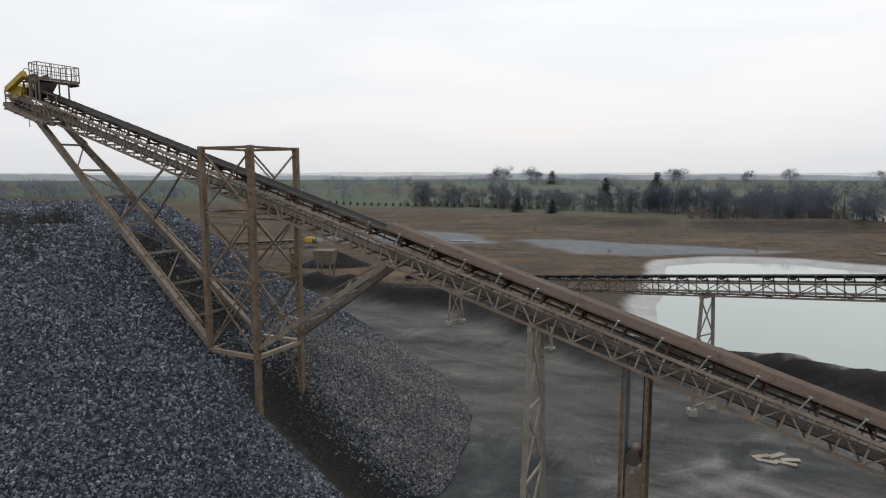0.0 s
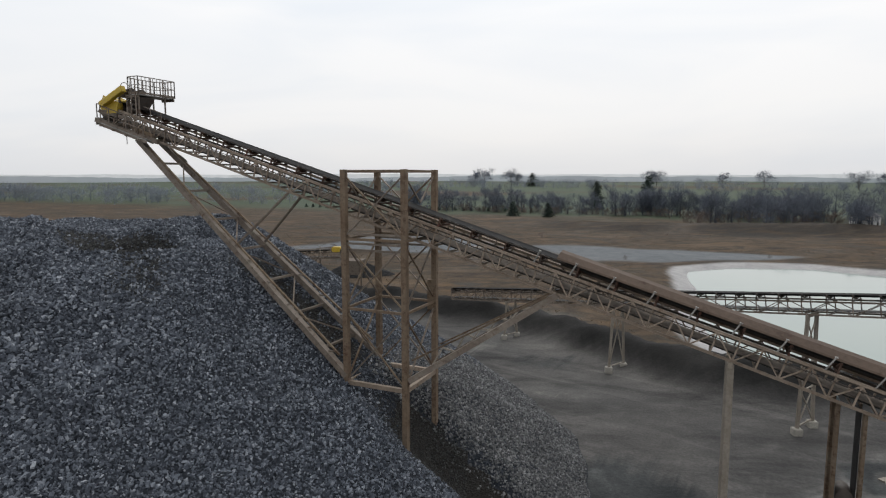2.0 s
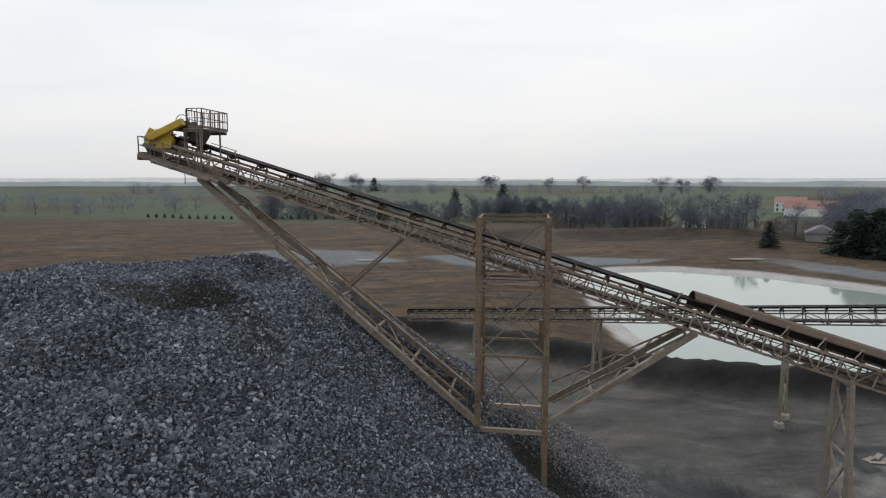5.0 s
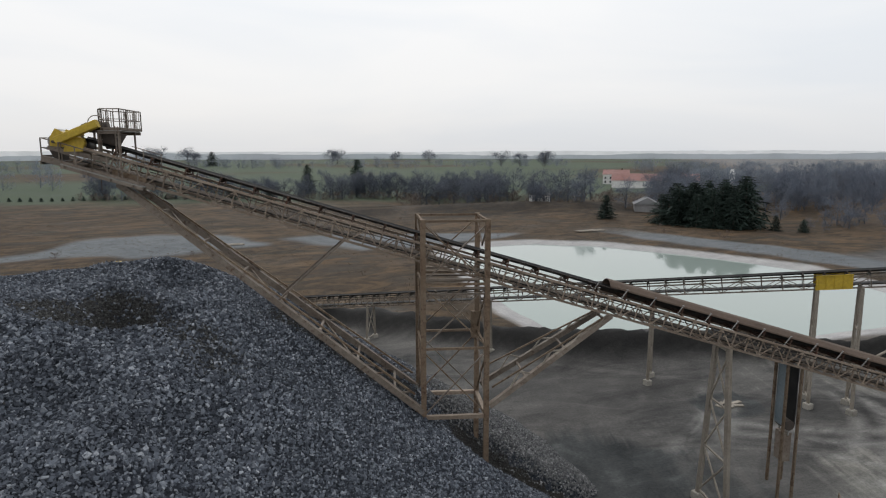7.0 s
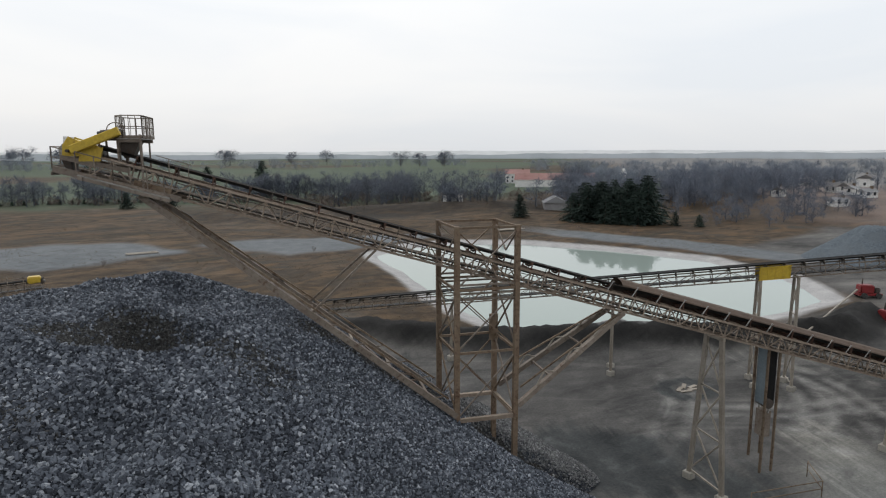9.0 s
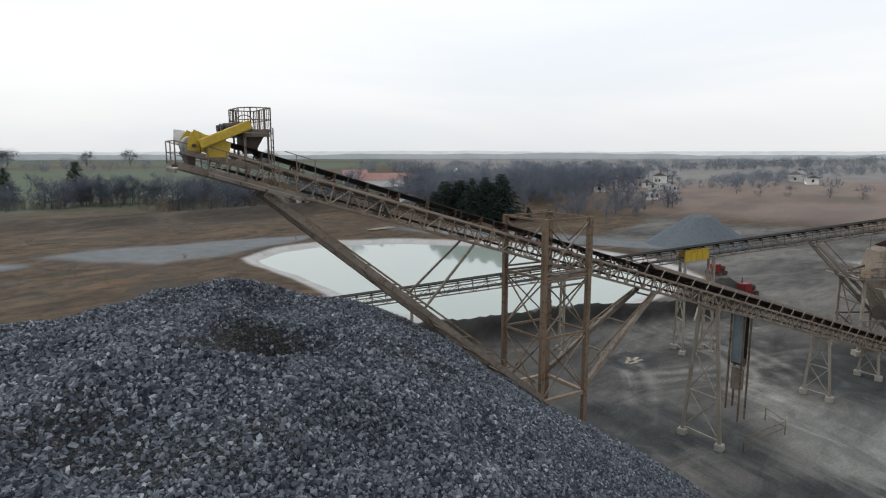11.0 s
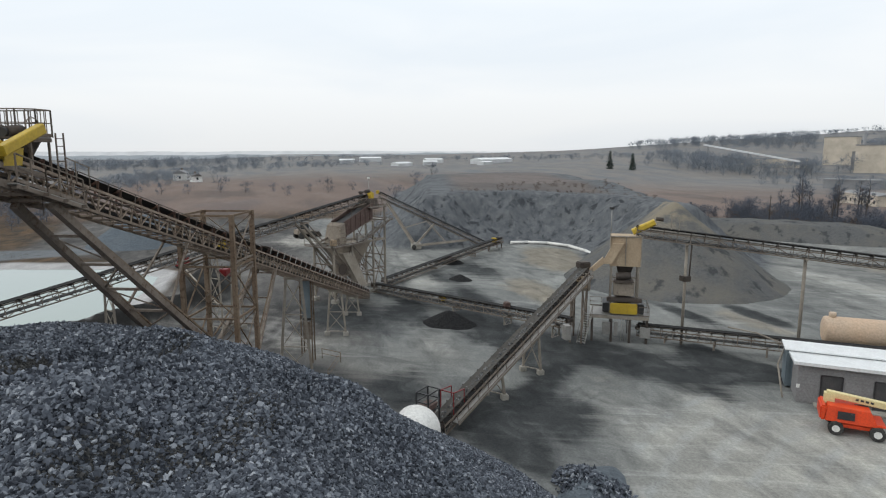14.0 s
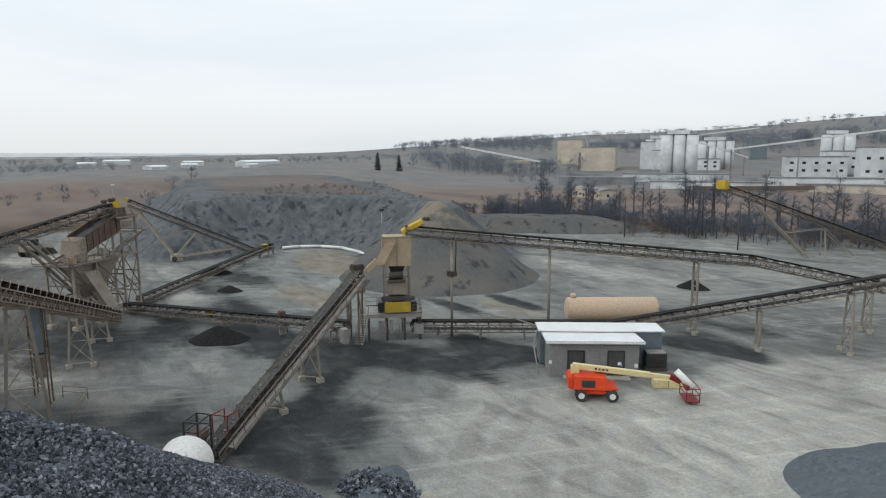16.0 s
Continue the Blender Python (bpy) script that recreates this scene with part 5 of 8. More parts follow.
# ---------------------------------------------------------------- support tower of the main conveyor
TA, TB, TC, TD = Vector((-11.77, 36.86, 0)), Vector((-8.74, 35.81, 0)), Vector((-7.75, 38.91, 0)), Vector((-10.84, 40.0, 0))
tower = thing("support_tower", (-9.78, 37.9, 5.5), "square rust-brown lattice tower carrying the conveyor over the pile", "steel tower")
Z0 = {0: 5.2, 1: 3.7, 2: 3.7, 3: 5.2}


def up(v, z):
    return Vector((v.x, v.y, z))


corners = (TA, TB, TC, TD)
for i, c in enumerate(corners):
    bar("post", up(c, Z0[i]), up(c, 17.44), 0.26, 0.26, M_TOWER, tower, "", (0.948, -0.318, 0))
    block("foot_plate", up(c, Z0[i] - 0.1) - Vector((0.3, 0.3, 0)), up(c, Z0[i] + 0.05) + Vector((0.3, 0.3, 0)), M_RUST, tower)
LEV = (7.25, 10.88, 14.2, 17.36)
for i in range(4):
    a, b = corners[i], corners[(i + 1) % 4]
    mid = (a + b) / 2
    for k, z in enumerate(LEV):
        pipe_like = k == 0
        bar("beam", up(a, z), up(b, z), 0.2 if pipe_like else 0.1, 0.2 if pipe_like else 0.12, M_LATTICE if pipe_like else M_TOWER, tower)
    for z0, z1 in zip(LEV, LEV[1:]):
        if i in (0, 2) or z0 < 13:
            bar("brace", up(a, z0 + 0.1), up(b, z1 - 0.15), 0.08, 0.06, M_STEEL, tower)
            bar("brace", up(b, z0 + 0.1), up(a, z1 - 0.15), 0.08, 0.06, M_RUST, tower)
    if i in (1, 3):
        bar("brace", up(a, 17.2), up(mid, 15.9) if i == 3 else up(mid, 15.9), 0.07, 0.06, M_STEEL, tower)
        bar("brace", up(b, 17.2), up(mid, 15.9), 0.07, 0.06, M_STEEL, tower)
for k, z in enumerate((13.7, 14.0, 14.45)):
    bar("seat_beam", up(TA, z), up(TB, z), 0.08, 0.1, M_STEEL, tower)
    bar("seat_beam", up(TD, z), up(TC, z), 0.08, 0.1, M_STEEL, tower)
block("gusset", up(TC, 11.0) - Vector((0.35, 0.2, 0.5)), up(TC, 12.0) + Vector((0.1, 0.05, 0)), M_RUST, tower)

# inclined legs under the head, with their lattice
legs = thing("inclined_leg", axis(-23, 7.4), "pair of long inclined steel legs under the conveyor head", "steel leg")
LT, LB = (-37.3, 19.25), (-22.9, 7.55)


def leg_point(k, side):
    s, z = LT[0] + (LB[0] - LT[0]) * k, LT[1] + (LB[1] - LT[1]) * k
    return axis(s, z, side * (0.72 + 0.85 * k))


for side in (1, -1):
    bar("leg", leg_point(0, side), leg_point(1.0, side), 0.3, 0.3, M_STEEL, legs)
    off = Vector((0, 0, 0.62))
    bar("top_chord", leg_point(0.06, side) + off * 0.3, leg_point(0.97, side) + off, 0.09, 0.09, M_RUST, legs)
    for i in range(10):
        k = 0.1 + 0.09 * i
        bar("web", leg_point(k, side), leg_point(k + 0.045, side) + off * (0.4 + 0.6 * k), 0.06, 0.06, M_STEEL, legs)
for i in range(7):
    k = 0.12 + 0.13 * i
    bar("cross_tie", leg_point(k, 1), leg_point(k, -1), 0.12, 0.12, M_STEEL, legs)
    if i < 6:
        bar("cross_brace", leg_point(k, 1 if i % 2 else -1), leg_point(k + 0.13, -1 if i % 2 else 1), 0.07, 0.07, M_STEEL, legs)
for k in (0.1, 0.38):
    c = leg_point(k, -1)
    body("gusset", [c + Vector((0, 0, -0.1)), leg_point(k + 0.06, -1) + Vector((0, 0, -0.1)), leg_point(k + 0.06, -1) + Vector((0.03, 0.1, -0.1)), c + Vector((0.03, 0.1, -0.1))],
         [c + Vector((0, 0, 0.3)), leg_point(k + 0.03, -1) + Vector((0, 0, 0.35)), leg_point(k + 0.03, -1) + Vector((0.03, 0.1, 0.35)), c + Vector((0.03, 0.1, 0.3))], M_DARKSTEEL, legs)
for side in (1, -1):
    bar("knee_brace", leg_point(0.5, side), axis(-26.8, main_z(-26.8), side * 0.68), 0.1, 0.1, M_STEEL, legs)

# struts from the tower up to the truss on the low side
strut = thing("raking_strut", axis(-19.4, 7.6), "pair of raking steel struts from tower to conveyor truss", "steel strut")


def strut_point(k, side, dz=0.0):
    return axis(-19.5 + 6.6 * k, 7.75 + 4.4 * k + dz, side * (1.55 - 0.85 * k))


for side in (1, -1):
    bar("strut", strut_point(0, side), strut_point(1, side), 0.26, 0.26, M_STEEL, strut)
    bar("top_chord", strut_point(0.02, side, 0.9), strut_point(0.93, side, 0.2), 0.08, 0.08, M_RUST, strut)
    for i in range(3):
        k = 0.15 + 0.26 * i
        bar("web", strut_point(k, side), strut_point(k + 0.09, side, 0.75 - 0.6 * k), 0.07, 0.07, M_PALESTEEL, strut)
        bar("web", strut_point(k + 0.2, side), strut_point(k + 0.09, side, 0.75 - 0.6 * k), 0.07, 0.07, M_PALESTEEL, strut)
for k in (0.3, 0.62, 0.95):
    bar("cross_tie", strut_point(k, 1), strut_point(k, -1), 0.1, 0.1, M_STEEL, strut)


def bent(at, along_dir, top, spread_top, spread_foot, label, material=M_STEEL, levels=3, w=0.2, split=0.0, group="conveyor supports", pads=True, cap=True):
    """A trestle of two splayed posts with cross bracing, on concrete pads. at: middle on the ground; along_dir: the conveyor's line in plan."""
    ax = Vector((along_dir[0], along_dir[1], 0)).normalized()
    side = Vector((-ax.y, ax.x, 0))
    at = Vector(at)
    e = thing("trestle", at, label, "trestle", group)
    rows = (-split / 2, split / 2) if split else (0.0,)
    for r in rows:
        def pt(k, s):
            return at + ax * r * (1 - 0.55 * k) + side * s * (spread_foot + (spread_top - spread_foot) * k) / 2 + Vector((0, 0, 0.35 + (top - 0.35) * k))
        for s in (-1, 1):
            bar("post", pt(0, s), pt(1, s), w, w, material, e)
            if pads:
                c = pt(0, s)
                block("concrete_pad", (c.x - 0.3, c.y - 0.3, at.z - 0.1), (c.x + 0.3, c.y + 0.3, at.z + 0.45), M_CONCRETE, e, "pale concrete pad", 0.04)
        if cap:
            bar("cap_beam", pt(1, -1.3), pt(1, 1.3), 0.16, 0.2, material, e)
        for i in range(levels):
            k0, k1 = 0.03 + 0.94 * i / levels, 0.03 + 0.94 * (i + 1) / levels
            bar("brace", pt(k0, -1), pt(k1, 1), w * 0.35, w * 0.35, material, e)
            bar("brace", pt(k0, 1), pt(k1, -1), w * 0.35, w * 0.35, material, e)
            bar("tie", pt(k0, -1), pt(k0, 1), w * 0.4, w * 0.4, material, e)
    if split:
        for s in (-1, 1):
            for i in range(levels):
                k0, k1 = 0.03 + 0.94 * i / levels, 0.03 + 0.94 * (i + 1) / levels
                a = at - ax * split / 2 * (1 - 0.55 * k0) + side * s * (spread_foot + (spread_top - spread_foot) * k0) / 2 + Vector((0, 0, 0.35 + (top - 0.35) * k0))
                b = at + ax * split / 2 * (1 - 0.55 * k1) + side * s * (spread_foot + (spread_top - spread_foot) * k1) / 2 + Vector((0, 0, 0.35 + (top - 0.35) * k1))
                bar("brace", a, b, w * 0.35, w * 0.35, material, e)
    return e


b1 = axis(-6.2, 0)
bent(b1, U_AX, main_z(-6.2) - 0.1, 1.35, 3.1, "pale tan steel trestle on concrete pads under the conveyor", M_PALESTEEL, 3, 0.24)
b2 = axis(9.5, 0)
bent(b2, U_AX, main_z(9.5) - 0.1, 1.3, 2.2, "short steel trestle under the low part of the conveyor", M_PALESTEEL, 2, 0.2)
b3 = axis(18.5, 0)
bent(b3, U_AX, main_z(18.5) - 0.1, 1.3, 1.8, "low steel trestle near the conveyor tail", M_PALESTEEL, 1, 0.2)

# take-up: posts with a hanging weight box
take = thing("belt_take_up", axis(-2.4, 0), "gravity belt take-up with dark plates and hanging weight box", "belt tensioner")
for s, y in ((-2.6, 0.52), (-2.6, -0.52), (-1.75, 0.52), (-1.75, -0.52)):
    bar("guide_post", axis(s, 0.9 if y > 0 else 1.6, y), axis(s, main_z(s), y), 0.13, 0.13, M_RUST, take)
for s, m_, nm in ((-2.5, M_BLUEGREY, "dull blue-grey guard plate"), (-1.86, M_BELT, "black hanging belt strand")):
    bar("strand", axis(s, 5.35, 0), axis(s, main_z(s), 0), 0.84, 0.03, m_, take, nm, tuple(U_AX) + (0,))
body("weight_box", [axis(-2.42, 3.2, 0.36), axis(-1.93, 3.2, 0.36), axis(-1.93, 3.2, -0.36), axis(-2.42, 3.2, -0.36)],
     [axis(-2.42, 4.9, 0.36), axis(-1.93, 4.9, 0.36), axis(-1.93, 4.9, -0.36), axis(-2.42, 4.9, -0.36)], M_STEEL, take, "dusty steel weight box")
pipe("bend_pulley", axis(-2.17, 5.4, -0.45), axis(-2.17, 5.4, 0.45), 0.3, M_DARKSTEEL, take, sides=14)
for y in (0.4, -0.4):
    bar("strap", axis(-2.17, 4.8, y), axis(-2.17, 5.5, y), 0.12, 0.04, M_GALV, take)
fence = thing("guard_rail", axis(-2.4, 0, 1.6), "low pipe guard rail round the belt take-up", "guard rail")
rail_line = [axis(-5.0, 0, 2.6), axis(0.2, 0, 2.6), axis(1.3, 0, 0.4)]
for a, b in zip(rail_line, rail_line[1:]):
    for z in (0.55, 1.05):
        pipe("rail", a + Vector((0, 0, z)), b + Vector((0, 0, z)), 0.03, M_RUST, fence, sides=6)
for c in rail_line:
    pipe("rail_post", c, c + Vector((0, 0, 1.1)), 0.035, M_RUST, fence, sides=6)


# ---------------------------------------------------------------- feed conveyor to the screen
C2, P2 = Vector((0.667, -0.745, 0)), Vector((0.745, 0.667, 0))
SCREEN = Vector((42.6, 21.2, 0))


def feed(s, z, y=0.0):
    return SCREEN + C2 * s + P2 * y + Vector((0, 0, z))


def feed_z(s):
    return 13.55 + 0.1375 * s


conveyor("feed_conveyor", "long low-sloping lattice conveyor passing behind the pile to the screen", feed(-79, feed_z(-79)), feed(0, feed_z(0)), 1.3, 0.9, 1.5, M_STEEL, 0.95)
for s, foot in ((-24.4, 2.3), (-27.4, 2.3), (-39.9, 2.2), (-55.6, 2.0), (-69.4, 1.8)):
    c = feed(s, 0)
    c.z = float(ground_height(np.array([c.x]), np.array([c.y]))[0])
    bent((c.x, c.y, c.z), C2, feed_z(s) - 0.05 - c.z, 1.25, foot, "narrow pale steel trestle on concrete pads under the feed conveyor", M_PALESTEEL, 3 if feed_z(s) > 6 else 1, 0.2)
box_cover = thing("yellow_enclosure", feed(-26.2, feed_z(-26.2)), "yellow sheet-metal enclosure round the feed conveyor", "enclosure")
for y in (-0.82, 0.82):
    body("side_panel", [feed(-27.6, feed_z(-27.6) + 0.0, y), feed(-25.1, feed_z(-25.1) + 0.0, y), feed(-25.1, feed_z(-25.1) + 0.0, y + 0.04), feed(-27.6, feed_z(-27.6) + 0.0, y + 0.04)],
         [feed(-27.6, feed_z(-27.6) + 1.15, y), feed(-25.1, feed_z(-25.1) + 1.15, y), feed(-25.1, feed_z(-25.1) + 1.15, y + 0.04), feed(-27.6, feed_z(-27.6) + 1.15, y + 0.04)], M_YELLOW, box_cover)
    for k in range(5):
        s = -27.5 + 0.58 * k
        bar("stiffener", feed(s, feed_z(s) + 0.02, y * 1.05), feed(s, feed_z(s) + 1.15, y * 1.05), 0.05, 0.05, M_YELLOW, box_cover)
    bar("edge_rail", feed(-27.6, feed_z(-27.6) + 1.15, y * 1.05), feed(-25.1, feed_z(-25.1) + 1.15, y * 1.05), 0.07, 0.07, M_YELLOW, box_cover)
rake = thing("raking_strut", feed(-3, 2.0), "pair of raking steel struts under the feed conveyor head", "steel strut")
for y in (-0.7, 0.7):
    bar("strut", feed(-3.2, 1.2, y * 1.8), feed(-13.8, feed_z(-13.8), y), 0.26, 0.28, M_PALESTEEL, rake)
    bar("top_chord", feed(-3.2, 2.0, y * 1.8), feed(-13.0, feed_z(-13.0), y), 0.09, 0.09, M_STEEL, rake)
for k in (0.2, 0.45, 0.7, 0.95):
    s, z = -3.2 - 10.6 * k, 1.2 + (feed_z(-13.8) - 1.2) * k
    bar("cross_tie", feed(s, z, -1.26 + 0.56 * k), feed(s, z, 1.26 - 0.56 * k), 0.1, 0.1, M_STEEL, rake)

# ---------------------------------------------------------------- screening tower; x on along the feed, y away from the pile side
SM = Matrix(((C2.x, P2.x, 0, SCREEN.x), (C2.y, P2.y, 0, SCREEN.y), (0, 0, 1, 0), (0, 0, 0, 1)))
scr = thing("screening_tower", (0, 0, 0), "tall dusty screening tower with maroon screen box, hopper and walkways", "screening plant", "", SM)
for x, h in ((-9.2, 8.0), (-5.4, 8.0), (-0.6, 11.0), (2.2, 13.4)):
    for y in (-1.9, 1.9):
        bar("column", (x, y, 0), (x, y, h), 0.24, 0.24, M_PALESTEEL, scr)
        block("concrete_pad", (x - 0.45, y - 0.45, -0.1), (x + 0.45, y + 0.45, 0.5), M_CONCRETE, scr, "", 0.04)
for y in (-1.9, 1.9):
    bar("floor_beam", (-9.6, y, 8.0), (2.4, y, 8.0), 0.2, 0.3, M_PALESTEEL, scr)
    bar("floor_beam", (-9.4, y, 3.6), (2.4, y, 3.6), 0.12, 0.18, M_STEEL, scr)
    for a, b in ((-9.2, -5.4), (-5.4, -0.6), (-0.6, 2.2)):
        bar("brace", (a, y, 0.6), (b, y, 7.9), 0.1, 0.1, M_STEEL, scr)
        bar("brace", (b, y, 3.6), (a, y, 7.9), 0.1, 0.1, M_STEEL, scr)
for x in (-9.2, -5.4, -0.6, 2.2):
    bar("floor_beam", (x, -1.9, 7.9), (x, 1.9, 7.9), 0.18, 0.26, M_PALESTEEL, scr)
    bar("brace", (x, -1.9, 0.6), (x, 1.9, 7.8), 0.1, 0.1, M_STEEL, scr)
walkway(scr, (-9.8, -2.2, 8.15), (-3.8, -2.2, 8.15), 1.0)
walkway(scr, (-9.9, -2.6, 8.15), (-9.9, 2.6, 8.15), 1.0)
railing(scr, [(-3.8, -2.7, 8.2), (-10.4, -2.7, 8.2), (-10.4, 2.6, 8.2)], 1.05, 1.2)
walkway(scr, (-3.8, -2.2, 8.2), (2.6, -2.2, 10.9), 0.9)
railing(scr, [(-3.8, -2.65, 8.25), (2.6, -2.65, 10.95), (3.4, -2.65, 10.95), (3.4, 2.2, 10.95)], 1.05, 1.1)
walkway(scr, (3.0, -2.6, 10.9), (3.0, 2.4, 10.9), 0.9)
# the sloping screen box
SL = (-6.2, 9.0), (0.2, 11.3)
for y in (-1.25, 1.25):
    body("screen_side", [(SL[0][0], y, SL[0][1]), (SL[1][0], y, SL[1][1]), (SL[1][0], y + 0.06, SL[1][1]), (SL[0][0], y + 0.06, SL[0][1])],
         [(SL[0][0], y, SL[0][1] + 2.2), (SL[1][0], y, SL[1][1] + 2.3), (SL[1][0], y + 0.06, SL[1][1] + 2.3), (SL[0][0], y + 0.06, SL[0][1] + 2.2)], M_MAROON, scr, "dusty maroon screen side plate")
    for k in range(6):
        x, z = SL[0][0] + 6.4 * (k + 0.3) / 6, SL[0][1] + 2.3 * (k + 0.3) / 6
        bar("stiffener", (x, y * 1.06, z), (x, y * 1.06, z + 2.2), 0.09, 0.09, M_MAROON, scr)
    bar("top_flange", (SL[0][0], y, SL[0][1] + 2.22), (SL[1][0], y, SL[1][1] + 2.32), 0.16, 0.1, M_MAROON, scr)
for k, m_ in ((0.35, M_DARKSTEEL), (1.15, M_DARKSTEEL), (1.75, M_BLACK)):
    bar("screen_deck", (SL[0][0], 0, SL[0][1] + k), (SL[1][0], 0, SL[1][1] + k), 2.4, 0.08, m_, scr, "dark screen deck")
body("end_housing", [(-7.5, -1.5, 8.2), (-6.1, -1.5, 8.2), (-6.1, 1.5, 8.2), (-7.5, 1.5, 8.2)], [(-7.0, -1.4, 10.7), (-6.15, -1.35, 11.1), (-6.15, 1.35, 11.1), (-7.0, 1.4, 10.7)], M_DUSTPLATE, scr, "dusty grey-tan discharge housing")
body("head_box", [(-0.7, -1.2, 12.6), (1.7, -1.2, 12.6), (1.7, 1.2, 12.6), (-0.7, 1.2, 12.6)], [(-0.4, -1.0, 14.2), (1.6, -1.0, 14.2), (1.6, 1.0, 14.2), (-0.4, 1.0, 14.2)], M_DARKSTEEL, scr, "dark feed box")
body("head_guard", [(0.5, -0.7, 14.2), (1.3, -0.7, 13.6), (1.3, 0.1, 13.6), (0.5, 0.1, 14.2)], [(0.5, -0.7, 15.3), (1.2, -0.7, 15.0), (1.2, 0.1, 15.0), (0.5, 0.1, 15.3)], M_YELLOW, scr, "yellow head guard")
pipe("motor", (-1.0, -0.9, 15.3), (-0.2, -0.9, 15.4), 0.28, M_DARKSTEEL, scr, "", None, 12)
pipe("motor", (-2.2, -0.8, 15.2), (-1.5, -0.8, 15.3), 0.22, M_DARKSTEEL, scr, "", None, 12)
body("hopper", [(-6.0, -0.6, 3.2), (-3.6, -0.6, 3.2), (-3.6, 0.6, 3.2), (-6.0, 0.6, 3.2)], [(-7.2, -1.7, 7.8), (-1.0, -1.7, 7.8), (-1.0, 1.7, 7.8), (-7.2, 1.7, 7.8)], M_DUSTPLATE, scr, "tan under-screen hopper")
body("chute", [(-5.0, -2.9, 1.9), (-3.4, -2.9, 1.9), (-3.4, -2.1, 1.9), (-5.0, -2.1, 1.9)], [(-7.4, -1.9, 6.9), (-5.2, -1.9, 6.9), (-5.2, -0.9, 6.9), (-7.4, -0.9, 6.9)], M_PALESTEEL, scr, "pale steel discharge chute")
body("chute", [(-2.2, -0.6, 1.3), (-1.2, -0.6, 1.3), (-1.2, 0.6, 1.3), (-2.2, 0.6, 1.3)], [(-4.0, -0.7, 3.6), (-2.6, -0.7, 3.6), (-2.6, 0.7, 3.6), (-4.0, 0.7, 3.6)], M_TAN, scr, "tan discharge chute")
pipe("flywheel", (-7.4, -1.95, 4.6), (-7.4, -1.75, 4.6), 0.8, M_DARKSTEEL, scr, "dark drive flywheel", None, 20)
for k in range(14):
    x, z = -3.6 + 6.1 * k / 13, 8.3 + 2.6 * k / 13
    bar("tread", (x, -2.62, z), (x, -1.78, z), 0.26, 0.04, M_GALV, scr)
for y in (-1.95, 1.95):
    for a, b in (((-9.2, 7.0), (-5.4, 3.6)), ((-0.6, 7.0), (2.2, 10.5)), ((2.2, 7.0), (-0.6, 10.4))):
        bar("brace", (a[0], y, a[1]), (b[0], y, b[1]), 0.09, 0.09, M_STEEL, scr)
for k in range(5):
    z = 8.5 + 0.6 * k
    bar("housing_rib", (-8.45 + 0.26 * k, -1.5 + 0.02 * k, z), (-6.1, -1.5 + 0.02 * k, z), 0.06, 0.06, M_STEEL, scr)
for y in (-1.0, 1.0):
    bar("spring_beam", (-9.0, y, 8.5), (0.0, y, 11.0), 0.22, 0.22, M_STEEL, scr)
for x in (-9.2, -5.4, -0.6, 2.2):
    for z in (2.6, 5.4):
        bar("cross_beam", (x, -1.9, z), (x, 1.9, z), 0.12, 0.16, M_STEEL, scr)
block("drive_motor", (-9.6, -2.3, 8.25), (-8.9, -1.5, 9.1), M_TAN, scr, "tan screen drive motor", 0.08)
block("switch_box", (-4.6, -2.4, 8.3), (-4.2, -2.0, 9.6), M_GALV, scr, "grey switch box", 0.03)
for a, b in (((-9.2, 3.6), (-5.4, 0.6)), ((-5.4, 5.4), (-0.6, 2.6)), ((2.2, 2.6), (-0.6, 5.4))):
    for y in (-1.9, 1.9):
        bar("brace", (a[0], y, a[1]), (b[0], y, b[1]), 0.1, 0.1, M_STEEL, scr)
walkway(scr, (-1.2, -1.6, 13.0), (2.6, -1.6, 13.0), 0.8)
railing(scr, [(-1.2, -2.0, 13.05), (2.6, -2.0, 13.05), (2.6, 1.6, 13.05)], 1.05, 0.95)
for x, z in ((-8.6, 12.6), (-4.6, 13.2)):
    bar("rail_post", (x, -1.3, z - 1.6), (x, -1.3, z), 0.05, 0.05, M_STEEL, scr)
lamp = thing("floodlight_mast", feed(1.6, 13, 0.6), "slim floodlight mast on the screening tower", "lamp mast")
pipe("mast", feed(1.6, 13, 0.6), feed(1.6, 17.2, 0.6), 0.05, M_GALV, lamp, sides=6)
block("lamp_head", feed(1.6, 17.1, 0.6) - Vector((0.3, 0.2, 0)), feed(1.6, 17.35, 0.6) + Vector((0.3, 0.2, 0)), M_WHITE, lamp, "", 0.03)

# ---------------------------------------------------------------- yard conveyors
conveyor("cross_conveyor", "low level lattice conveyor from the screen to the crusher", (41.0, 20.3, 0.15), (9.6, 3.2, 1.75), 1.25, 0.8, 1.4, M_STEEL, 0.9)
for k in (0.25, 0.5, 0.75, 0.95):
    bent((41.0 - 31.4 * k, 20.3 - 17.1 * k, 0), (-31.4, -17.1), 0.15 + 1.6 * k, 1.2, 1.3, "stub steel trestle under the cross conveyor", M_PALESTEEL, 1, 0.14, pads=False)
cc = thing("yellow_cover", (28.6, 13.5, 1.7), "yellow return-roller cover on the cross conveyor", "cover")
block("panel", (28.0, 12.3, 1.15), (29.6, 13.1, 1.65), M_YELLOW, cc, "", 0.05)
cb = thing("motor_housing", (17.5, 7.4, 2.4), "dark motor housing on the cross conveyor", "motor")
block("housing", (17.2, 7.2, 2.3), (18.1, 7.9, 3.1), M_MAROON, cb, "", 0.1)

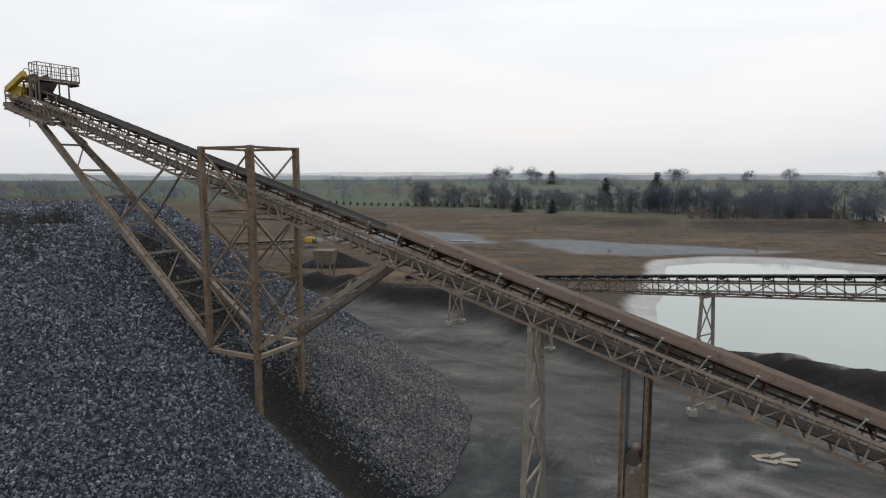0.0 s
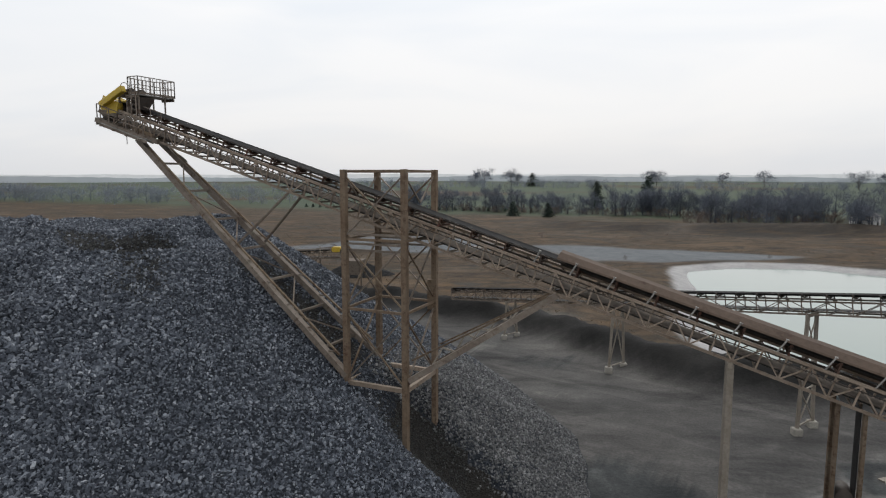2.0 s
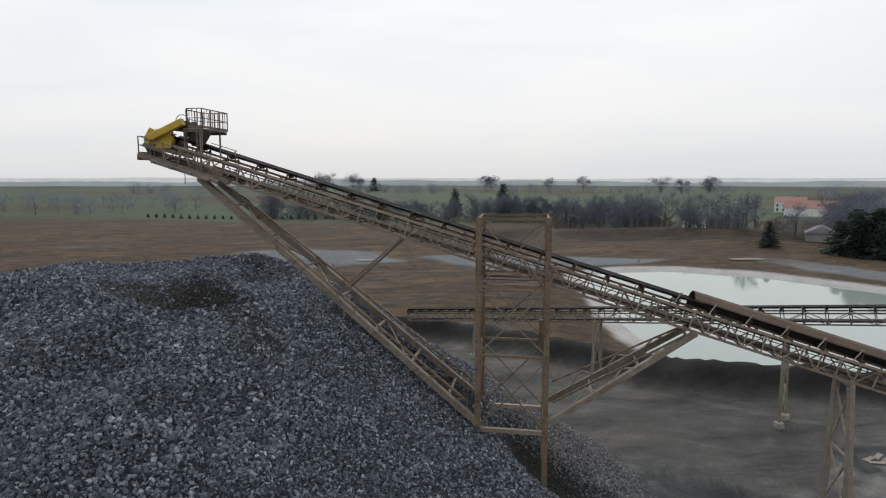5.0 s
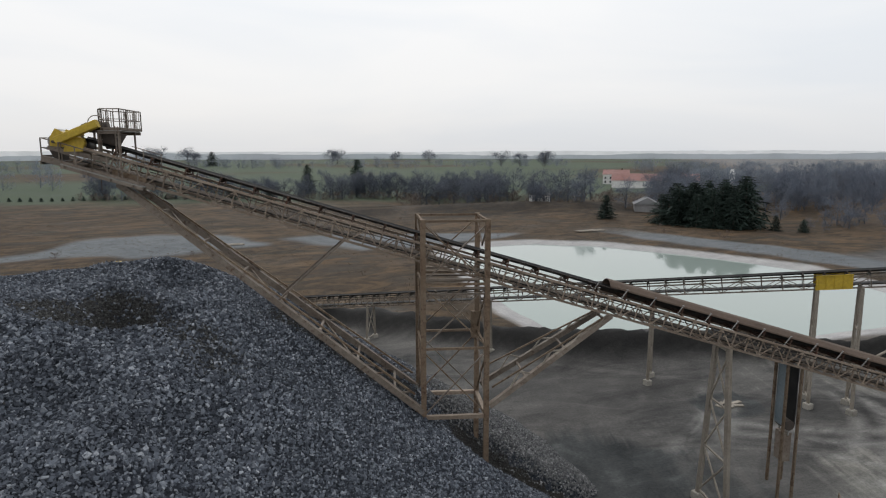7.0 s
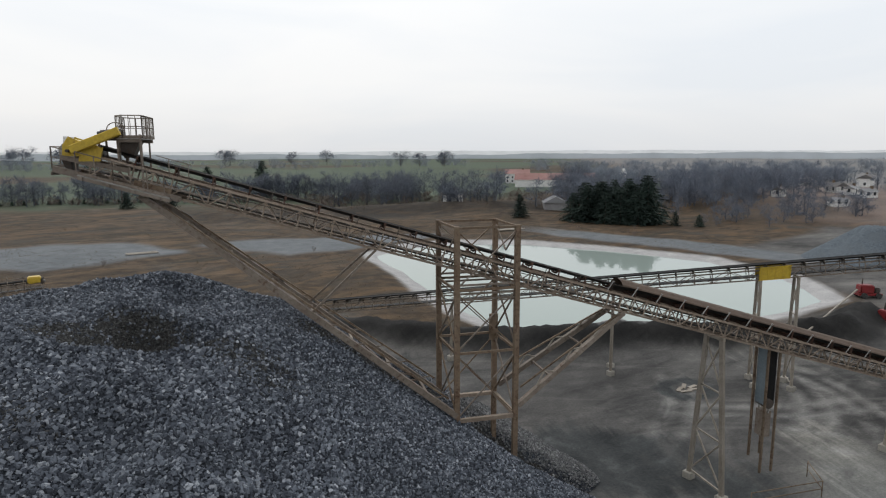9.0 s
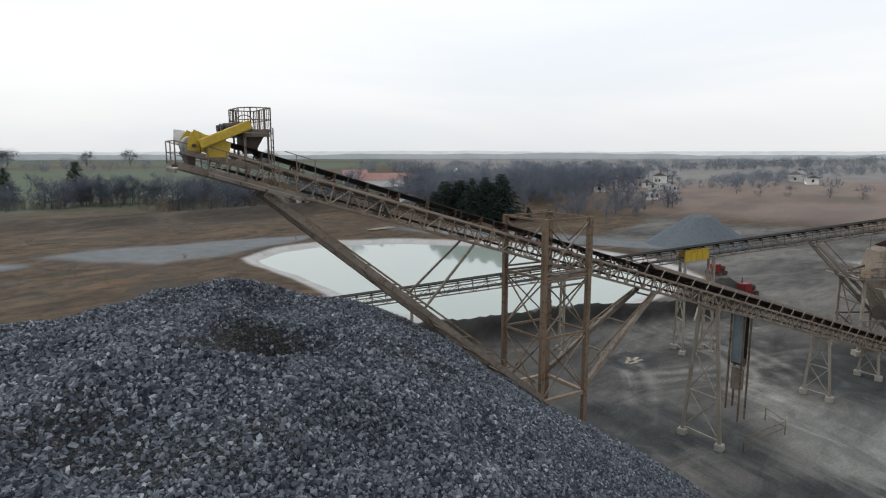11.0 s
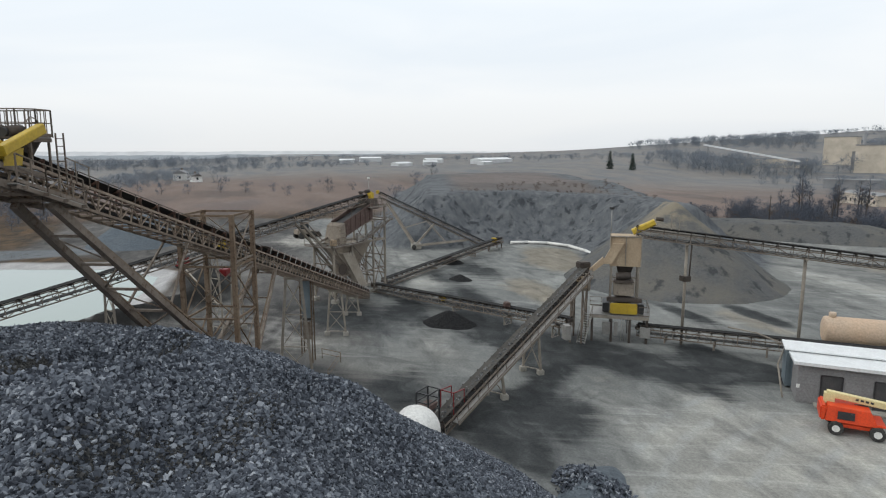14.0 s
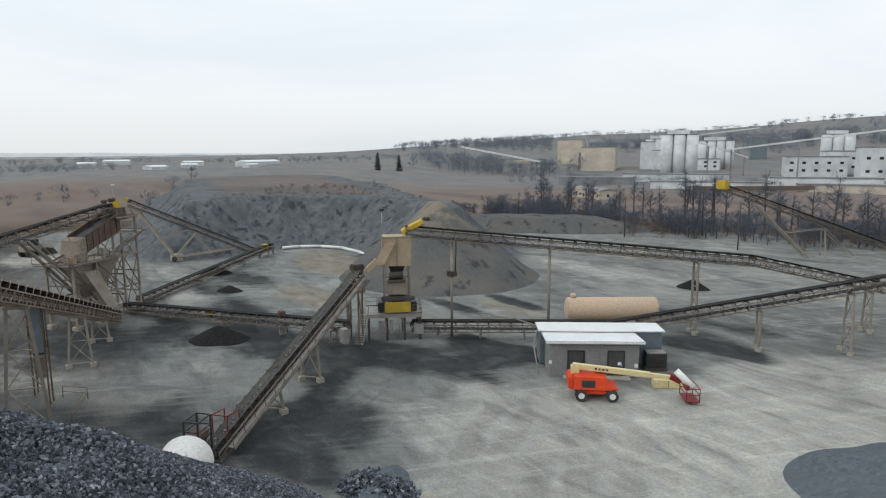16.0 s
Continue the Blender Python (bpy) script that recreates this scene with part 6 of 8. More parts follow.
conveyor("transfer_conveyor", "lattice conveyor rising from the screen to the far stacker", (44.0, 18.2, 0.1), (74.8, -12.6, 1.5), 1.2, 0.85, 1.5, M_STEEL, 0.9)
for k in (0.35, 0.7):
    bent((44.0 + 30.8 * k, 18.2 - 30.8 * k, 0), (1, -1), 0.1 + 1.4 * k, 1.2, 1.3, "short steel trestle under the transfer conveyor", M_STEEL, 1, 0.16, pads=False)
tr = thing("transfer_platform", (74.5, -12.3, 0), "railed transfer platform with yellow drive guard", "transfer station")
block("drive_guard", (73.2, -11.4, 1.8), (74.3, -10.4, 2.8), M_YELLOW, tr, "yellow drive guard", 0.08)
walkway(tr, (73.0, -9.0, 1.4), (77.0, -13.5, 1.4), 1.6)
railing(tr, [(72.4, -9.6, 1.45), (76.2, -14.0, 1.45), (77.6, -12.9, 1.45)], 1.1, 1.2)
for x, y in ((72.8, -9.3), (76.4, -13.6), (74.5, -10.2), (77.4, -12.9)):
    bar("column", (x, y, 0), (x, y, 1.5), 0.18, 0.18, M_STEEL, tr)

conveyor("stacker", "radial stacking conveyor rising to a yellow head", (76.3, -9.2, 0.5), (85.1, 12.4, 11.2), 1.2, 0.9, 1.5, M_STEEL, 0.9, "stackers")
under = thing("stacker_undercarriage", (80.2, 5.2, 0), "pale A-frame undercarriage below the radial stacker", "undercarriage", "stackers")
for y in (-0.8, 0.8):
    o = Vector((0.92 * y, -0.38 * y, 0))
    bar("leg", Vector((80.2, 5.2, 0.8)) + o, Vector((84.4, 10.6, 10.1)) + o * 0.7, 0.32, 0.32, M_PALESTEEL, under)
    bar("rear_leg", Vector((80.2, 5.2, 0.8)) + o, Vector((80.4, 0.9, 5.4)) + o * 0.7, 0.32, 0.32, M_PALESTEEL, under)
    bar("drag_beam", Vector((80.2, 5.2, 0.8)) + o, Vector((77.6, -6.0, 2.0)) + o * 0.7, 0.32, 0.32, M_PALESTEEL, under)
    bar("tie", Vector((81.9, 7.4, 4.6)) + o, Vector((80.9, 2.3, 6.1)) + o * 0.7, 0.12, 0.12, M_PALESTEEL, under)
    bar("tie", Vector((80.9, 2.3, 6.1)) + o * 0.7, Vector((79.0, -1.5, 1.4)) + o * 0.7, 0.12, 0.12, M_PALESTEEL, under)
    pipe("wheel", Vector((80.2, 5.2, 0.65)) + o * 1.6, Vector((80.2, 5.2, 0.65)) + o * 2.0, 0.5, M_RUBBER, under, "dark tyre", None, 16)
block("axle_weight", (79.2, 4.0, 0.1), (81.2, 6.0, 1.4), M_CONCRETE, under, "pale concrete counterweight", 0.05)
sg = thing("head_guard", (85.2, 12.7, 12.0), "yellow guard at the stacker head", "guard")
block("guard", (84.8, 12.2, 12.0), (85.5, 12.9, 12.8), M_YELLOW, sg, "", 0.08)

conveyor("plant_conveyor", "inclined conveyor carrying broken stone up to the crusher", (-8.5, 23.0, 0.1), (10.7, 0.97, 7.15), 1.35, 0.8, 1.2, M_STEEL, 1.0, load=True, rubber=M_DUSTBELT)
for k in (0.3, 0.55):
    bent((-8.5 + 19.2 * k, 23.0 - 22.0 * k, 0), (19.2, -22), 0.05 + 7.05 * k, 1.3, 1.9, "pale steel trestle under the plant conveyor", M_PALESTEEL, 1, 0.2)
PM, PL = frame_of((-8.5, 23.0, 0.1), (10.7, 0.97, 7.15))
wk = thing("conveyor_walkway", (0, 0, 0), "narrow railed walkway along the plant conveyor", "walkway", "", PM)
walkway(wk, (1.0, -1.0, 0.55), (PL - 0.5, -1.0, 0.55), 0.55)
railing(wk, [(1.0, -1.25, 0.6), (PL - 0.5, -1.25, 0.6)], 0.95, 1.6)
for k in range(12):
    bar("hand_bracket", (1.5 + 2.2 * k, -0.7, 0.1), (1.5 + 2.2 * k, -1.25, 0.5), 0.06, 0.06, M_STEEL, wk)
ph = thing("conveyor_head_frame", (10.6, 1.1, 0), "dark steel head frame with tan guards on the plant conveyor", "head frame")
for x, y in ((9.0, 2.0), (9.9, 2.9), (11.0, 0.4), (12.0, 1.4)):
    bar("column", (x, y, 0), (x, y, 7.2), 0.15, 0.15, M_STEEL, ph)
for a, b in (((9.0, 2.0), (11.0, 0.4)), ((9.9, 2.9), (12.0, 1.4))):
    bar("brace", (*a, 0.5), (*b, 6.6), 0.1, 0.1, M_STEEL, ph)
    bar("brace", (*b, 0.5), (*a, 6.6), 0.1, 0.1, M_STEEL, ph)
block("drive_guard", (9.4, 1.2, 6.2), (10.6, 2.6, 7.4), M_TAN, ph, "tan drive guard", 0.08)
block("motor", (10.6, 0.2, 8.1), (11.9, 1.5, 8.9), M_DARKSTEEL, ph, "dark drive motor", 0.12)
block("transfer_chute", (11.2, -0.2, 5.4), (12.1, 0.6, 7.4), M_PALESTEEL, ph, "dusty transfer chute", 0.1)
block("switch_box", (7.6, 3.9, 1.0), (8.6, 4.6, 2.6), M_GALV, ph, "grey switch cabinet", 0.04)
hop = thing("feed_hopper", (-9.6, 24.2, 0), "black pipe-framed feed hopper over the conveyor tail", "hopper")
for x, y in ((-9.7, 24.1), (-8.9, 24.8), (-8.7, 23.0), (-7.9, 23.7)):
    bar("post", (x, y, 0), (x, y, 3.7), 0.12, 0.12, M_BLACK, hop)
for z in (2.3, 3.0, 3.7):
    for a, b in (((-9.7, 24.1), (-8.9, 24.8)), ((-8.9, 24.8), (-7.9, 23.7)), ((-7.9, 23.7), (-8.7, 23.0)), ((-8.7, 23.0), (-9.7, 24.1))):
        bar("rail", (*a, z), (*b, z), 0.08, 0.08, M_BLACK, hop)
body("hopper_box", [(-9.2, 24.0, 1.3), (-8.8, 24.3, 1.3), (-8.4, 23.8, 1.3), (-8.8, 23.5, 1.3)], [(-9.6, 24.1, 2.7), (-8.9, 24.7, 2.7), (-8.0, 23.7, 2.7), (-8.7, 23.1, 2.7)], M_MAROON, hop, "maroon tapered hopper")
gate = thing("red_gate_frame", (-7.3, 22.0, 1.4), "bright red pipe gate frame over the conveyor belt", "frame")
for y in (-0.6, 0.6):
    o = Vector((0.75 * y, 0.66 * y, 0))
    bar("post", Vector((-7.3, 22.0, 1.1)) + o, Vector((-7.3, 22.0, 2.9)) + o, 0.07, 0.07, M_RED, gate)
    bar("rail", Vector((-7.3, 22.0, 2.85)) + o, Vector((-6.3, 20.85, 2.7)) + o, 0.07, 0.07, M_RED, gate)
    bar("post", Vector((-6.3, 20.85, 1.6)) + o, Vector((-6.3, 20.85, 2.7)) + o, 0.07, 0.07, M_RED, gate)
bar("rail", (-7.75, 21.6, 2.85), (-6.85, 22.4, 2.85), 0.07, 0.07, M_RED, gate)


def tank_shell(bm, a, b, r, bulge, sides=36):
    """A closed cylinder with dished ends."""
    x = (b - a).normalized()
    y = Vector((0, 0, 1)).cross(x).normalized()
    z = x.cross(y)
    prof = [(a - x * bulge * math.sin(t), r * math.cos(t)) for t in (1.4, 1.1, 0.8, 0.5, 0.25)] + [(a, r), (b, r)] + [(b + x * bulge * math.sin(t), r * math.cos(t)) for t in (0.25, 0.5, 0.8, 1.1, 1.4)]
    rows = [[bm.verts.new(c + (y * math.cos(2 * math.pi * i / sides) + z * math.sin(2 * math.pi * i / sides)) * q) for i in range(sides)] for c, q in prof]
    for r0, r1 in zip(rows, rows[1:]):
        for i in range(sides):
            bm.faces.new((r0[i], r0[(i + 1) % sides], r1[(i + 1) % sides], r1[i])).smooth = True
    bm.faces.new(rows[0])
    bm.faces.new(rows[-1])
    bmesh.ops.recalc_face_normals(bm, faces=bm.faces[:])


tank = thing("white_tank", (-11.2, 25.6, 0), "large white cylindrical tank lying beside the pile", "tank")
bm = bmesh.new()
tank_shell(bm, Vector((-2.6, 1.5, 1.55)), Vector((1.1, -0.65, 1.55)), 1.7, 0.5)
part("shell", bm, M_WHITE, tank)
for k in (0.2, 0.8):
    c = Vector((-13.6, 27.0, 0)).lerp(Vector((-9.9, 24.85, 0)), k)
    block("saddle", (c.x - 0.3, c.y - 0.9, 0), (c.x + 0.3, c.y + 0.9, 0.5), M_CONCRETE, tank, "concrete saddle")

# ---------------------------------------------------------------- crusher station; x to the yard's right, y away
RX, RY = Vector((-0.482, -0.876, 0)), Vector((0.876, -0.482, 0))
KM = Matrix(((RX.x, RY.x, 0, 9.5), (RX.y, RY.y, 0, -1.5), (0, 0, 1, 0), (0, 0, 0, 1)))
st = thing("crusher_station", (0, 0, 0), "crusher station with tan surge bin above a railed machine deck", "crusher plant", "", KM)
for x in (0.2, 3.1):
    for y in (0.2, 2.8):
        bar("bin_leg", (x, y, 3.2), (x, y, 8.7), 0.2, 0.2, M_PALESTEEL, st)
for y in (0.2, 2.8):
    bar("bin_brace", (0.2, y, 6.8), (3.1, y, 6.8), 0.12, 0.14, M_PALESTEEL, st)
body("bin", [(0.0, 0.0, 8.6), (3.3, 0.0, 8.6), (3.3, 3.0, 8.6), (0.0, 3.0, 8.6)], [(0.0, 0.0, 11.9), (3.3, 0.0, 11.9), (3.3, 3.0, 11.9), (0.0, 3.0, 11.9)], M_TAN, st, "tan plate surge bin")
body("bin_cone", [(1.1, 1.0, 7.2), (2.2, 1.0, 7.2), (2.2, 2.0, 7.2), (1.1, 2.0, 7.2)], [(0.7, 0.6, 8.6), (2.6, 0.6, 8.6), (2.6, 2.4, 8.6), (0.7, 2.4, 8.6)], M_DARKSTEEL, st, "dark tapered bin outlet")
for x in (0.0, 1.65, 3.3):
    bar("bin_rib", (x, -0.06, 8.6), (x, -0.06, 11.9), 0.1, 0.1, M_PALESTEEL, st)
bar("bin_rim", (-0.1, -0.05, 11.95), (3.4, -0.05, 11.95), 0.14, 0.12, M_PALESTEEL, st)
body("side_chute", [(-0.9, -0.5, 8.9), (0.2, -0.5, 8.9), (0.2, 0.1, 8.9), (-0.9, 0.1, 8.9)], [(0.3, -0.4, 11.2), (1.4, -0.4, 11.2), (1.4, 0.05, 11.2), (0.3, 0.05, 11.2)], M_TAN, st, "tan sloping side chute")
body("dust_spout", [(-2.2, -0.4, 8.2), (-1.7, -0.4, 8.0), (-1.7, 0.2, 8.0), (-2.2, 0.2, 8.2)], [(-0.8, -0.4, 9.6), (-0.5, -0.4, 9.0), (-0.5, 0.2, 9.0), (-0.8, 0.2, 9.6)], M_TAN, st, "tan spout")
pipe("crusher_bowl", (1.6, 1.5, 4.2), (1.6, 1.5, 5.3), 0.95, M_DARKSTEEL, st, "dark cone crusher body", 0.9, 20)
block("crusher_top", (0.5, -0.3, 5.3), (2.7, 2.2, 6.8), M_DUSTPLATE, st, "pale crusher feed box", 0.08)
pipe("motor", (0.7, -0.2, 7.5), (2.3, -0.2, 7.6), 0.42, M_DARKSTEEL, st, "dark crusher motor", None, 14)
block("motor_bed", (0.5, -0.7, 6.9), (2.6, 0.4, 7.1), M_DARKSTEEL, st)
bar("deck_beam", (-2.0, -0.6, 2.9), (4.4, -0.6, 2.9), 0.2, 0.36, M_PALESTEEL, st)
bar("deck_beam", (-2.0, 3.4, 2.9), (4.4, 3.4, 2.9), 0.2, 0.36, M_PALESTEEL, st)
bar("deck", (-2.0, 1.4, 3.12), (4.4, 1.4, 3.12), 4.2, 0.08, M_GALV, st, "steel grating deck")
for x in (-1.7, 0.4, 2.4, 4.2):
    for y in (-0.5, 3.3):
        bar("column", (x, y, 0), (x, y, 2.9), 0.26, 0.26, M_DARKSTEEL, st)
railing(st, [(-2.0, 3.4, 3.15), (4.4, 3.4, 3.15), (4.4, -0.7, 3.15), (3.3, -0.7, 3.15)], 1.05, 1.2)
block("yellow_panel", (0.2, -0.85, 3.35), (3.1, -0.6, 4.55), M_YELLOW, st, "yellow drive guard panel", 0.05)
for k in range(4):
    bar("panel_rib", (0.25 + 0.93 * k, -0.9, 3.4), (0.25 + 0.93 * k, -0.9, 4.5), 0.07, 0.06, M_YELLOW, st)
block("machine_frame", (-0.6, 0.2, 3.2), (3.9, 2.8, 4.3), M_BLACK, st, "black machine frame", 0.08)
block("machine_frame", (-0.2, -0.4, 4.6), (3.6, 0.4, 5.1), M_DARKSTEEL, st, "", 0.08)
for x0, x1, z0, z1 in ((-0.6, 0.3, 0.9, 2.3), (0.7, 1.1, 0.8, 2.4), (3.5, 4.6, 0.7, 1.9)):
    block("control_box", (x0, -0.75, z0), (x1, -0.4, z1), M_GALV, st, "grey control box", 0.03)
for x in (1.5, 1.8, 2.2):
    pipe("conduit", (x, -0.6, 0.2), (x, -0.6, 2.8), 0.05, M_GALV, st, sides=6)
SM2 = Matrix.Translation((9.1, 2.0, 0)) @ Matrix.Rotation(math.atan2(-2.0, 1.5), 4, "Z")
stair = thing("steel_stair", (0, 0, 0), "steep steel stair up to the crusher deck", "stair", "", SM2)
for y in (-0.45, 0.45):
    bar("stringer", (0, y, 0.05), (1.9, y, 3.15), 0.06, 0.24, M_GALV, stair)
    pipe("handrail", (-0.05, y, 1.0), (1.9, y, 4.1), 0.03, M_STEEL, stair, sides=6)
    for k in (0.02, 0.5, 0.98):
        pipe("rail_post", (1.9 * k, y, 3.1 * k), (1.9 * k, y, 3.1 * k + 1.0), 0.025, M_STEEL, stair, sides=6)
for k in range(13):
    bar("tread", (0.08 + 0.146 * k, -0.45, 0.2 + 0.238 * k), (0.08 + 0.146 * k, 0.45, 0.2 + 0.238 * k), 0.26, 0.05, M_GALV, stair)
mast = thing("lamp_mast", KM @ Vector((0.0, 0.4, 11.9)), "slim lamp mast on the surge bin", "lamp mast")
pipe("pole", KM @ Vector((0.0, 0.4, 11.9)), KM @ Vector((0.0, 0.4, 15.0)), 0.045, M_GALV, mast, sides=6)
block("lamp_head", KM @ Vector((0.0, 0.4, 14.9)) - Vector((0.2, 0.2, 0)), KM @ Vector((0.0, 0.4, 15.2)) + Vector((0.2, 0.2, 0)), M_BLACK, mast)

# long conveyor that discharges into the surge bin
LD = Vector((-0.569, -0.822, 0))


def long_c(s, z):
    return Vector((9.5, -3.5, 0)) + LD * s + Vector((0, 0, z))


conveyor("long_conveyor", "long tan lattice conveyor discharging into the surge bin", long_c(41.5, 8.15), long_c(1.0, 11.85), 1.25, 0.85, 1.4, M_STEEL, 0.9, rollers=True)
conveyor("long_conveyor", "lower end of the long tan lattice conveyor", long_c(66.0, 2.9), long_c(41.5, 8.15), 1.25, 0.85, 1.4, M_STEEL, 0.9)
lh = thing("head_guard", long_c(1.5, 12), "yellow head guard of the long conveyor", "guard")
c0 = long_c(0.6, 12.4)
bar("guard", c0, long_c(2.9, 13.6), 1.1, 0.7, M_YELLOW, lh, "", inset=0.2)
pipe("motor", long_c(3.0, 13.9) + Vector((0.5, -0.3, 0)), long_c(3.8, 13.8) + Vector((0.5, -0.3, 0)), 0.22, M_DARKSTEEL, lh, sides=12)
bar("rail_post", long_c(4.6, 12.6), long_c(4.6, 14.4), 0.06, 0.06, M_PALESTEEL, lh)
bar("rail_post", long_c(5.4, 12.6), long_c(5.4, 14.3), 0.06, 0.06, M_PALESTEEL, lh)
bar("rail", long_c(4.6, 14.3), long_c(5.4, 14.25), 0.05, 0.05, M_PALESTEEL, lh)
for s, r in ((6.3, 0.16), (17.7, 0.17)):
    post = thing("pipe_column", long_c(s, 0), "pale pipe column under the long conveyor", "column", "conveyor supports")
    top = 11.95 - 0.0914 * (s - 1.0)
    pipe("column", long_c(s, 0), long_c(s, top), r, M_PALESTEEL, post, sides=14)
    bar("cap", long_c(s, top - 0.1) - Vector((0.7, -0.48, 0)), long_c(s, top - 0.1) + Vector((0.7, -0.48, 0)), 0.2, 0.2, M_PALESTEEL, post)
    if s < 10:
        pipe("drop_pipe", long_c(s + 0.4, 7.7), long_c(s + 0.5, top), 0.08, M_DARKSTEEL, post, sides=8)
        block("valve_box", long_c(s, 7.2) - Vector((0.45, 0.45, 0)), long_c(s, 7.8) + Vector((0.45, 0.45, 0)), M_DARKSTEEL, post, "", 0.05)
bent(long_c(35.0, 0), LD, 8.6, 1.2, 1.5, "pale steel trestle under the long conveyor", M_PALESTEEL, 3, 0.2)
bent(long_c(56.0, 0), LD, 4.9, 1.2, 1.5, "pale steel trestle at the low end of the long conveyor", M_PALESTEEL, 2, 0.2)

# low conveyor that runs out of the station and climbs away
WD = Vector((-0.693, -0.721, 0))


def low_c(s, z):
    return Vector((9.0, -4.0, 0)) + WD * s + Vector((0, 0, z))


conveyor("product_conveyor", "low lattice conveyor running out of the crusher station", low_c(1.0, 0.75), low_c(24.0, 1.45), 1.3, 0.85, 1.3, M_STEEL, 0.95)
conveyor("product_conveyor", "climbing lattice conveyor beyond the yard shed", low_c(24.0, 1.45), low_c(66.0, 10.4), 1.3, 0.85, 1.3, M_STEEL, 0.95)
for s in (4, 9, 14, 19):
    bent(low_c(s, 0), WD, 0.7 + 0.03 * s, 1.2, 1.4, "stub trestle under the product conveyor", M_STEEL, 1, 0.14, pads=False)
bent(low_c(39.2, 0), WD, 4.5, 1.2, 1.0, "single pale pipe support on a concrete block", M_PALESTEEL, 1, 0.18)
bent(low_c(48.2, 0), WD, 6.5, 1.3, 2.2, "braced pale trestle under the climbing conveyor", M_PALESTEEL, 2, 0.18)
cable = thing("overhead_cable", low_c(12.8, 2.4), "sagging pale service pipe from conveyor to shed", "pipe")
pts = [low_c(10.2, 2.9), low_c(13.0, 2.7) + Vector((-1.2, 1.2, 0.4)), low_c(15.6, 2.4) + Vector((-2.6, 2.6, 0.4)), Vector((-8.2, -8.2, 2.6)), Vector((-9.6, -7.6, 0.1))]
for a, b in zip(pts, pts[1:]):
    pipe("length", a, b, 0.08, M_PALESTEEL, cable, sides=8)

# far stacker at the south side
conveyor("stacker", "distant radial stacker with a yellow head against the woods", (-3.0, -112.4, 1.6), (16.9, -85.0, 13.7), 1.2, 0.9, 1.5, M_STEEL, 0.9, "stackers")
fu = thing("stacker_undercarriage", (6.4, -99.4, 0), "pale undercarriage of the distant stacker", "undercarriage", "stackers")
for y in (-0.9, 0.9):
    o = Vector((0.8 * y, -0.6 * y, 0))
    bar("leg", Vector((6.4, -99.4, 0.2)) + o, Vector((12.7, -90.7, 10.6)) + o * 0.7, 0.26, 0.26, M_PALESTEEL, fu)
    bar("rear_leg", Vector((4.4, -102.2, 0.2)) + o, Vector((4.6, -101.9, 6.1)) + o * 0.7, 0.22, 0.22, M_PALESTEEL, fu)
    bar("tie", Vector((9.3, -95.4, 5.2)) + o, Vector((4.6, -101.9, 6.0)) + o * 0.7, 0.14, 0.14, M_PALESTEEL, fu)
    bar("tie", Vector((4.6, -101.9, 6.0)) + o, Vector((0.9, -107.0, 0.4)) + o * 0.7, 0.14, 0.14, M_PALESTEEL, fu)
fg = thing("head_guard", (17.0, -85.0, 14.2), "yellow hood at the distant stacker head", "guard")
block("hood", (16.0, -86.0, 14.0), (18.0, -84.2, 15.8), M_YELLOW, fg, "", 0.15)

# stacker beyond the pile, seen end-on
conveyor("stacker", "dusty stacker conveyor with a yellow head beyond the pile", (-72.0, 112.0, 1.0), (-29.4, 100.8, 4.6), 1.2, 0.9, 1.5, M_STEEL, 0.9, "stackers")
ng = thing("head_guard", (-29.6, 100.8, 5.2), "yellow hood at the stacker head beyond the pile", "guard")
block("hood", (-31.0, 100.2, 5.5), (-29.6, 101.4, 6.3), M_YELLOW, ng, "", 0.12)
for x in (-33.0, -31.4):
    bar("guard_post", (x, 100.9, 4.6), (x, 100.9, 6.4), 0.1, 0.1, M_STEEL, ng)
bar("guard_rail", (-33.6, 100.9, 6.0), (-31.0, 100.9, 6.2), 0.1, 0.1, M_STEEL, ng)
nb = thing("hopper", (-27.6, 100.2, 0), "dusty brown steel receiving hopper below the stacker head", "hopper")
body("box", [(-28.8, 99.2, 2.2), (-26.4, 99.2, 2.2), (-26.4, 101.4, 2.2), (-28.8, 101.4, 2.2)], [(-29.2, 98.8, 4.4), (-26.0, 98.8, 4.4), (-26.0, 101.8, 4.4), (-29.2, 101.8, 4.4)], M_DUSTPAN, nb)
for x in (-28.6, -26.6):
    for y in (99.4, 101.2):
        bar("leg", (x, y, 0), (x, y, 2.3), 0.2, 0.2, M_STEEL, nb)
for k in (0.3, 0.6, 0.9):
    bent((-72.0 + 42.6 * k, 112.0 - 11.2 * k, 0), (42.6, -11.2), 1.0 + 3.6 * k, 1.2, 1.8, "steel trestle under the far stacker", M_STEEL, 1, 0.2, pads=False)


# ---------------------------------------------------------------- yard buildings and vehicles
# shed frame: x along its front, y away behind it
SX, SY = Vector((-0.62, -0.785, 0)), Vector((0.785, -0.62, 0))


def yard_frame(x, y, ax):
    ax = Vector((ax[0], ax[1], 0)).normalized()
    ay = Vector((-ax.y, ax.x, 0))
    return Matrix(((ax.x, ay.x, 0, x), (ax.y, ay.y, 0, y), (0, 0, 1, 0), (0, 0, 0, 1)))


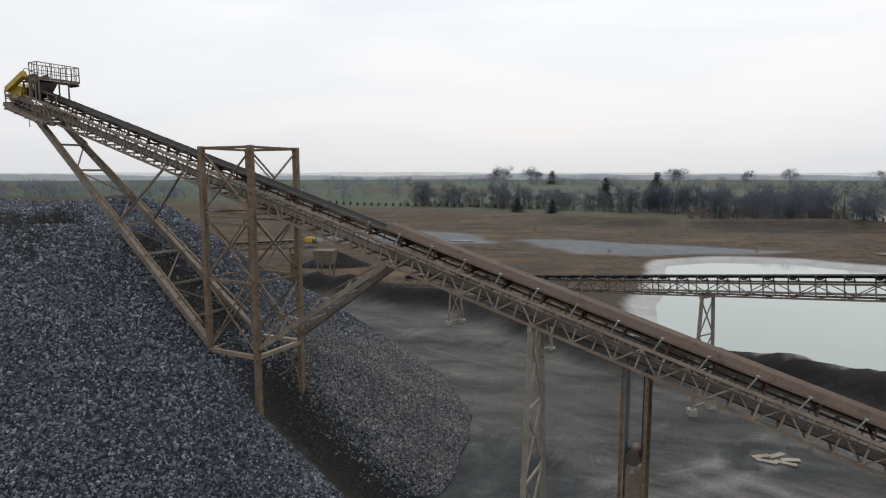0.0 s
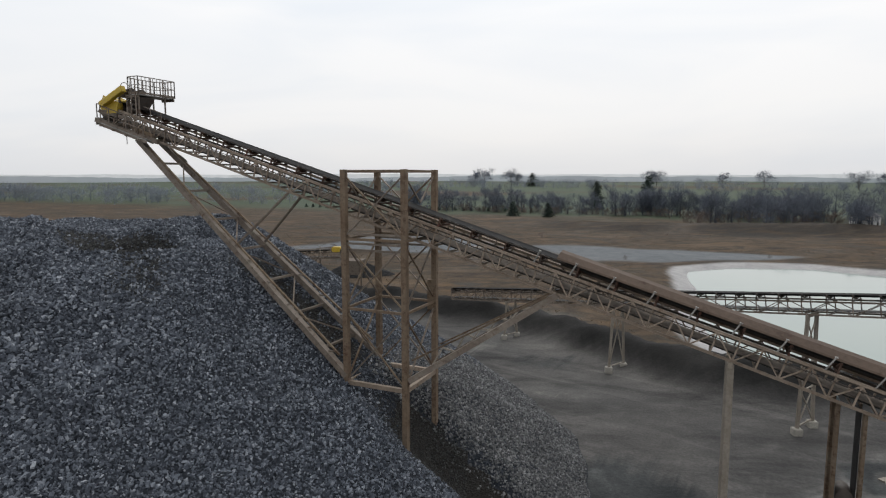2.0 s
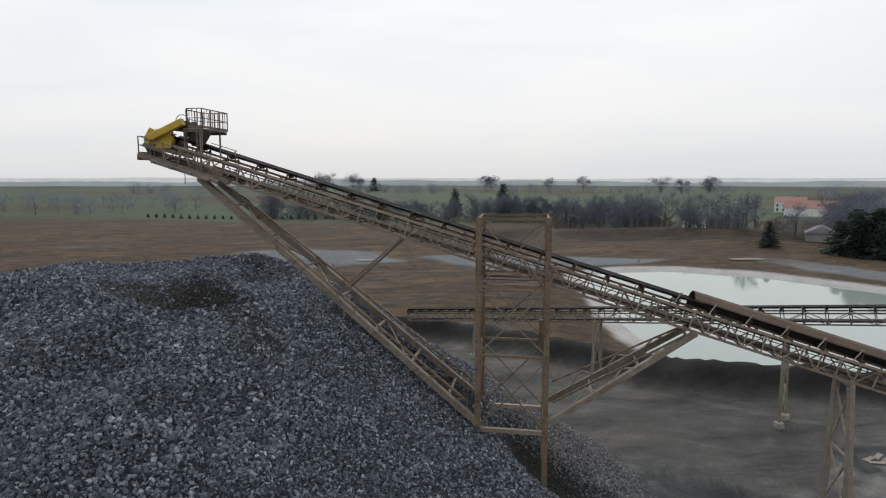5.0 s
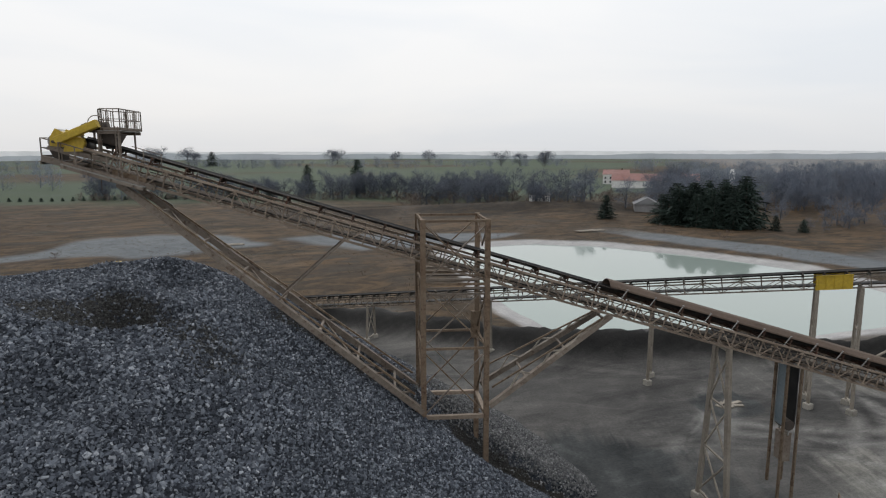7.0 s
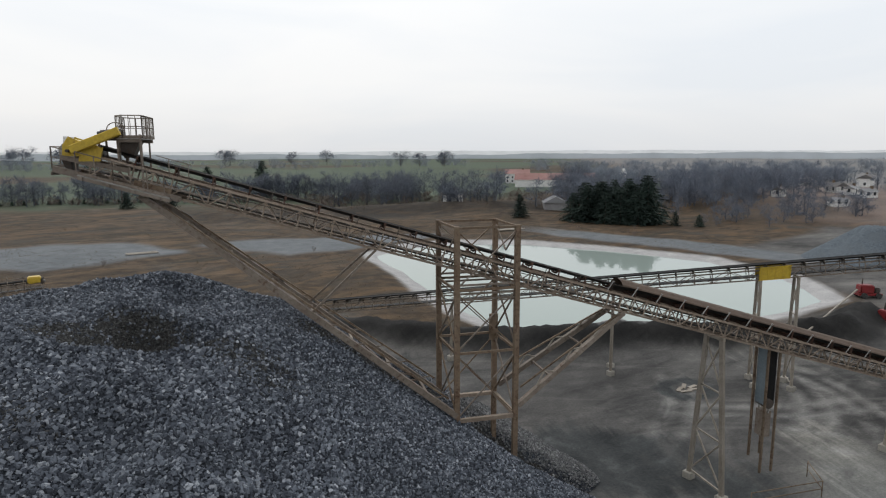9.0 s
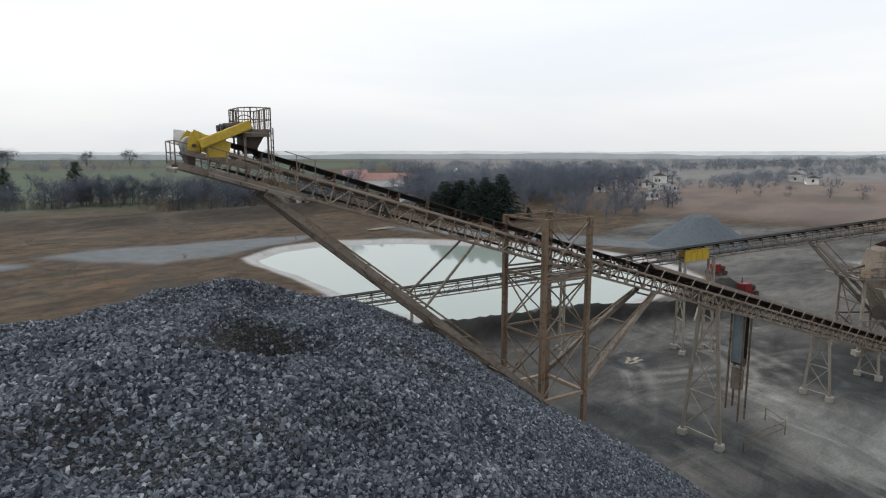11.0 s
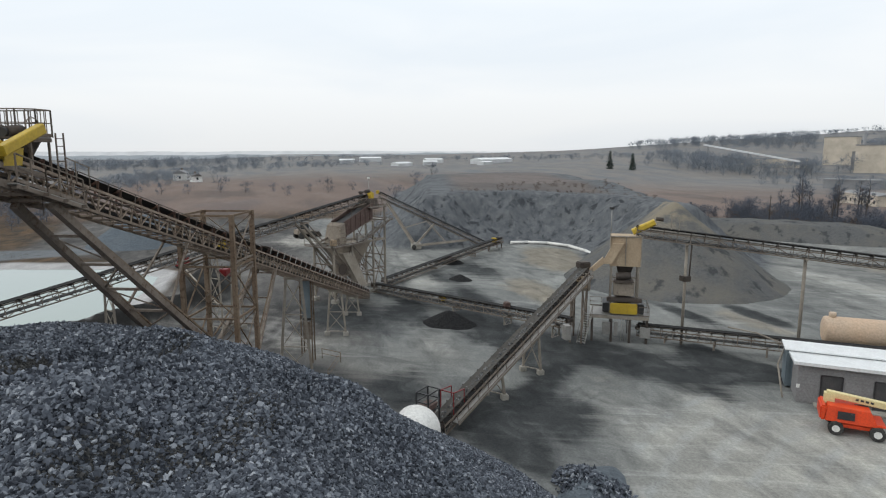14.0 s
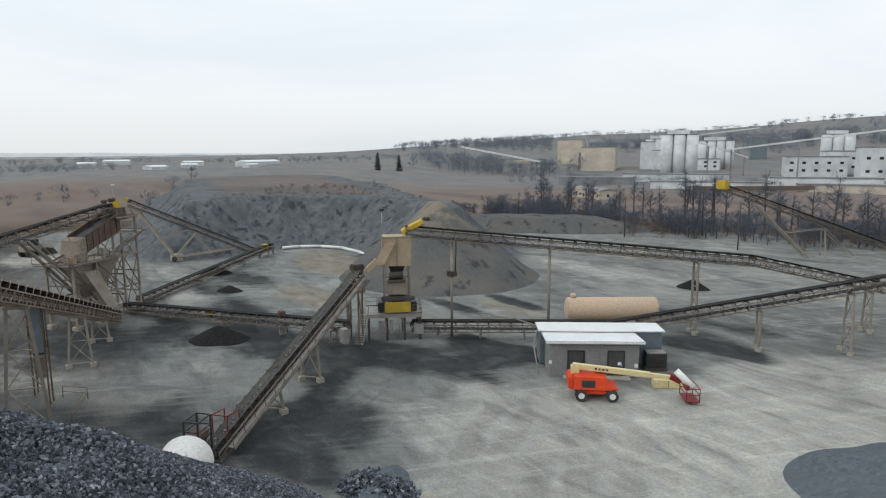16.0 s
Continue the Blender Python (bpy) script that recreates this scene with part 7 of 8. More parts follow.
DM = yard_frame(-10.4, -8.2, SX)
shed = thing("block_shed", (0, 0, 0), "low grey lap-sided shed with two dark doors and a white roof", "shed", "", DM)
L, D = 8.5, 3.4
block("wall", (0, 0, 0), (L, 0.2, 3.55), M_BLOCK, shed, "grey lap-sided front wall")
block("wall", (0, D - 0.2, 0), (L, D, 3.2), M_BLOCK, shed)
block("wall", (0, 0.2, 0), (0.2, D - 0.2, 3.3), M_BLOCK, shed)
block("wall", (L - 0.2, 0.2, 0), (L, D - 0.2, 3.3), M_BLOCK, shed)
for k in range(11):
    bar("siding_board", (0.0, -0.012, 0.3 + 0.3 * k), (L, -0.012, 0.3 + 0.3 * k), 0.025, 0.27, M_BLOCK, shed)
body("roof", [(-0.4, -0.5, 3.5), (L + 0.4, -0.5, 3.5), (L + 0.4, D + 0.3, 3.25), (-0.4, D + 0.3, 3.25)], [(-0.4, -0.5, 3.68), (L + 0.4, -0.5, 3.68), (L + 0.4, D + 0.3, 3.43), (-0.4, D + 0.3, 3.43)], M_ROOFWHITE, shed, "white metal roof")
bar("fascia", (-0.42, -0.53, 3.58), (L + 0.42, -0.53, 3.58), 0.04, 0.28, M_ROOFWHITE, shed)
for x0, x1 in ((1.75, 3.3), (5.55, 7.1)):
    door = block("door", (x0, -0.06, 0.1), (x1, -0.03, 2.55), M_DOOR, shed, "dark grey steel door")
    for a, b in (((x0, 0.1), (x0, 2.6)), ((x1, 0.1), (x1, 2.6)), ((x0, 2.6), (x1, 2.6))):
        bar("door_frame", (a[0], -0.07, a[1]), (b[0], -0.07, b[1]), 0.1, 0.1, M_BLACK, shed)
    block("door_handle", (x1 - 0.25, -0.12, 1.1), (x1 - 0.15, -0.06, 1.25), M_GALV, door)
block("sign_plate", (6.5, -0.08, 1.2), (6.85, -0.065, 1.5), M_WHITE, shed, "small white notice plate")
block("outlet_box", (-0.05, -0.14, 1.3), (0.2, -0.03, 1.6), M_WHITE, shed, "white socket box")
block("outlet_box", (8.1, -0.14, 1.0), (8.4, -0.03, 1.35), M_WHITE, shed, "white socket box")
for x0, x1 in ((1.3, 3.6), (5.2, 7.6)):
    block("concrete_step", (x0, -1.0, 0), (x1, -0.02, 0.16), M_CONCRETE, shed, "pale concrete slab", 0.02)

CM = yard_frame(-7.4, -9.9, SX)
cont = thing("storage_container", (0, 0, 0), "long blue-grey ribbed container with a white roof", "container", "", CM)
block("body", (0, 0, 0.1), (12.2, 2.6, 3.55), M_BLUEGREY, cont)
for k in range(40):
    piece("rib", "container_rib", lambda bm: solid(bm, (0, 0, 0.2), (0, 0, 3.5), 0.14, 0.07), M_BLUEGREY, cont, pose(0.2 + 0.302 * k, -0.03, 0))
for k in range(8):
    piece("end_rib", "container_end_rib", lambda bm: solid(bm, (0, 0, 0.2), (0, 0, 3.5), 0.07, 0.14), M_BLUEGREY, cont, pose(12.23, 0.2 + 0.31 * k, 0))
body("roof", [(-0.2, -0.25, 3.55), (12.4, -0.25, 3.55), (12.4, 2.8, 3.55), (-0.2, 2.8, 3.55)], [(-0.2, -0.25, 3.68), (12.4, -0.25, 3.68), (12.4, 2.8, 3.68), (-0.2, 2.8, 3.68)], M_ROOFWHITE, cont, "white metal roof")

GM = yard_frame(-15.1, -16.9, SX)
gen = thing("generator", (0, 0, 0), "black generator set with louvred sides beside the shed", "generator", "", GM)
block("housing", (0, 0, 0.3), (2.0, 1.3, 1.75), M_BLACK, gen, "", 0.06)
block("skid", (-0.1, 0, 0), (2.1, 1.3, 0.3), M_DARKSTEEL, gen)
for k in range(6):
    bar("louvre", (0.2, -0.02, 0.6 + 0.15 * k), (1.8, -0.02, 0.6 + 0.15 * k), 0.05, 0.05, M_DARKSTEEL, gen)
for y in (0.1, 0.7):
    block("top_cover", (0.1, y, 1.75), (1.9, y + 0.45, 1.86), M_GALV, gen, "pale lid")

for x, y in ((-18.4, -14.4), (-19.3, -15.4)):
    bl = thing("concrete_block", (x, y, 0), "pale concrete barrier block on the yard", "block", "barrier blocks")
    m_ = yard_frame(x, y, SX)
    bar("block", Vector((x, y, 0.4)) - SX * 0.65, Vector((x, y, 0.4)) + SX * 0.65, 0.75, 0.8, M_CREAM, bl, "", inset=0.06)

# boom lift
BM = yard_frame(-15.2, -6.6, (-0.66, -0.75))
lift = thing("boom_lift", (0, 0, 0), "orange boom lift with cream boom lowered along the yard", "boom lift", "", BM)
block("chassis", (0.1, -1.0, 0.55), (3.3, 1.0, 0.95), M_ORANGE, lift, "", 0.1)
body("engine_hood", [(-0.4, -1.15, 1.0), (3.0, -1.15, 1.0), (3.0, 1.15, 1.0), (-0.4, 1.15, 1.0)], [(-0.25, -1.0, 2.15), (2.5, -1.0, 2.05), (2.5, 1.0, 2.05), (-0.25, 1.0, 2.15)], M_ORANGE, lift, "orange engine cover")
block("hood_panel", (0.4, -1.17, 1.25), (1.5, -1.12, 1.85), M_BLACK, lift)
block("counterweight", (-0.75, -1.1, 0.95), (-0.3, 1.1, 2.1), M_ORANGE, lift, "", 0.12)
for x in (0.35, 3.0):
    for y in (-1.15, 1.15):
        wheel = pipe("wheel", (x, y - 0.2, 0.52), (x, y + 0.2, 0.52), 0.52, M_RUBBER, lift, "black tyre", None, 20)
        pipe("rim", (x, y - 0.22, 0.52), (x, y + 0.22, 0.52), 0.27, M_WHITE, wheel, "pale wheel rim", None, 14)
block("fender", (2.5, -1.1, 1.0), (3.5, 1.1, 1.15), M_ORANGE, lift, "", 0.05)
bar("turret", (-0.1, 0.2, 2.0), (-0.1, 0.2, 2.75), 0.7, 0.6, M_CREAM, lift, "cream turret post")
bar("boom", (-0.3, 0.2, 2.72), (6.4, 0.2, 2.05), 0.42, 0.5, M_CREAM, lift, "cream telescopic boom", inset=0.1)
bar("boom_tip", (6.3, 0.2, 2.06), (8.3, 0.2, 1.86), 0.32, 0.38, M_CREAM, lift, "cream inner boom", inset=0.1)
for i in range(4):
    bar("boom_mark", (1.6 + 0.32 * i, -0.02, 2.55 - 0.032 * i), (1.8 + 0.32 * i, -0.02, 2.53 - 0.032 * i), 0.01, 0.16, M_BLACK, lift)
bar("lift_cylinder", (0.9, 0.2, 1.9), (3.6, 0.2, 2.3), 0.16, 0.16, M_DARKSTEEL, lift)
bar("boom_head", (8.1, 0.2, 2.0), (9.0, 0.2, 1.55), 0.5, 0.45, M_RED, lift, "red boom head", inset=0.1)
pipe("jib", (8.6, 0.2, 2.5), (9.9, -0.6, 1.3), 0.3, M_WHITE, lift, "white jib cover", None, 12)
for x in (9.1, 10.2):
    for y in (-1.5, 0.5):
        bar("basket_post", (x, y, 0.35), (x, y, 1.5), 0.06, 0.06, M_RED, lift)
for z in (0.35, 0.95, 1.5):
    for a, b in (((9.1, -1.5), (10.2, -1.5)), ((10.2, -1.5), (10.2, 0.5)), ((10.2, 0.5), (9.1, 0.5)), ((9.1, 0.5), (9.1, -1.5))):
        bar("basket_rail", (*a, z), (*b, z), 0.06, 0.06, M_RED, lift)
block("basket_floor", (9.1, -1.5, 0.28), (10.2, 0.5, 0.36), M_RED, lift)
block("control_panel", (9.2, -0.9, 1.15), (9.5, -0.2, 1.5), M_RED, lift)

# fuel tank
TX = Vector((-0.588, -0.809, 0))
ft = thing("storage_tank", (-3.2, -26.2, 0), "long faded peach cylindrical tank on concrete saddles", "tank")
a, b = Vector((-3.2, -26.2, 2.5)) - TX * 5.3, Vector((-3.2, -26.2, 2.5)) + TX * 5.3
bm = bmesh.new()
o = Vector((-3.2, -26.2, 0))
tank_shell(bm, a - o, b - o, 1.4, 0.35, 32)
part("shell", bm, M_TANK, ft)
for k in (-3.6, 0, 3.6):
    bar("saddle", Vector((-3.2, -26.2, 0.6)) + TX * k - Vector((0.8, -0.58, 0)), Vector((-3.2, -26.2, 0.6)) + TX * k + Vector((0.8, -0.58, 0)), 0.4, 1.2, M_CONCRETE, ft, "concrete saddle")
pipe("manhole", a + TX * 0.6 + Vector((0, 0, 1.3)), a + TX * 0.6 + Vector((0, 0, 1.85)), 0.35, M_TANK, ft, sides=14)
bar("ladder_stile", a + TX * 0.3 + Vector((0, 0, 1.2)), a + TX * 0.3 + Vector((0, 0, 2.1)), 0.05, 0.05, M_GALV, ft)

# white pipeline curving over the yard
pl = thing("white_pipeline", (66, -28.5, 0), "white plastic pipeline curving over the far yard", "pipeline")
pts = [Vector(p) for p in ((81.9, -17.9, 0.35), (81.5, -22.0, 0.35), (79.0, -26.0, 0.35), (73.8, -28.7, 0.35), (66.1, -28.9, 0.35), (60.0, -27.6, 0.35), (56.0, -26.0, 0.4))]
for a, b in zip(pts, pts[1:]):
    pipe("pipe_length", a, b, 0.34, M_WHITE, pl, sides=10)

# wheel loader far off
wlm = yard_frame(105, 28, (0.5, -0.85))
wl_ = thing("wheel_loader", (0, 0, 0), "dust-covered tan wheel loader parked by the far bank", "wheel loader", "", wlm)
block("rear_body", (-2.4, -1.1, 1.1), (0.2, 1.1, 2.3), M_DUSTPLATE, wl_, "", 0.15)
block("cab", (-0.6, -0.8, 2.3), (0.9, 0.8, 3.6), M_GLASS, wl_, "dark glazed cab", 0.1)
block("cab_roof", (-0.7, -0.9, 3.6), (1.0, 0.9, 3.75), M_DUSTPLATE, wl_, "", 0.04)
block("front_frame", (0.2, -0.7, 1.0), (2.4, 0.7, 1.8), M_DUSTPLATE, wl_, "", 0.1)
for x in (-1.5, 1.7):
    for y in (-1.2, 1.2):
        pipe("wheel", (x, y - 0.3, 0.8), (x, y + 0.3, 0.8), 0.8, M_RUBBER, wl_, "black tyre", None, 18)
body("bucket", [(2.9, -1.5, 0.2), (4.3, -1.5, 0.2), (4.3, 1.5, 0.2), (2.9, 1.5, 0.2)], [(2.9, -1.5, 1.5), (3.4, -1.5, 1.5), (3.4, 1.5, 1.5), (2.9, 1.5, 1.5)], M_DARKSTEEL, wl_)
for y in (-0.6, 0.6):
    bar("lift_arm", (0.8, y, 2.0), (3.0, y, 0.8), 0.2, 0.3, M_DUSTPLATE, wl_)


def red_machine(x, y, ax, label):
    e = thing("pump_unit", (0, 0, 0), label, "pump", "red machines", yard_frame(x, y, ax))
    block("frame", (-1.6, -0.8, 0.4), (1.6, 0.8, 0.7), M_RED, e)
    block("engine", (-1.4, -0.7, 0.7), (0.5, 0.7, 1.9), M_RED, e, "", 0.12)
    block("pump", (0.6, -0.5, 0.7), (1.5, 0.5, 1.5), M_DARKSTEEL, e, "", 0.15)
    pipe("stack", (-0.8, 0.2, 1.9), (-0.8, 0.2, 2.8), 0.08, M_DARKSTEEL, e, sides=8)
    for px in (-1.0, 1.0):
        for py in (-0.95, 0.95):
            pipe("wheel", (px, py - 0.12, 0.42), (px, py + 0.12, 0.42), 0.42, M_RUBBER, e, "", None, 14)


red_machine(70.5, 51.2, (0.8, -0.6), "red wheeled pump unit beside the pond")
red_machine(56.8, 43.0, (0.9, -0.4), "red machine standing by the dark bank")
hose = thing("suction_pipe", (60, 47, 0.6), "long pale suction pipe from pump to conveyor", "pipe")
pipe("pipe", (69.0, 52.0, 1.2), (30.5, 42.0, 1.9), 0.12, M_PALESTEEL, hose, sides=8)

# puddle rims, kerb stones and debris on the yard
pad = thing("concrete_slab", (18.2, 44.0, 0), "broken dusty concrete slab lying in a wet hollow", "slab")
for k in range(5):
    a = 1.3 * k
    c = Vector((18.2 + 0.8 * math.cos(a), 44.0 + 0.5 * math.sin(a), 0.03))
    bar("fragment", c - Vector((0.5, 0.3 * math.sin(a), 0)), c + Vector((0.5, 0.3 * math.sin(a), 0.04)), 0.35, 0.07, M_PALESTEEL, pad)
for x, y, w in ((75.5, 139.0, 4.0), (-12.0, 152, 3.0), (118, 150, 3.2)):
    deb = thing("timber_stack", (x, y, 0), "pale weathered boards lying on the rough ground", "boards", "board stacks")
    z = float(ground_height(np.array([x]), np.array([y]))[0])
    for k in range(5):
        bar("board", (x - w, y + 0.5 * k - 1, z + 0.2 + 0.05 * (k % 2)), (x + w, y + 0.5 * k - 1.4 + 0.2 * (k % 3), z + 0.2), 0.35, 0.08, M_PALESTEEL, deb)


# ---------------------------------------------------------------- trees
def level(x, y):
    return float(ground_height(np.array([float(x)]), np.array([float(y)]))[0])


def ribbon(p, q, w0, w1, side):
    side = side / (np.linalg.norm(side) + 1e-9)
    return np.array([p - side * w0, p + side * w0, q + side * w1, q - side * w1])


def prism(p, q, r0, r1):
    d = q - p
    a = np.cross(d, (0.3, 0.9, 0.1))
    a /= np.linalg.norm(a) + 1e-9
    b = np.cross(d, a)
    b /= np.linalg.norm(b) + 1e-9
    c = [a, b, -a, -b]
    return [np.array([p + c[i] * r0, p + c[(i + 1) % 4] * r0, q + c[(i + 1) % 4] * r1, q + c[i] * r1]) for i in range(4)]


def bare_tree(r, h, spread=0.36, twigs=620, low=0.12, boughs=10, thick=1.0):
    """A leafless broadleaf tree: its wood and its twigs, as two lists of quads."""
    wood, fine = [], []
    top = np.array([r.normal(0, 0.03) * h, r.normal(0, 0.03) * h, h * 0.8])
    wood += prism(np.zeros(3), top * 0.5, h * 0.02, h * 0.013) + prism(top * 0.5, top, h * 0.013, h * 0.004)
    lobes = []
    for i in range(boughs):
        k = low + (0.8 - low) * (i + r.random()) / boughs
        a = 2.4 * i + r.normal(0, 0.4)
        reach = h * spread * (1.1 - 0.9 * abs(k - 0.35)) * r.uniform(0.7, 1.1)
        p = top * k
        q = p + np.array([math.cos(a) * reach * 0.8, math.sin(a) * reach * 0.8, reach * r.uniform(0.5, 0.9)])
        wood += prism(p, q, h * 0.007, h * 0.0025)
        lobes.append((q, reach * r.uniform(0.42, 0.62)))
    lobes.append((top, h * spread * 0.5))
    lobes.append((top * 0.75, h * spread * 0.62))
    lobes.append((np.array([0, 0, 0.24 * h]), h * spread * 0.6))
    # long thin twigs that rise and spread out of the boughs
    for i in range(twigs):
        c, rad = lobes[i % len(lobes)]
        d = r.normal(size=3)
        d /= np.linalg.norm(d) + 1e-9
        u = c + d * np.array([1, 1, 0.85]) * rad * r.random() ** 0.6
        v = d + r.normal(size=3) * 0.45 + np.array([0, 0, 0.55])
        v *= h * r.uniform(0.06, 0.13) * thick ** 0.5 / np.linalg.norm(v)
        u[2] = max(u[2], 0.02 * h)
        w = h * r.uniform(0.0035, 0.0065) * thick
        fine.append(ribbon(u - v * 0.5, u + v * 0.7, w, w * 0.5, r.normal(size=3)))
    return np.array(wood), np.array(fine)


def conifer(r, h, width=0.2, whorls=17, low=0.06):
    """A spruce: drooping sprays of needles in uneven whorls round a straight trunk."""
    wood = np.array(prism(np.zeros(3), np.array([0, 0, h * 0.97]), h * 0.02, h * 0.003))
    fine = []
    for i in range(whorls):
        k = low + (1 - low) * (i / whorls) ** 0.9
        reach = h * width * (1 - k) ** 0.8 * r.uniform(0.8, 1.15) + 0.02 * h
        n = 9
        for j in range(n):
            a = 2 * math.pi * (j + r.random() * 0.7) / n + i
            l = reach * r.uniform(0.7, 1.15)
            p = np.array([0, 0, h * k])
            d = np.array([math.cos(a), math.sin(a), -0.25 + 0.5 * k])
            for g in range(8):
                u = p + d * l * (g + 0.4) / 8
                v = d * l * 0.3 + r.normal(size=3) * 0.06 * h * (1 - 0.7 * k) + np.array([0, 0, -0.02 * h])
                w = h * 0.011 * (1.2 - 0.6 * k)
                fine.append(ribbon(u, u + v, w, w * 0.5, r.normal(size=3) + np.array([0, 0, 0.3])))
    return wood, np.array(fine)


def as_mesh(name, quads_, material):
    v = quads_.reshape(-1, 3)
    return arrays(name, v, np.arange(len(v)).reshape(-1, 4), material)


tree_rng = np.random.default_rng(11)
TREES = {}
for i in range(5):
    TREES["bare", i] = bare_tree(tree_rng, 1.0, (0.46, 0.38, 0.5, 0.42, 0.36)[i], 1100)
for i in range(3):
    TREES["spruce", i] = conifer(tree_rng, 1.0, (0.2, 0.17, 0.24)[i])
TREES["bush", 0] = bare_tree(tree_rng, 1.0, 0.55, 200, 0.02, 4, 2.2)
for i in range(4):
    TREES["mid", i] = bare_tree(tree_rng, 1.0, (0.44, 0.38, 0.5, 0.42)[i], 520, 0.06, 6, 1.05)
TREES["slim", 0] = bare_tree(tree_rng, 1.0, 0.13, 240, 0.4, 9, 0.7)
TREES["slim", 1] = bare_tree(tree_rng, 1.0, 0.17, 280, 0.35, 10, 0.7)
TREES["far", 0] = bare_tree(tree_rng, 1.0, 0.7, 250, 0.02, 4, 2.1)
MESHES = {}


def tree(kind, i, x, y, h, label, group="", wide=1.0):
    key = (kind, i)
    if key not in MESHES:
        w, f_ = TREES[key]
        MESHES[key] = as_mesh("trunk", w, M_BARK), as_mesh("crown", f_, M_NEEDLE if kind == "spruce" else M_TWIG)
    e = thing("conifer_tree" if kind == "spruce" else "bare_tree", (x, y, level(x, y) - 0.1), label, "tree", group)
    for nm, me_ in zip(("trunk", "crown"), MESHES[key]):
        ob = new(nm, me_)
        ob.parent = e
        ob.matrix_basis = Matrix.Rotation(x * 1.7 + y, 4, "Z") @ Matrix.Diagonal((h * wide, h * wide, h, 1))
    return e


def wood(name, spots, label, kind="mid"):
    """A stand of trees that nobody could count, as one object."""
    fine = []
    for x, y, h in spots:
        i = tree_rng.integers(0, sum(k[0] == kind for k in TREES))
        w, f_ = TREES[kind, int(i)]
        a = tree_rng.uniform(0, 6.28)
        turn = np.array([[math.cos(a), -math.sin(a), 0], [math.sin(a), math.cos(a), 0], [0, 0, 1]])
        wide = tree_rng.uniform(0.85, 1.25)
        for q in (w, f_):
            fine.append((q * np.array([wide, wide, 1])) @ turn.T * h + np.array([x, y, level(x, y) - 0.2]))
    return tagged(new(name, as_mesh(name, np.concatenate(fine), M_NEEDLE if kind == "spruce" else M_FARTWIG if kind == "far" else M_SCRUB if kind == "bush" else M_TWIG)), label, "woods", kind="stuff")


def strip(pts, count, depth, h0, h1):
    out = []
    seg = [math.dist(a, b) for a, b in zip(pts, pts[1:])]
    for _ in range(count):
        t = tree_rng.uniform(0, sum(seg))
        for (a, b), l in zip(zip(pts, pts[1:]), seg):
            if t <= l:
                break
            t -= l
        k, o = min(t / l, 1), tree_rng.normal(0, depth / 2)
        nx_, ny_ = -(b[1] - a[1]) / l, (b[0] - a[0]) / l
        out.append((a[0] + (b[0] - a[0]) * k + nx_ * o, a[1] + (b[1] - a[1]) * k + ny_ * o, tree_rng.uniform(h0, h1)))
    return out


tree("spruce", 2, 61.3, 307.8, 17.5, "tall dark spruce standing in the bare hedgerow", "hedgerow conifers", 1.35)
tree("spruce", 1, 40.0, 324.0, 15.0, "slim dark conifer standing in the bare hedgerow", "hedgerow conifers", 1.5)
tree("spruce", 1, 98.6, 162.0, 7.6, "small dark conifer at the woodland edge", "", 2.0)
tree("spruce", 0, 12, 262, 6.0, "low dark conifer in the hedgerow", "", 2.2)
tree("spruce", 0, -2, 268, 6.5, "low dark conifer beside the hedgerow", "", 2.2)
tree("spruce", 1, 408.8, -231.9, 15.5, "dark conifer on the field rise", "field conifers")
tree("spruce", 0, 399.6, -247.2, 14.5, "dark conifer on the field rise", "field conifers")
for x, y, h in ((107, 147, 9), (109, 143, 11.5), (111, 146, 12), (112, 140, 12.5), (114, 143, 12), (113, 135, 11), (116, 139, 13), (117, 132, 12), (119, 136, 13.5), (115, 129, 10.5), (109, 136, 9.5), (112, 138, 10.5), (116, 134, 12.5), (121, 131, 14.5), (119, 129, 13), (112, 133, 9.0), (110, 140, 10.5), (117, 126, 4.5), (121, 121, 4.2), (125, 116, 3.6)):
    tree("spruce", int(x + y) % 3, x, y, h, "tall dark pine in a dense clump by the pond", "pine clump", (1.9, 1.6, 2.2)[int(3 * x + y) % 3])
for i, (x, y, h) in enumerate(((-42, 1008, 30), (-58, 1020, 25), (1, 1008, 27), (10, 1020, 24), (224, 1032, 27), (234, 1040, 25), (339, 1048, 24), (415, 801, 22), (439, 788, 22), (442, 727, 24), (395, 1026, 26), (460, 760, 20))):
    tree("bare", i % 5, x, y, h, "rounded leafless tree on the far green field", "field trees", 1.25)
tree("spruce", 2, 34, 1007, 22, "round-headed dark conifer on the far field", "field trees", 2.2)
for i, (x, y, h) in enumerate(((232.7, 11.9, 7.5), (221, 30, 5), (230.6, 57.5, 7.5), (233, 47.5, 5.5), (228, 89.7, 6.5), (206, -14, 6.5), (212, -24, 6.5), (218, -33, 6), (240, 0, 4.5), (226, 70, 5), (236, 36, 4.5), (224, 80, 5.5), (238, 20, 4))):
    tree("far", 0, x, y, h, "small rounded leafless tree along the field edge", "field edge trees", (0.75, 0.9)[i % 2])
for i in range(46):
    t = (i + 0.6 * tree_rng.random()) / 46
    tree("slim", i % 2, 112 - 140 * t, -122 - 14 * math.sin(3 * t) + tree_rng.normal(0, 5), tree_rng.uniform(11, 18.5), "tall thin leafless tree rising above the wood", "tall bare trees", tree_rng.uniform(0.8, 1.2))


def lane_clear(spots):
    """A lane to the red-roofed barns stays open."""
    p = np.array(spots)
    return [s for s, d in zip(spots, seg_dist(p[:, 0], p[:, 1], (126, 196), (226, 281))) if d > 12]


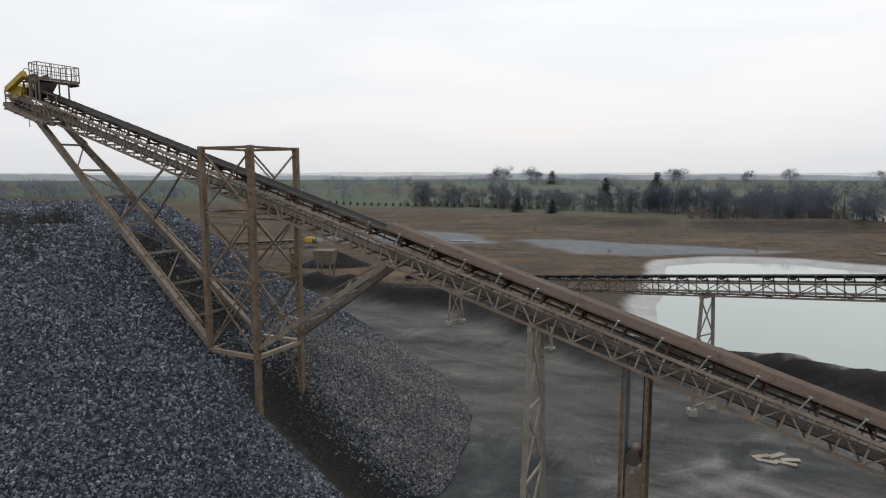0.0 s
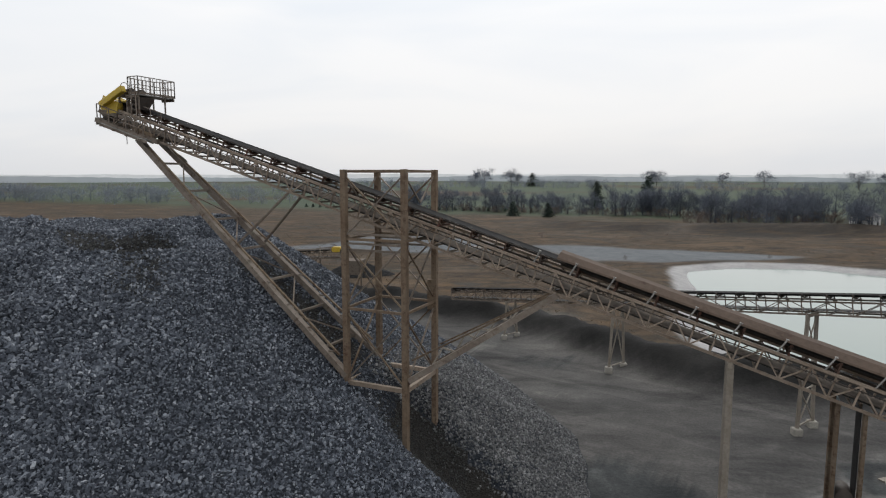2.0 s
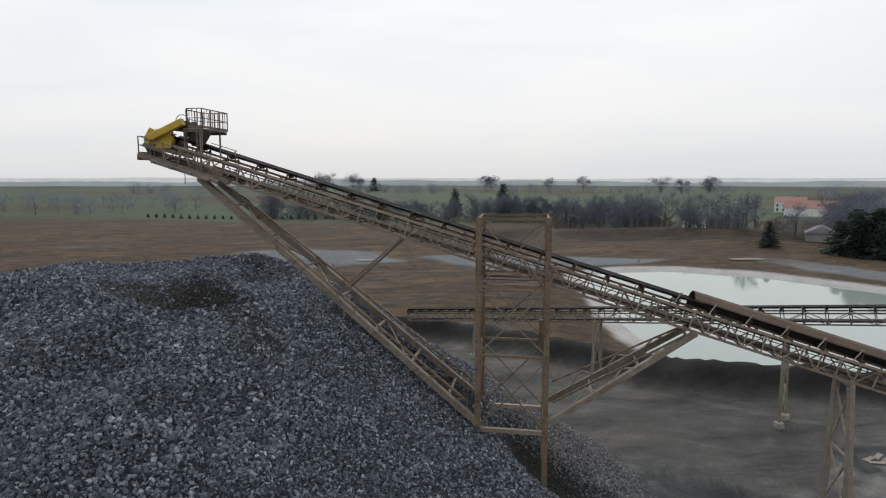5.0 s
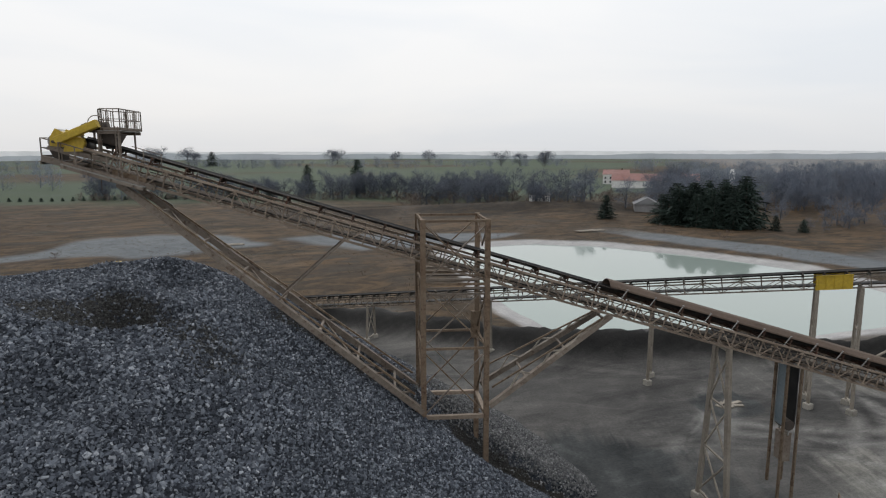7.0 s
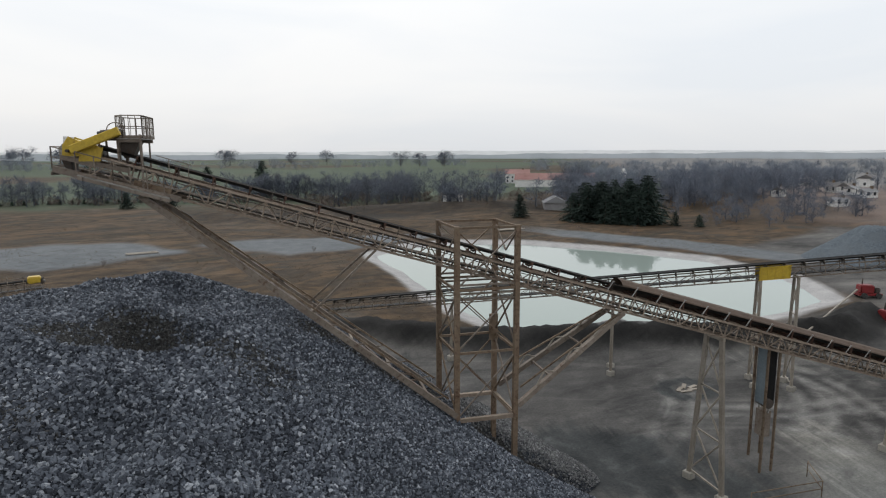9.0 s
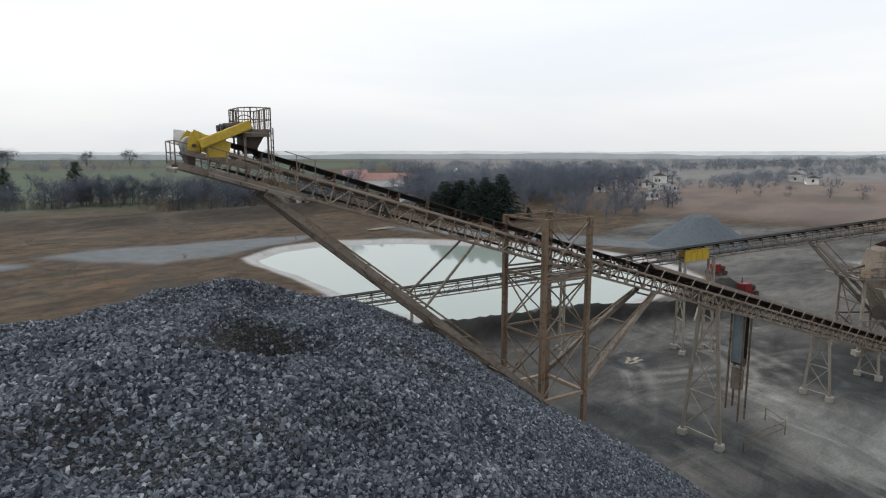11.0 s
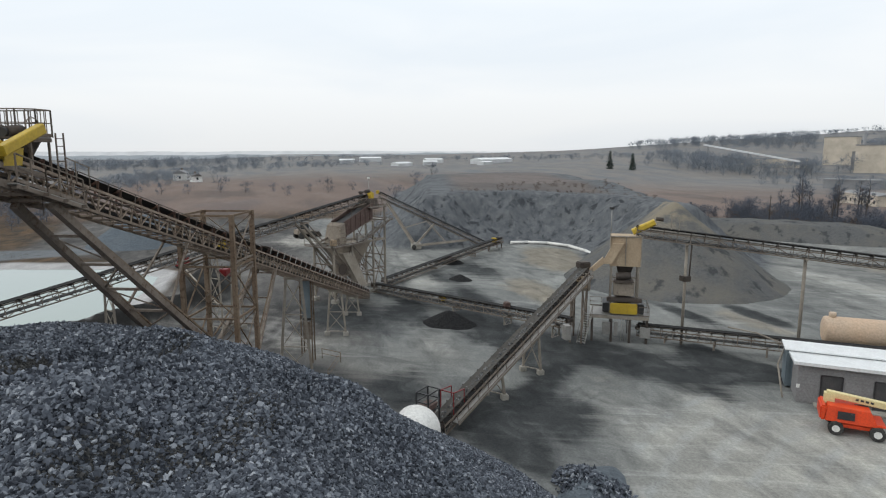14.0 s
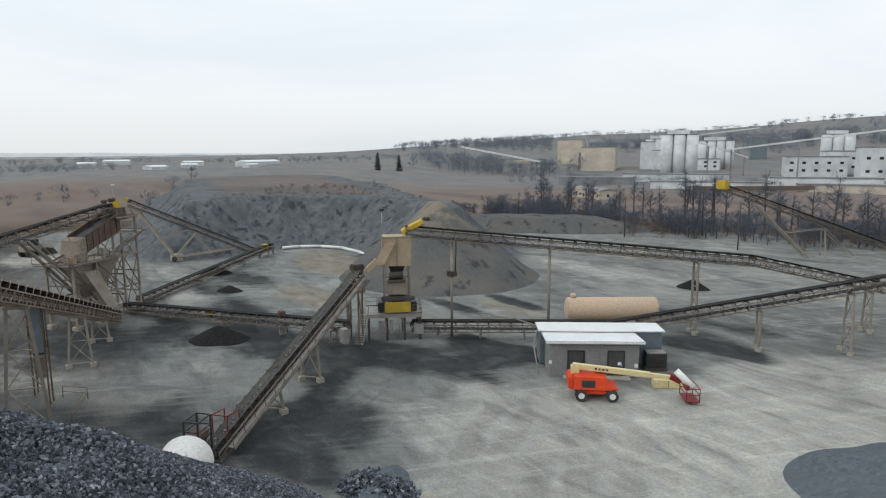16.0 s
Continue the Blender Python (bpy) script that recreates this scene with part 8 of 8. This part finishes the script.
wood("hedgerow", strip([(-60, 326), (-17, 312), (17, 296), (74, 276), (112, 250)], 130, 14, 6, 13) + lane_clear(strip([(70, 244), (110, 228), (150, 213), (180, 203)], 70, 18, 9, 14)) + strip([(92, 196), (98, 202), (104, 199), (112, 196)], 12, 4, 5, 8), "grey-brown leafless hedgerow trees at the field edge")
wood("hedge_scrub", strip([(-60, 322), (-17, 306), (17, 290), (74, 268), (110, 240)], 170, 9, 1.6, 4.0) + strip([(60, 246), (110, 228), (150, 211), (200, 190)], 130, 14, 2.5, 5) + strip([(118, -108), (92, -116), (60, -112), (34, -116), (8, -132), (-30, -146)], 160, 14, 2.0, 4.0), "dense dark scrub under the leafless trees", "bush")
wood("woodland", lane_clear(strip([(112, 195), (150, 178), (205, 170), (260, 160)], 90, 30, 8, 14)) + strip([(128, 116), (160, 112), (190, 98)], 34, 14, 3, 8) + strip([(140, 150), (190, 148), (240, 168), (330, 190)], 90, 26, 6, 12), "grey-brown leafless woodland round the village")
wood("woodland", strip([(118, -112), (92, -120), (60, -116), (34, -120), (8, -136), (-30, -150)], 210, 20, 4, 7.5) + strip([(130, -96), (104, -106), (70, -104)], 70, 12, 2.5, 5), "dense grey-brown leafless wood behind the yard")
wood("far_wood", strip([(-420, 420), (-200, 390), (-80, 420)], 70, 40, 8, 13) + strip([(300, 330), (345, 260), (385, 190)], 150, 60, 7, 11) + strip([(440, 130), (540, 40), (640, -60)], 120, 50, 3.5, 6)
     + strip([(300, -300), (220, -330), (120, -340)], 60, 50, 4, 7) + strip([(480, -330), (330, -360)], 60, 40, 10, 15), "distant leafless woods tinted haze-grey", "far")
# Haze-coloured woods; the 190-tree strip fills the hazy band at the horizon.
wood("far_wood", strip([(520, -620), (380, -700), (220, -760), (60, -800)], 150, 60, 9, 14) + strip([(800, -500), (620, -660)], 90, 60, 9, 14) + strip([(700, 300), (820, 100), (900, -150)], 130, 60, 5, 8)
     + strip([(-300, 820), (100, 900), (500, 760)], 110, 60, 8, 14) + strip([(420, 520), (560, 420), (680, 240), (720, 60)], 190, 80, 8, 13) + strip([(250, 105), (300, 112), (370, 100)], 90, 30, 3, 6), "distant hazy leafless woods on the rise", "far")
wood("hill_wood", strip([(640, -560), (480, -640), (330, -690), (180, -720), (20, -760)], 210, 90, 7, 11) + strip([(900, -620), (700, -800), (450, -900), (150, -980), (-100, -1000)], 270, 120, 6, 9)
     + strip([(520, -420), (620, -300), (760, -180)], 120, 70, 3.5, 6), "haze-tinted leafless woods covering the far hillside", "far")
wood("bank_scrub", strip([(99, -7), (104, -16), (101, -30), (88, -48), (72, -51)], 70, 4, 0.35, 1.0) + strip([(125, -30), (118, -50), (102, -66)], 80, 22, 0.5, 1.3), "red-brown scrub along the top of the bank", "bush")
row = None
for i in range(30):
    x, y = -112 + 4.1 * i, 331 - 1.05 * i
    if row is None:
        row = tagged(new("shrub", as_mesh("shrub", TREES["spruce", 0][1] * np.array([2.2, 2.2, 1]), M_NEEDLE)), "small dark clipped shrub in a field row", "shrub", "row of shrubs")
        row.matrix_basis = Matrix.Translation((x, y, level(x, y))) @ Matrix.Diagonal((2.0, 2.0, 2.0, 1))
    else:
        o = copy_thing(row, Matrix.Translation((x, y, level(x, y))))

# rough grass and brush tufts on the ground beside the pond
n = 15000
x, y = rng.uniform(-70, 110, n), rng.uniform(60, 235, n)
ok = (inside_dist(x, y, YARD) < -2) & (inside_dist(x, y, POND) < -5) & (inside_dist(x, y, SILT) < 0) & (wobble(x, y, 12, 31) > -0.25)
x, y = x[ok], y[ok]
z = ground_height(x, y)
blades = []
for k in range(4):
    a, l = rng.uniform(0, 6.28, len(x)), rng.uniform(0.06, 0.2, len(x))
    p = np.stack([x + rng.normal(0, 0.25, len(x)), y + rng.normal(0, 0.25, len(x)), z - 0.05], -1)
    tip = p + np.stack([np.cos(a) * l * 0.5, np.sin(a) * l * 0.5, l], -1)
    side = np.stack([-np.sin(a), np.cos(a), 0 * a], -1) * 0.05
    blades.append(np.stack([p - side, p + side, tip + side * 0.3, tip - side * 0.3], 1))
tagged(new("dry_grass", as_mesh("dry_grass", np.concatenate(blades), M_BRUSH)), "tufts of dry brown grass round the pond", "grass", kind="stuff")
wood("brush", [(px, py, tree_rng.uniform(0.8, 1.8)) for px, py in ((-13, 84), (-6, 82), (98, 118), (104, 121), (93, 112), (20, 138), (50, 142), (-30, 118), (90, 128), (-20, 140), (-45, 150), (5, 178), (40, 185), (100, 140))], "low leafless brush on the banks", "bush")


# ---------------------------------------------------------------- houses
def house(x, y, w, d, h, heading, label, walls=M_HOUSE, roofing=M_SHINGLE, windows=True, group="village houses", name="house", rise=0.5):
    m_ = Matrix.Translation((x, y, level(x, y))) @ Matrix.Rotation(heading, 4, "Z")
    e = thing(name, (0, 0, 0), label, name.replace("_", " "), group, m_)
    block("wall", (-w / 2, -d / 2, -0.5), (w / 2, d / 2, h), walls, e)
    o, r = 0.4, d * rise * 0.5
    bm = bmesh.new()
    hexa(bm, [(-w / 2 - o, -d / 2 - o, h - 0.25), (-w / 2 - o, d / 2 + o, h - 0.25), (-w / 2 - o, 0, h + r)], [(w / 2 + o, -d / 2 - o, h - 0.25), (w / 2 + o, d / 2 + o, h - 0.25), (w / 2 + o, 0, h + r)])
    bmesh.ops.recalc_face_normals(bm, faces=bm.faces[:])
    part("roof", bm, roofing, e)
    if windows:
        k = max(2, int(w / 3))
        for s in (-1, 1):
            for i in range(k):
                for z in ((0.9, 3.4) if h > 4.6 else (0.9,)):
                    cx = -w / 2 + w * (i + 0.5) / k
                    win = block("window", (cx - 0.5, s * d / 2 - 0.03, z), (cx + 0.5, s * d / 2 + 0.03, z + 1.4), M_GLASS, e, "dark window")
            block("gable_window", (s * w / 2 - 0.03, -0.5, 1.0), (s * w / 2 + 0.03, 0.5, 2.4), M_GLASS, e)
        block("chimney", (w * 0.2, -0.4, h), (w * 0.2 + 0.8, 0.4, h + r + 0.9), M_RUST, e)
    return e


house(103, 206.4, 6.5, 5.5, 4.0, 0.6, "white farmhouse with dark windows among bare trees", name="farmhouse")
house(125, 174, 9, 8, 2.6, 0.9, "weathered grey barn beside the pines", M_BLOCK, M_FARGREY, False, name="barn")
house(226, 281, 46, 13, 4.6, -0.72, "long white barn with a faded red roof", M_HOUSE, M_REDROOF, False, name="barn", rise=0.55)
house(243, 335, 16, 11, 6.5, -0.72, "farm building with a faded red roof", M_HOUSE, M_REDROOF, True, name="barn")
house(290, 285, 2.6, 2.6, 6.5, 0.2, "slender white tower with a pointed roof", M_HOUSE, M_HOUSE, False, name="tower", rise=2.4)
for i, (x, y, w, d, h) in enumerate(((219, 145, 5, 4.5, 2.8), (195, 112, 5, 4, 1.9), (257, 141, 7, 5.5, 2.8), (248, 131, 5, 4.5, 2.6), (319, 155.5, 10, 7, 4.6), (228, 117, 5, 4, 2.4), (326, 187, 9, 6, 4.6), (333, 87, 14, 7, 4.0), (305, 76, 8, 5, 3.2))):
    house(x, y, w, d, h, (0.3, -0.5, 1.1, 0.0)[i % 4], ("white village house with a dark roof", "white village house with a grey metal roof")[i % 2], M_HOUSE, (M_SHINGLE, M_FARGREY)[i % 2], True)
for i, (x, y, w, d, h) in enumerate(((600, -197, 66, 14, 4.2), (653, -43, 16, 10, 4), (739, -82, 26, 12, 4.5), (558, -87, 22, 10, 3), (575, -120, 14, 9, 3.5), (640, -140, 20, 10, 4), (560, -175, 18, 8, 3))):
    house(x, y, w, d, h, (2.25, 1.4, 1.7)[i % 3], "low white shed on the far plain", M_FARWHITE, M_ROOFWHITE, False, "far sheds", "far_shed", 0.25)
house(145, -197, 26, 9, 4.2, -0.35, "low tan building behind the wood", M_FARTAN, M_FARGREY, True, "", "low_building", 0.2)


# ---------------------------------------------------------------- cement works on the rise
def works_block(x, y, w, d, h, label, material, heading=3.72, bands=0, roof=M_FARGREY):
    m_ = Matrix.Translation((x, y, level(x, y))) @ Matrix.Rotation(heading, 4, "Z")
    e = thing("works_building", (0, 0, 0), label, "industrial building", "cement works", m_)
    block("wall", (-w / 2, -d / 2, -2), (w / 2, d / 2, h), material, e)
    block("parapet", (-w / 2 - 0.3, -d / 2 - 0.3, h), (w / 2 + 0.3, d / 2 + 0.3, h + 0.8), roof, e)
    for k in range(bands):
        z = h * (k + 0.6) / (bands + 0.5)
        for i in range(max(2, int(w / 7))):
            cx = -w / 2 + w * (i + 0.5) / max(2, int(w / 7))
            block("window", (cx - 1.2, -d / 2 - 0.06, z), (cx + 1.2, -d / 2 + 0.02, z + 1.8), M_GLASS, e)
    return e


def silo_group(x, y, n, r, h, label, heading=3.72, cap=True):
    m_ = Matrix.Translation((x, y, level(x, y))) @ Matrix.Rotation(heading, 4, "Z")
    e = thing("silo_group", (0, 0, 0), label, "silo", "cement works", m_)
    for i in range(n):
        cx = (i - (n - 1) / 2) * r * 2.02
        s_ = pipe("silo", (cx, 0, -2), (cx, 0, h), r, M_FARWHITE, e, "pale concrete silo", None, 24)
        pipe("rim", (cx, 0, h), (cx, 0, h + 0.7), r * 1.03, M_FARGREY, s_, "", None, 24)
    if cap:
        block("top_house", (-n * r * 0.7, -r * 0.6, h + 0.7), (n * r * 0.5, r * 0.6, h + 3.6), M_FARWHITE, e)
    return e


works_block(400, -460, 25, 22, 24, "tan block of the cement works", M_FARTAN)
works_block(332, -424, 30, 24, 21, "large plain tan works building", M_FARTAN)
works_block(356, -436, 16, 12, 14, "grey gabled works building", M_FARGREY)
silo_group(313, -488, 3, 4.2, 24, "row of pale concrete silos")
silo_group(239, -408, 3, 4.6, 32, "row of tall white concrete silos")
silo_group(251, -481, 4, 3.6, 24, "row of pale silos behind the works")
works_block(258, -470, 30, 12, 9, "low white works building", M_FARWHITE, bands=2)
works_block(262, -575, 14, 12, 21, "blue-grey sheet-clad tower of the works", M_BLUEGREY)
works_block(162, -463, 40, 18, 14, "long white works hall", M_FARWHITE, bands=2)
works_block(140, -500, 60, 18, 16, "long white works hall on the slope", M_FARWHITE, bands=2)
silo_group(192, -576, 3, 4.4, 23, "pale silos on the slope")
works_block(118, -454, 22, 18, 22, "square white tower of the works", M_FARWHITE, bands=2)
silo_group(100, -452, 2, 5.0, 20, "pair of white silos")
works_block(420, -400, 60, 14, 6, "low dusty works shed", M_FARTAN)
works_block(210, -360, 70, 10, 5, "low pale shed before the works", M_FARWHITE)
works_block(120, -380, 60, 10, 5, "low pale shed before the works", M_FARWHITE)
for (a, b, w, nm) in (((214, -430, 20), (112, -450, 34), 1.2, "pale inclined conveyor gallery of the works"), ((246, -405, 33), (200, -440, 14), 1.0, "pale inclined pipe gallery by the silos"), ((330, -520, 22), (262, -575, 30), 1.1, "pale conveyor gallery to the works tower"), ((420, -330, 20), (330, -345, 12), 1.2, "thin overhead gallery before the works")):
    g_ = thing("conveyor_gallery", Vector(a), nm, "gallery", "cement works")
    za, zb = level(a[0], a[1]), level(b[0], b[1])
    bar("gallery", (a[0], a[1], za + a[2]), (b[0], b[1], zb + b[2]), w, w, M_FARWHITE, g_)
    for k in (0.05, 0.5, 0.95):
        c = Vector(a).lerp(Vector(b), k)
        zc = za + (zb - za) * k
        bar("column", (c.x, c.y, level(c.x, c.y) - 1), (c.x, c.y, zc + c.z), 0.8, 0.8, M_FARGREY, g_)
    ORIGIN[g_.name] = Vector(a)
works_block(150, -300, 60, 9, 4, "low pale shed beyond the wood", M_FARWHITE)
works_block(230, -300, 50, 9, 4.5, "low grey shed beyond the wood", M_FARGREY)
works_block(80, -330, 60, 9, 4, "low tan shed beyond the wood", M_FARTAN)
works_block(300, -452, 12, 10, 24, "narrow white tower beside the silos", M_FARWHITE)
works_block(283, -462, 30, 14, 16, "white works hall beside the silos", M_FARWHITE)
wag = thing("freight_wagon", (0, 0, 0), "rust-red freight wagon in a standing train", "wagon", "standing train", Matrix.Translation((139, -280, level(139, -280))) @ Matrix.Rotation(0.70, 4, "Z"))
block("body", (-5.6, -1.4, 1.1), (5.6, 1.4, 3.3), M_RUST, wag, "", 0.1)
block("frame", (-6.4, -1.2, 0.8), (6.4, 1.2, 1.1), M_FARGREY, wag)
for bx in (-4.4, 4.4):
    block("bogie", (bx - 1.2, -1.2, 0.1), (bx + 1.2, 1.2, 0.8), M_FARGREY, wag)
for k in range(1, 9):
    x_, y_ = 139 - 10.9 * k * 0.765, -280 - 10.9 * k * 0.644
    copy_thing(wag, Matrix.Translation((x_, y_, level(x_, y_))) @ Matrix.Rotation(0.70, 4, "Z"))
stack = thing("chimney_stack", (352, -430, level(352, -430)), "slim dark chimney of the works", "chimney", "cement works")
pipe("flue", (352, -430, level(352, -430)), (352, -430, level(352, -430) + 30), 1.4, M_FARGREY, stack, "", 1.1, 16)
for x, y, h in ((48.5, -95.6, 10.5), (20, -98, 10), (84, -92, 10)):
    up_ = thing("utility_pole", (x, y, level(x, y)), "grey wooden utility pole with a crossarm", "pole", "utility poles")
    pipe("pole", (x, y, level(x, y)), (x, y, level(x, y) + h), 0.16, M_BARK, up_, "", 0.1, 8)
    bar("crossarm", (x - 1.0, y + 0.6, level(x, y) + h - 0.7), (x + 1.0, y - 0.6, level(x, y) + h - 0.7), 0.12, 0.12, M_BARK, up_)

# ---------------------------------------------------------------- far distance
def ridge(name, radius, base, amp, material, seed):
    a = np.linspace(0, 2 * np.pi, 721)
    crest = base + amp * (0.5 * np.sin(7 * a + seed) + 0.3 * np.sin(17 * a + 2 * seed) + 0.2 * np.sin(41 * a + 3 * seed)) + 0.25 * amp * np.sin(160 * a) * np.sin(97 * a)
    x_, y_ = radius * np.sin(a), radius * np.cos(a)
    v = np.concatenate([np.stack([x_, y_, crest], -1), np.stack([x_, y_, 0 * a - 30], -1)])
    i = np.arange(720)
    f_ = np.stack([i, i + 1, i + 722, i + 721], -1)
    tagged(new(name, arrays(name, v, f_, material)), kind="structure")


# Backdrop colour with haze mixed in, and a weak glow of its own.
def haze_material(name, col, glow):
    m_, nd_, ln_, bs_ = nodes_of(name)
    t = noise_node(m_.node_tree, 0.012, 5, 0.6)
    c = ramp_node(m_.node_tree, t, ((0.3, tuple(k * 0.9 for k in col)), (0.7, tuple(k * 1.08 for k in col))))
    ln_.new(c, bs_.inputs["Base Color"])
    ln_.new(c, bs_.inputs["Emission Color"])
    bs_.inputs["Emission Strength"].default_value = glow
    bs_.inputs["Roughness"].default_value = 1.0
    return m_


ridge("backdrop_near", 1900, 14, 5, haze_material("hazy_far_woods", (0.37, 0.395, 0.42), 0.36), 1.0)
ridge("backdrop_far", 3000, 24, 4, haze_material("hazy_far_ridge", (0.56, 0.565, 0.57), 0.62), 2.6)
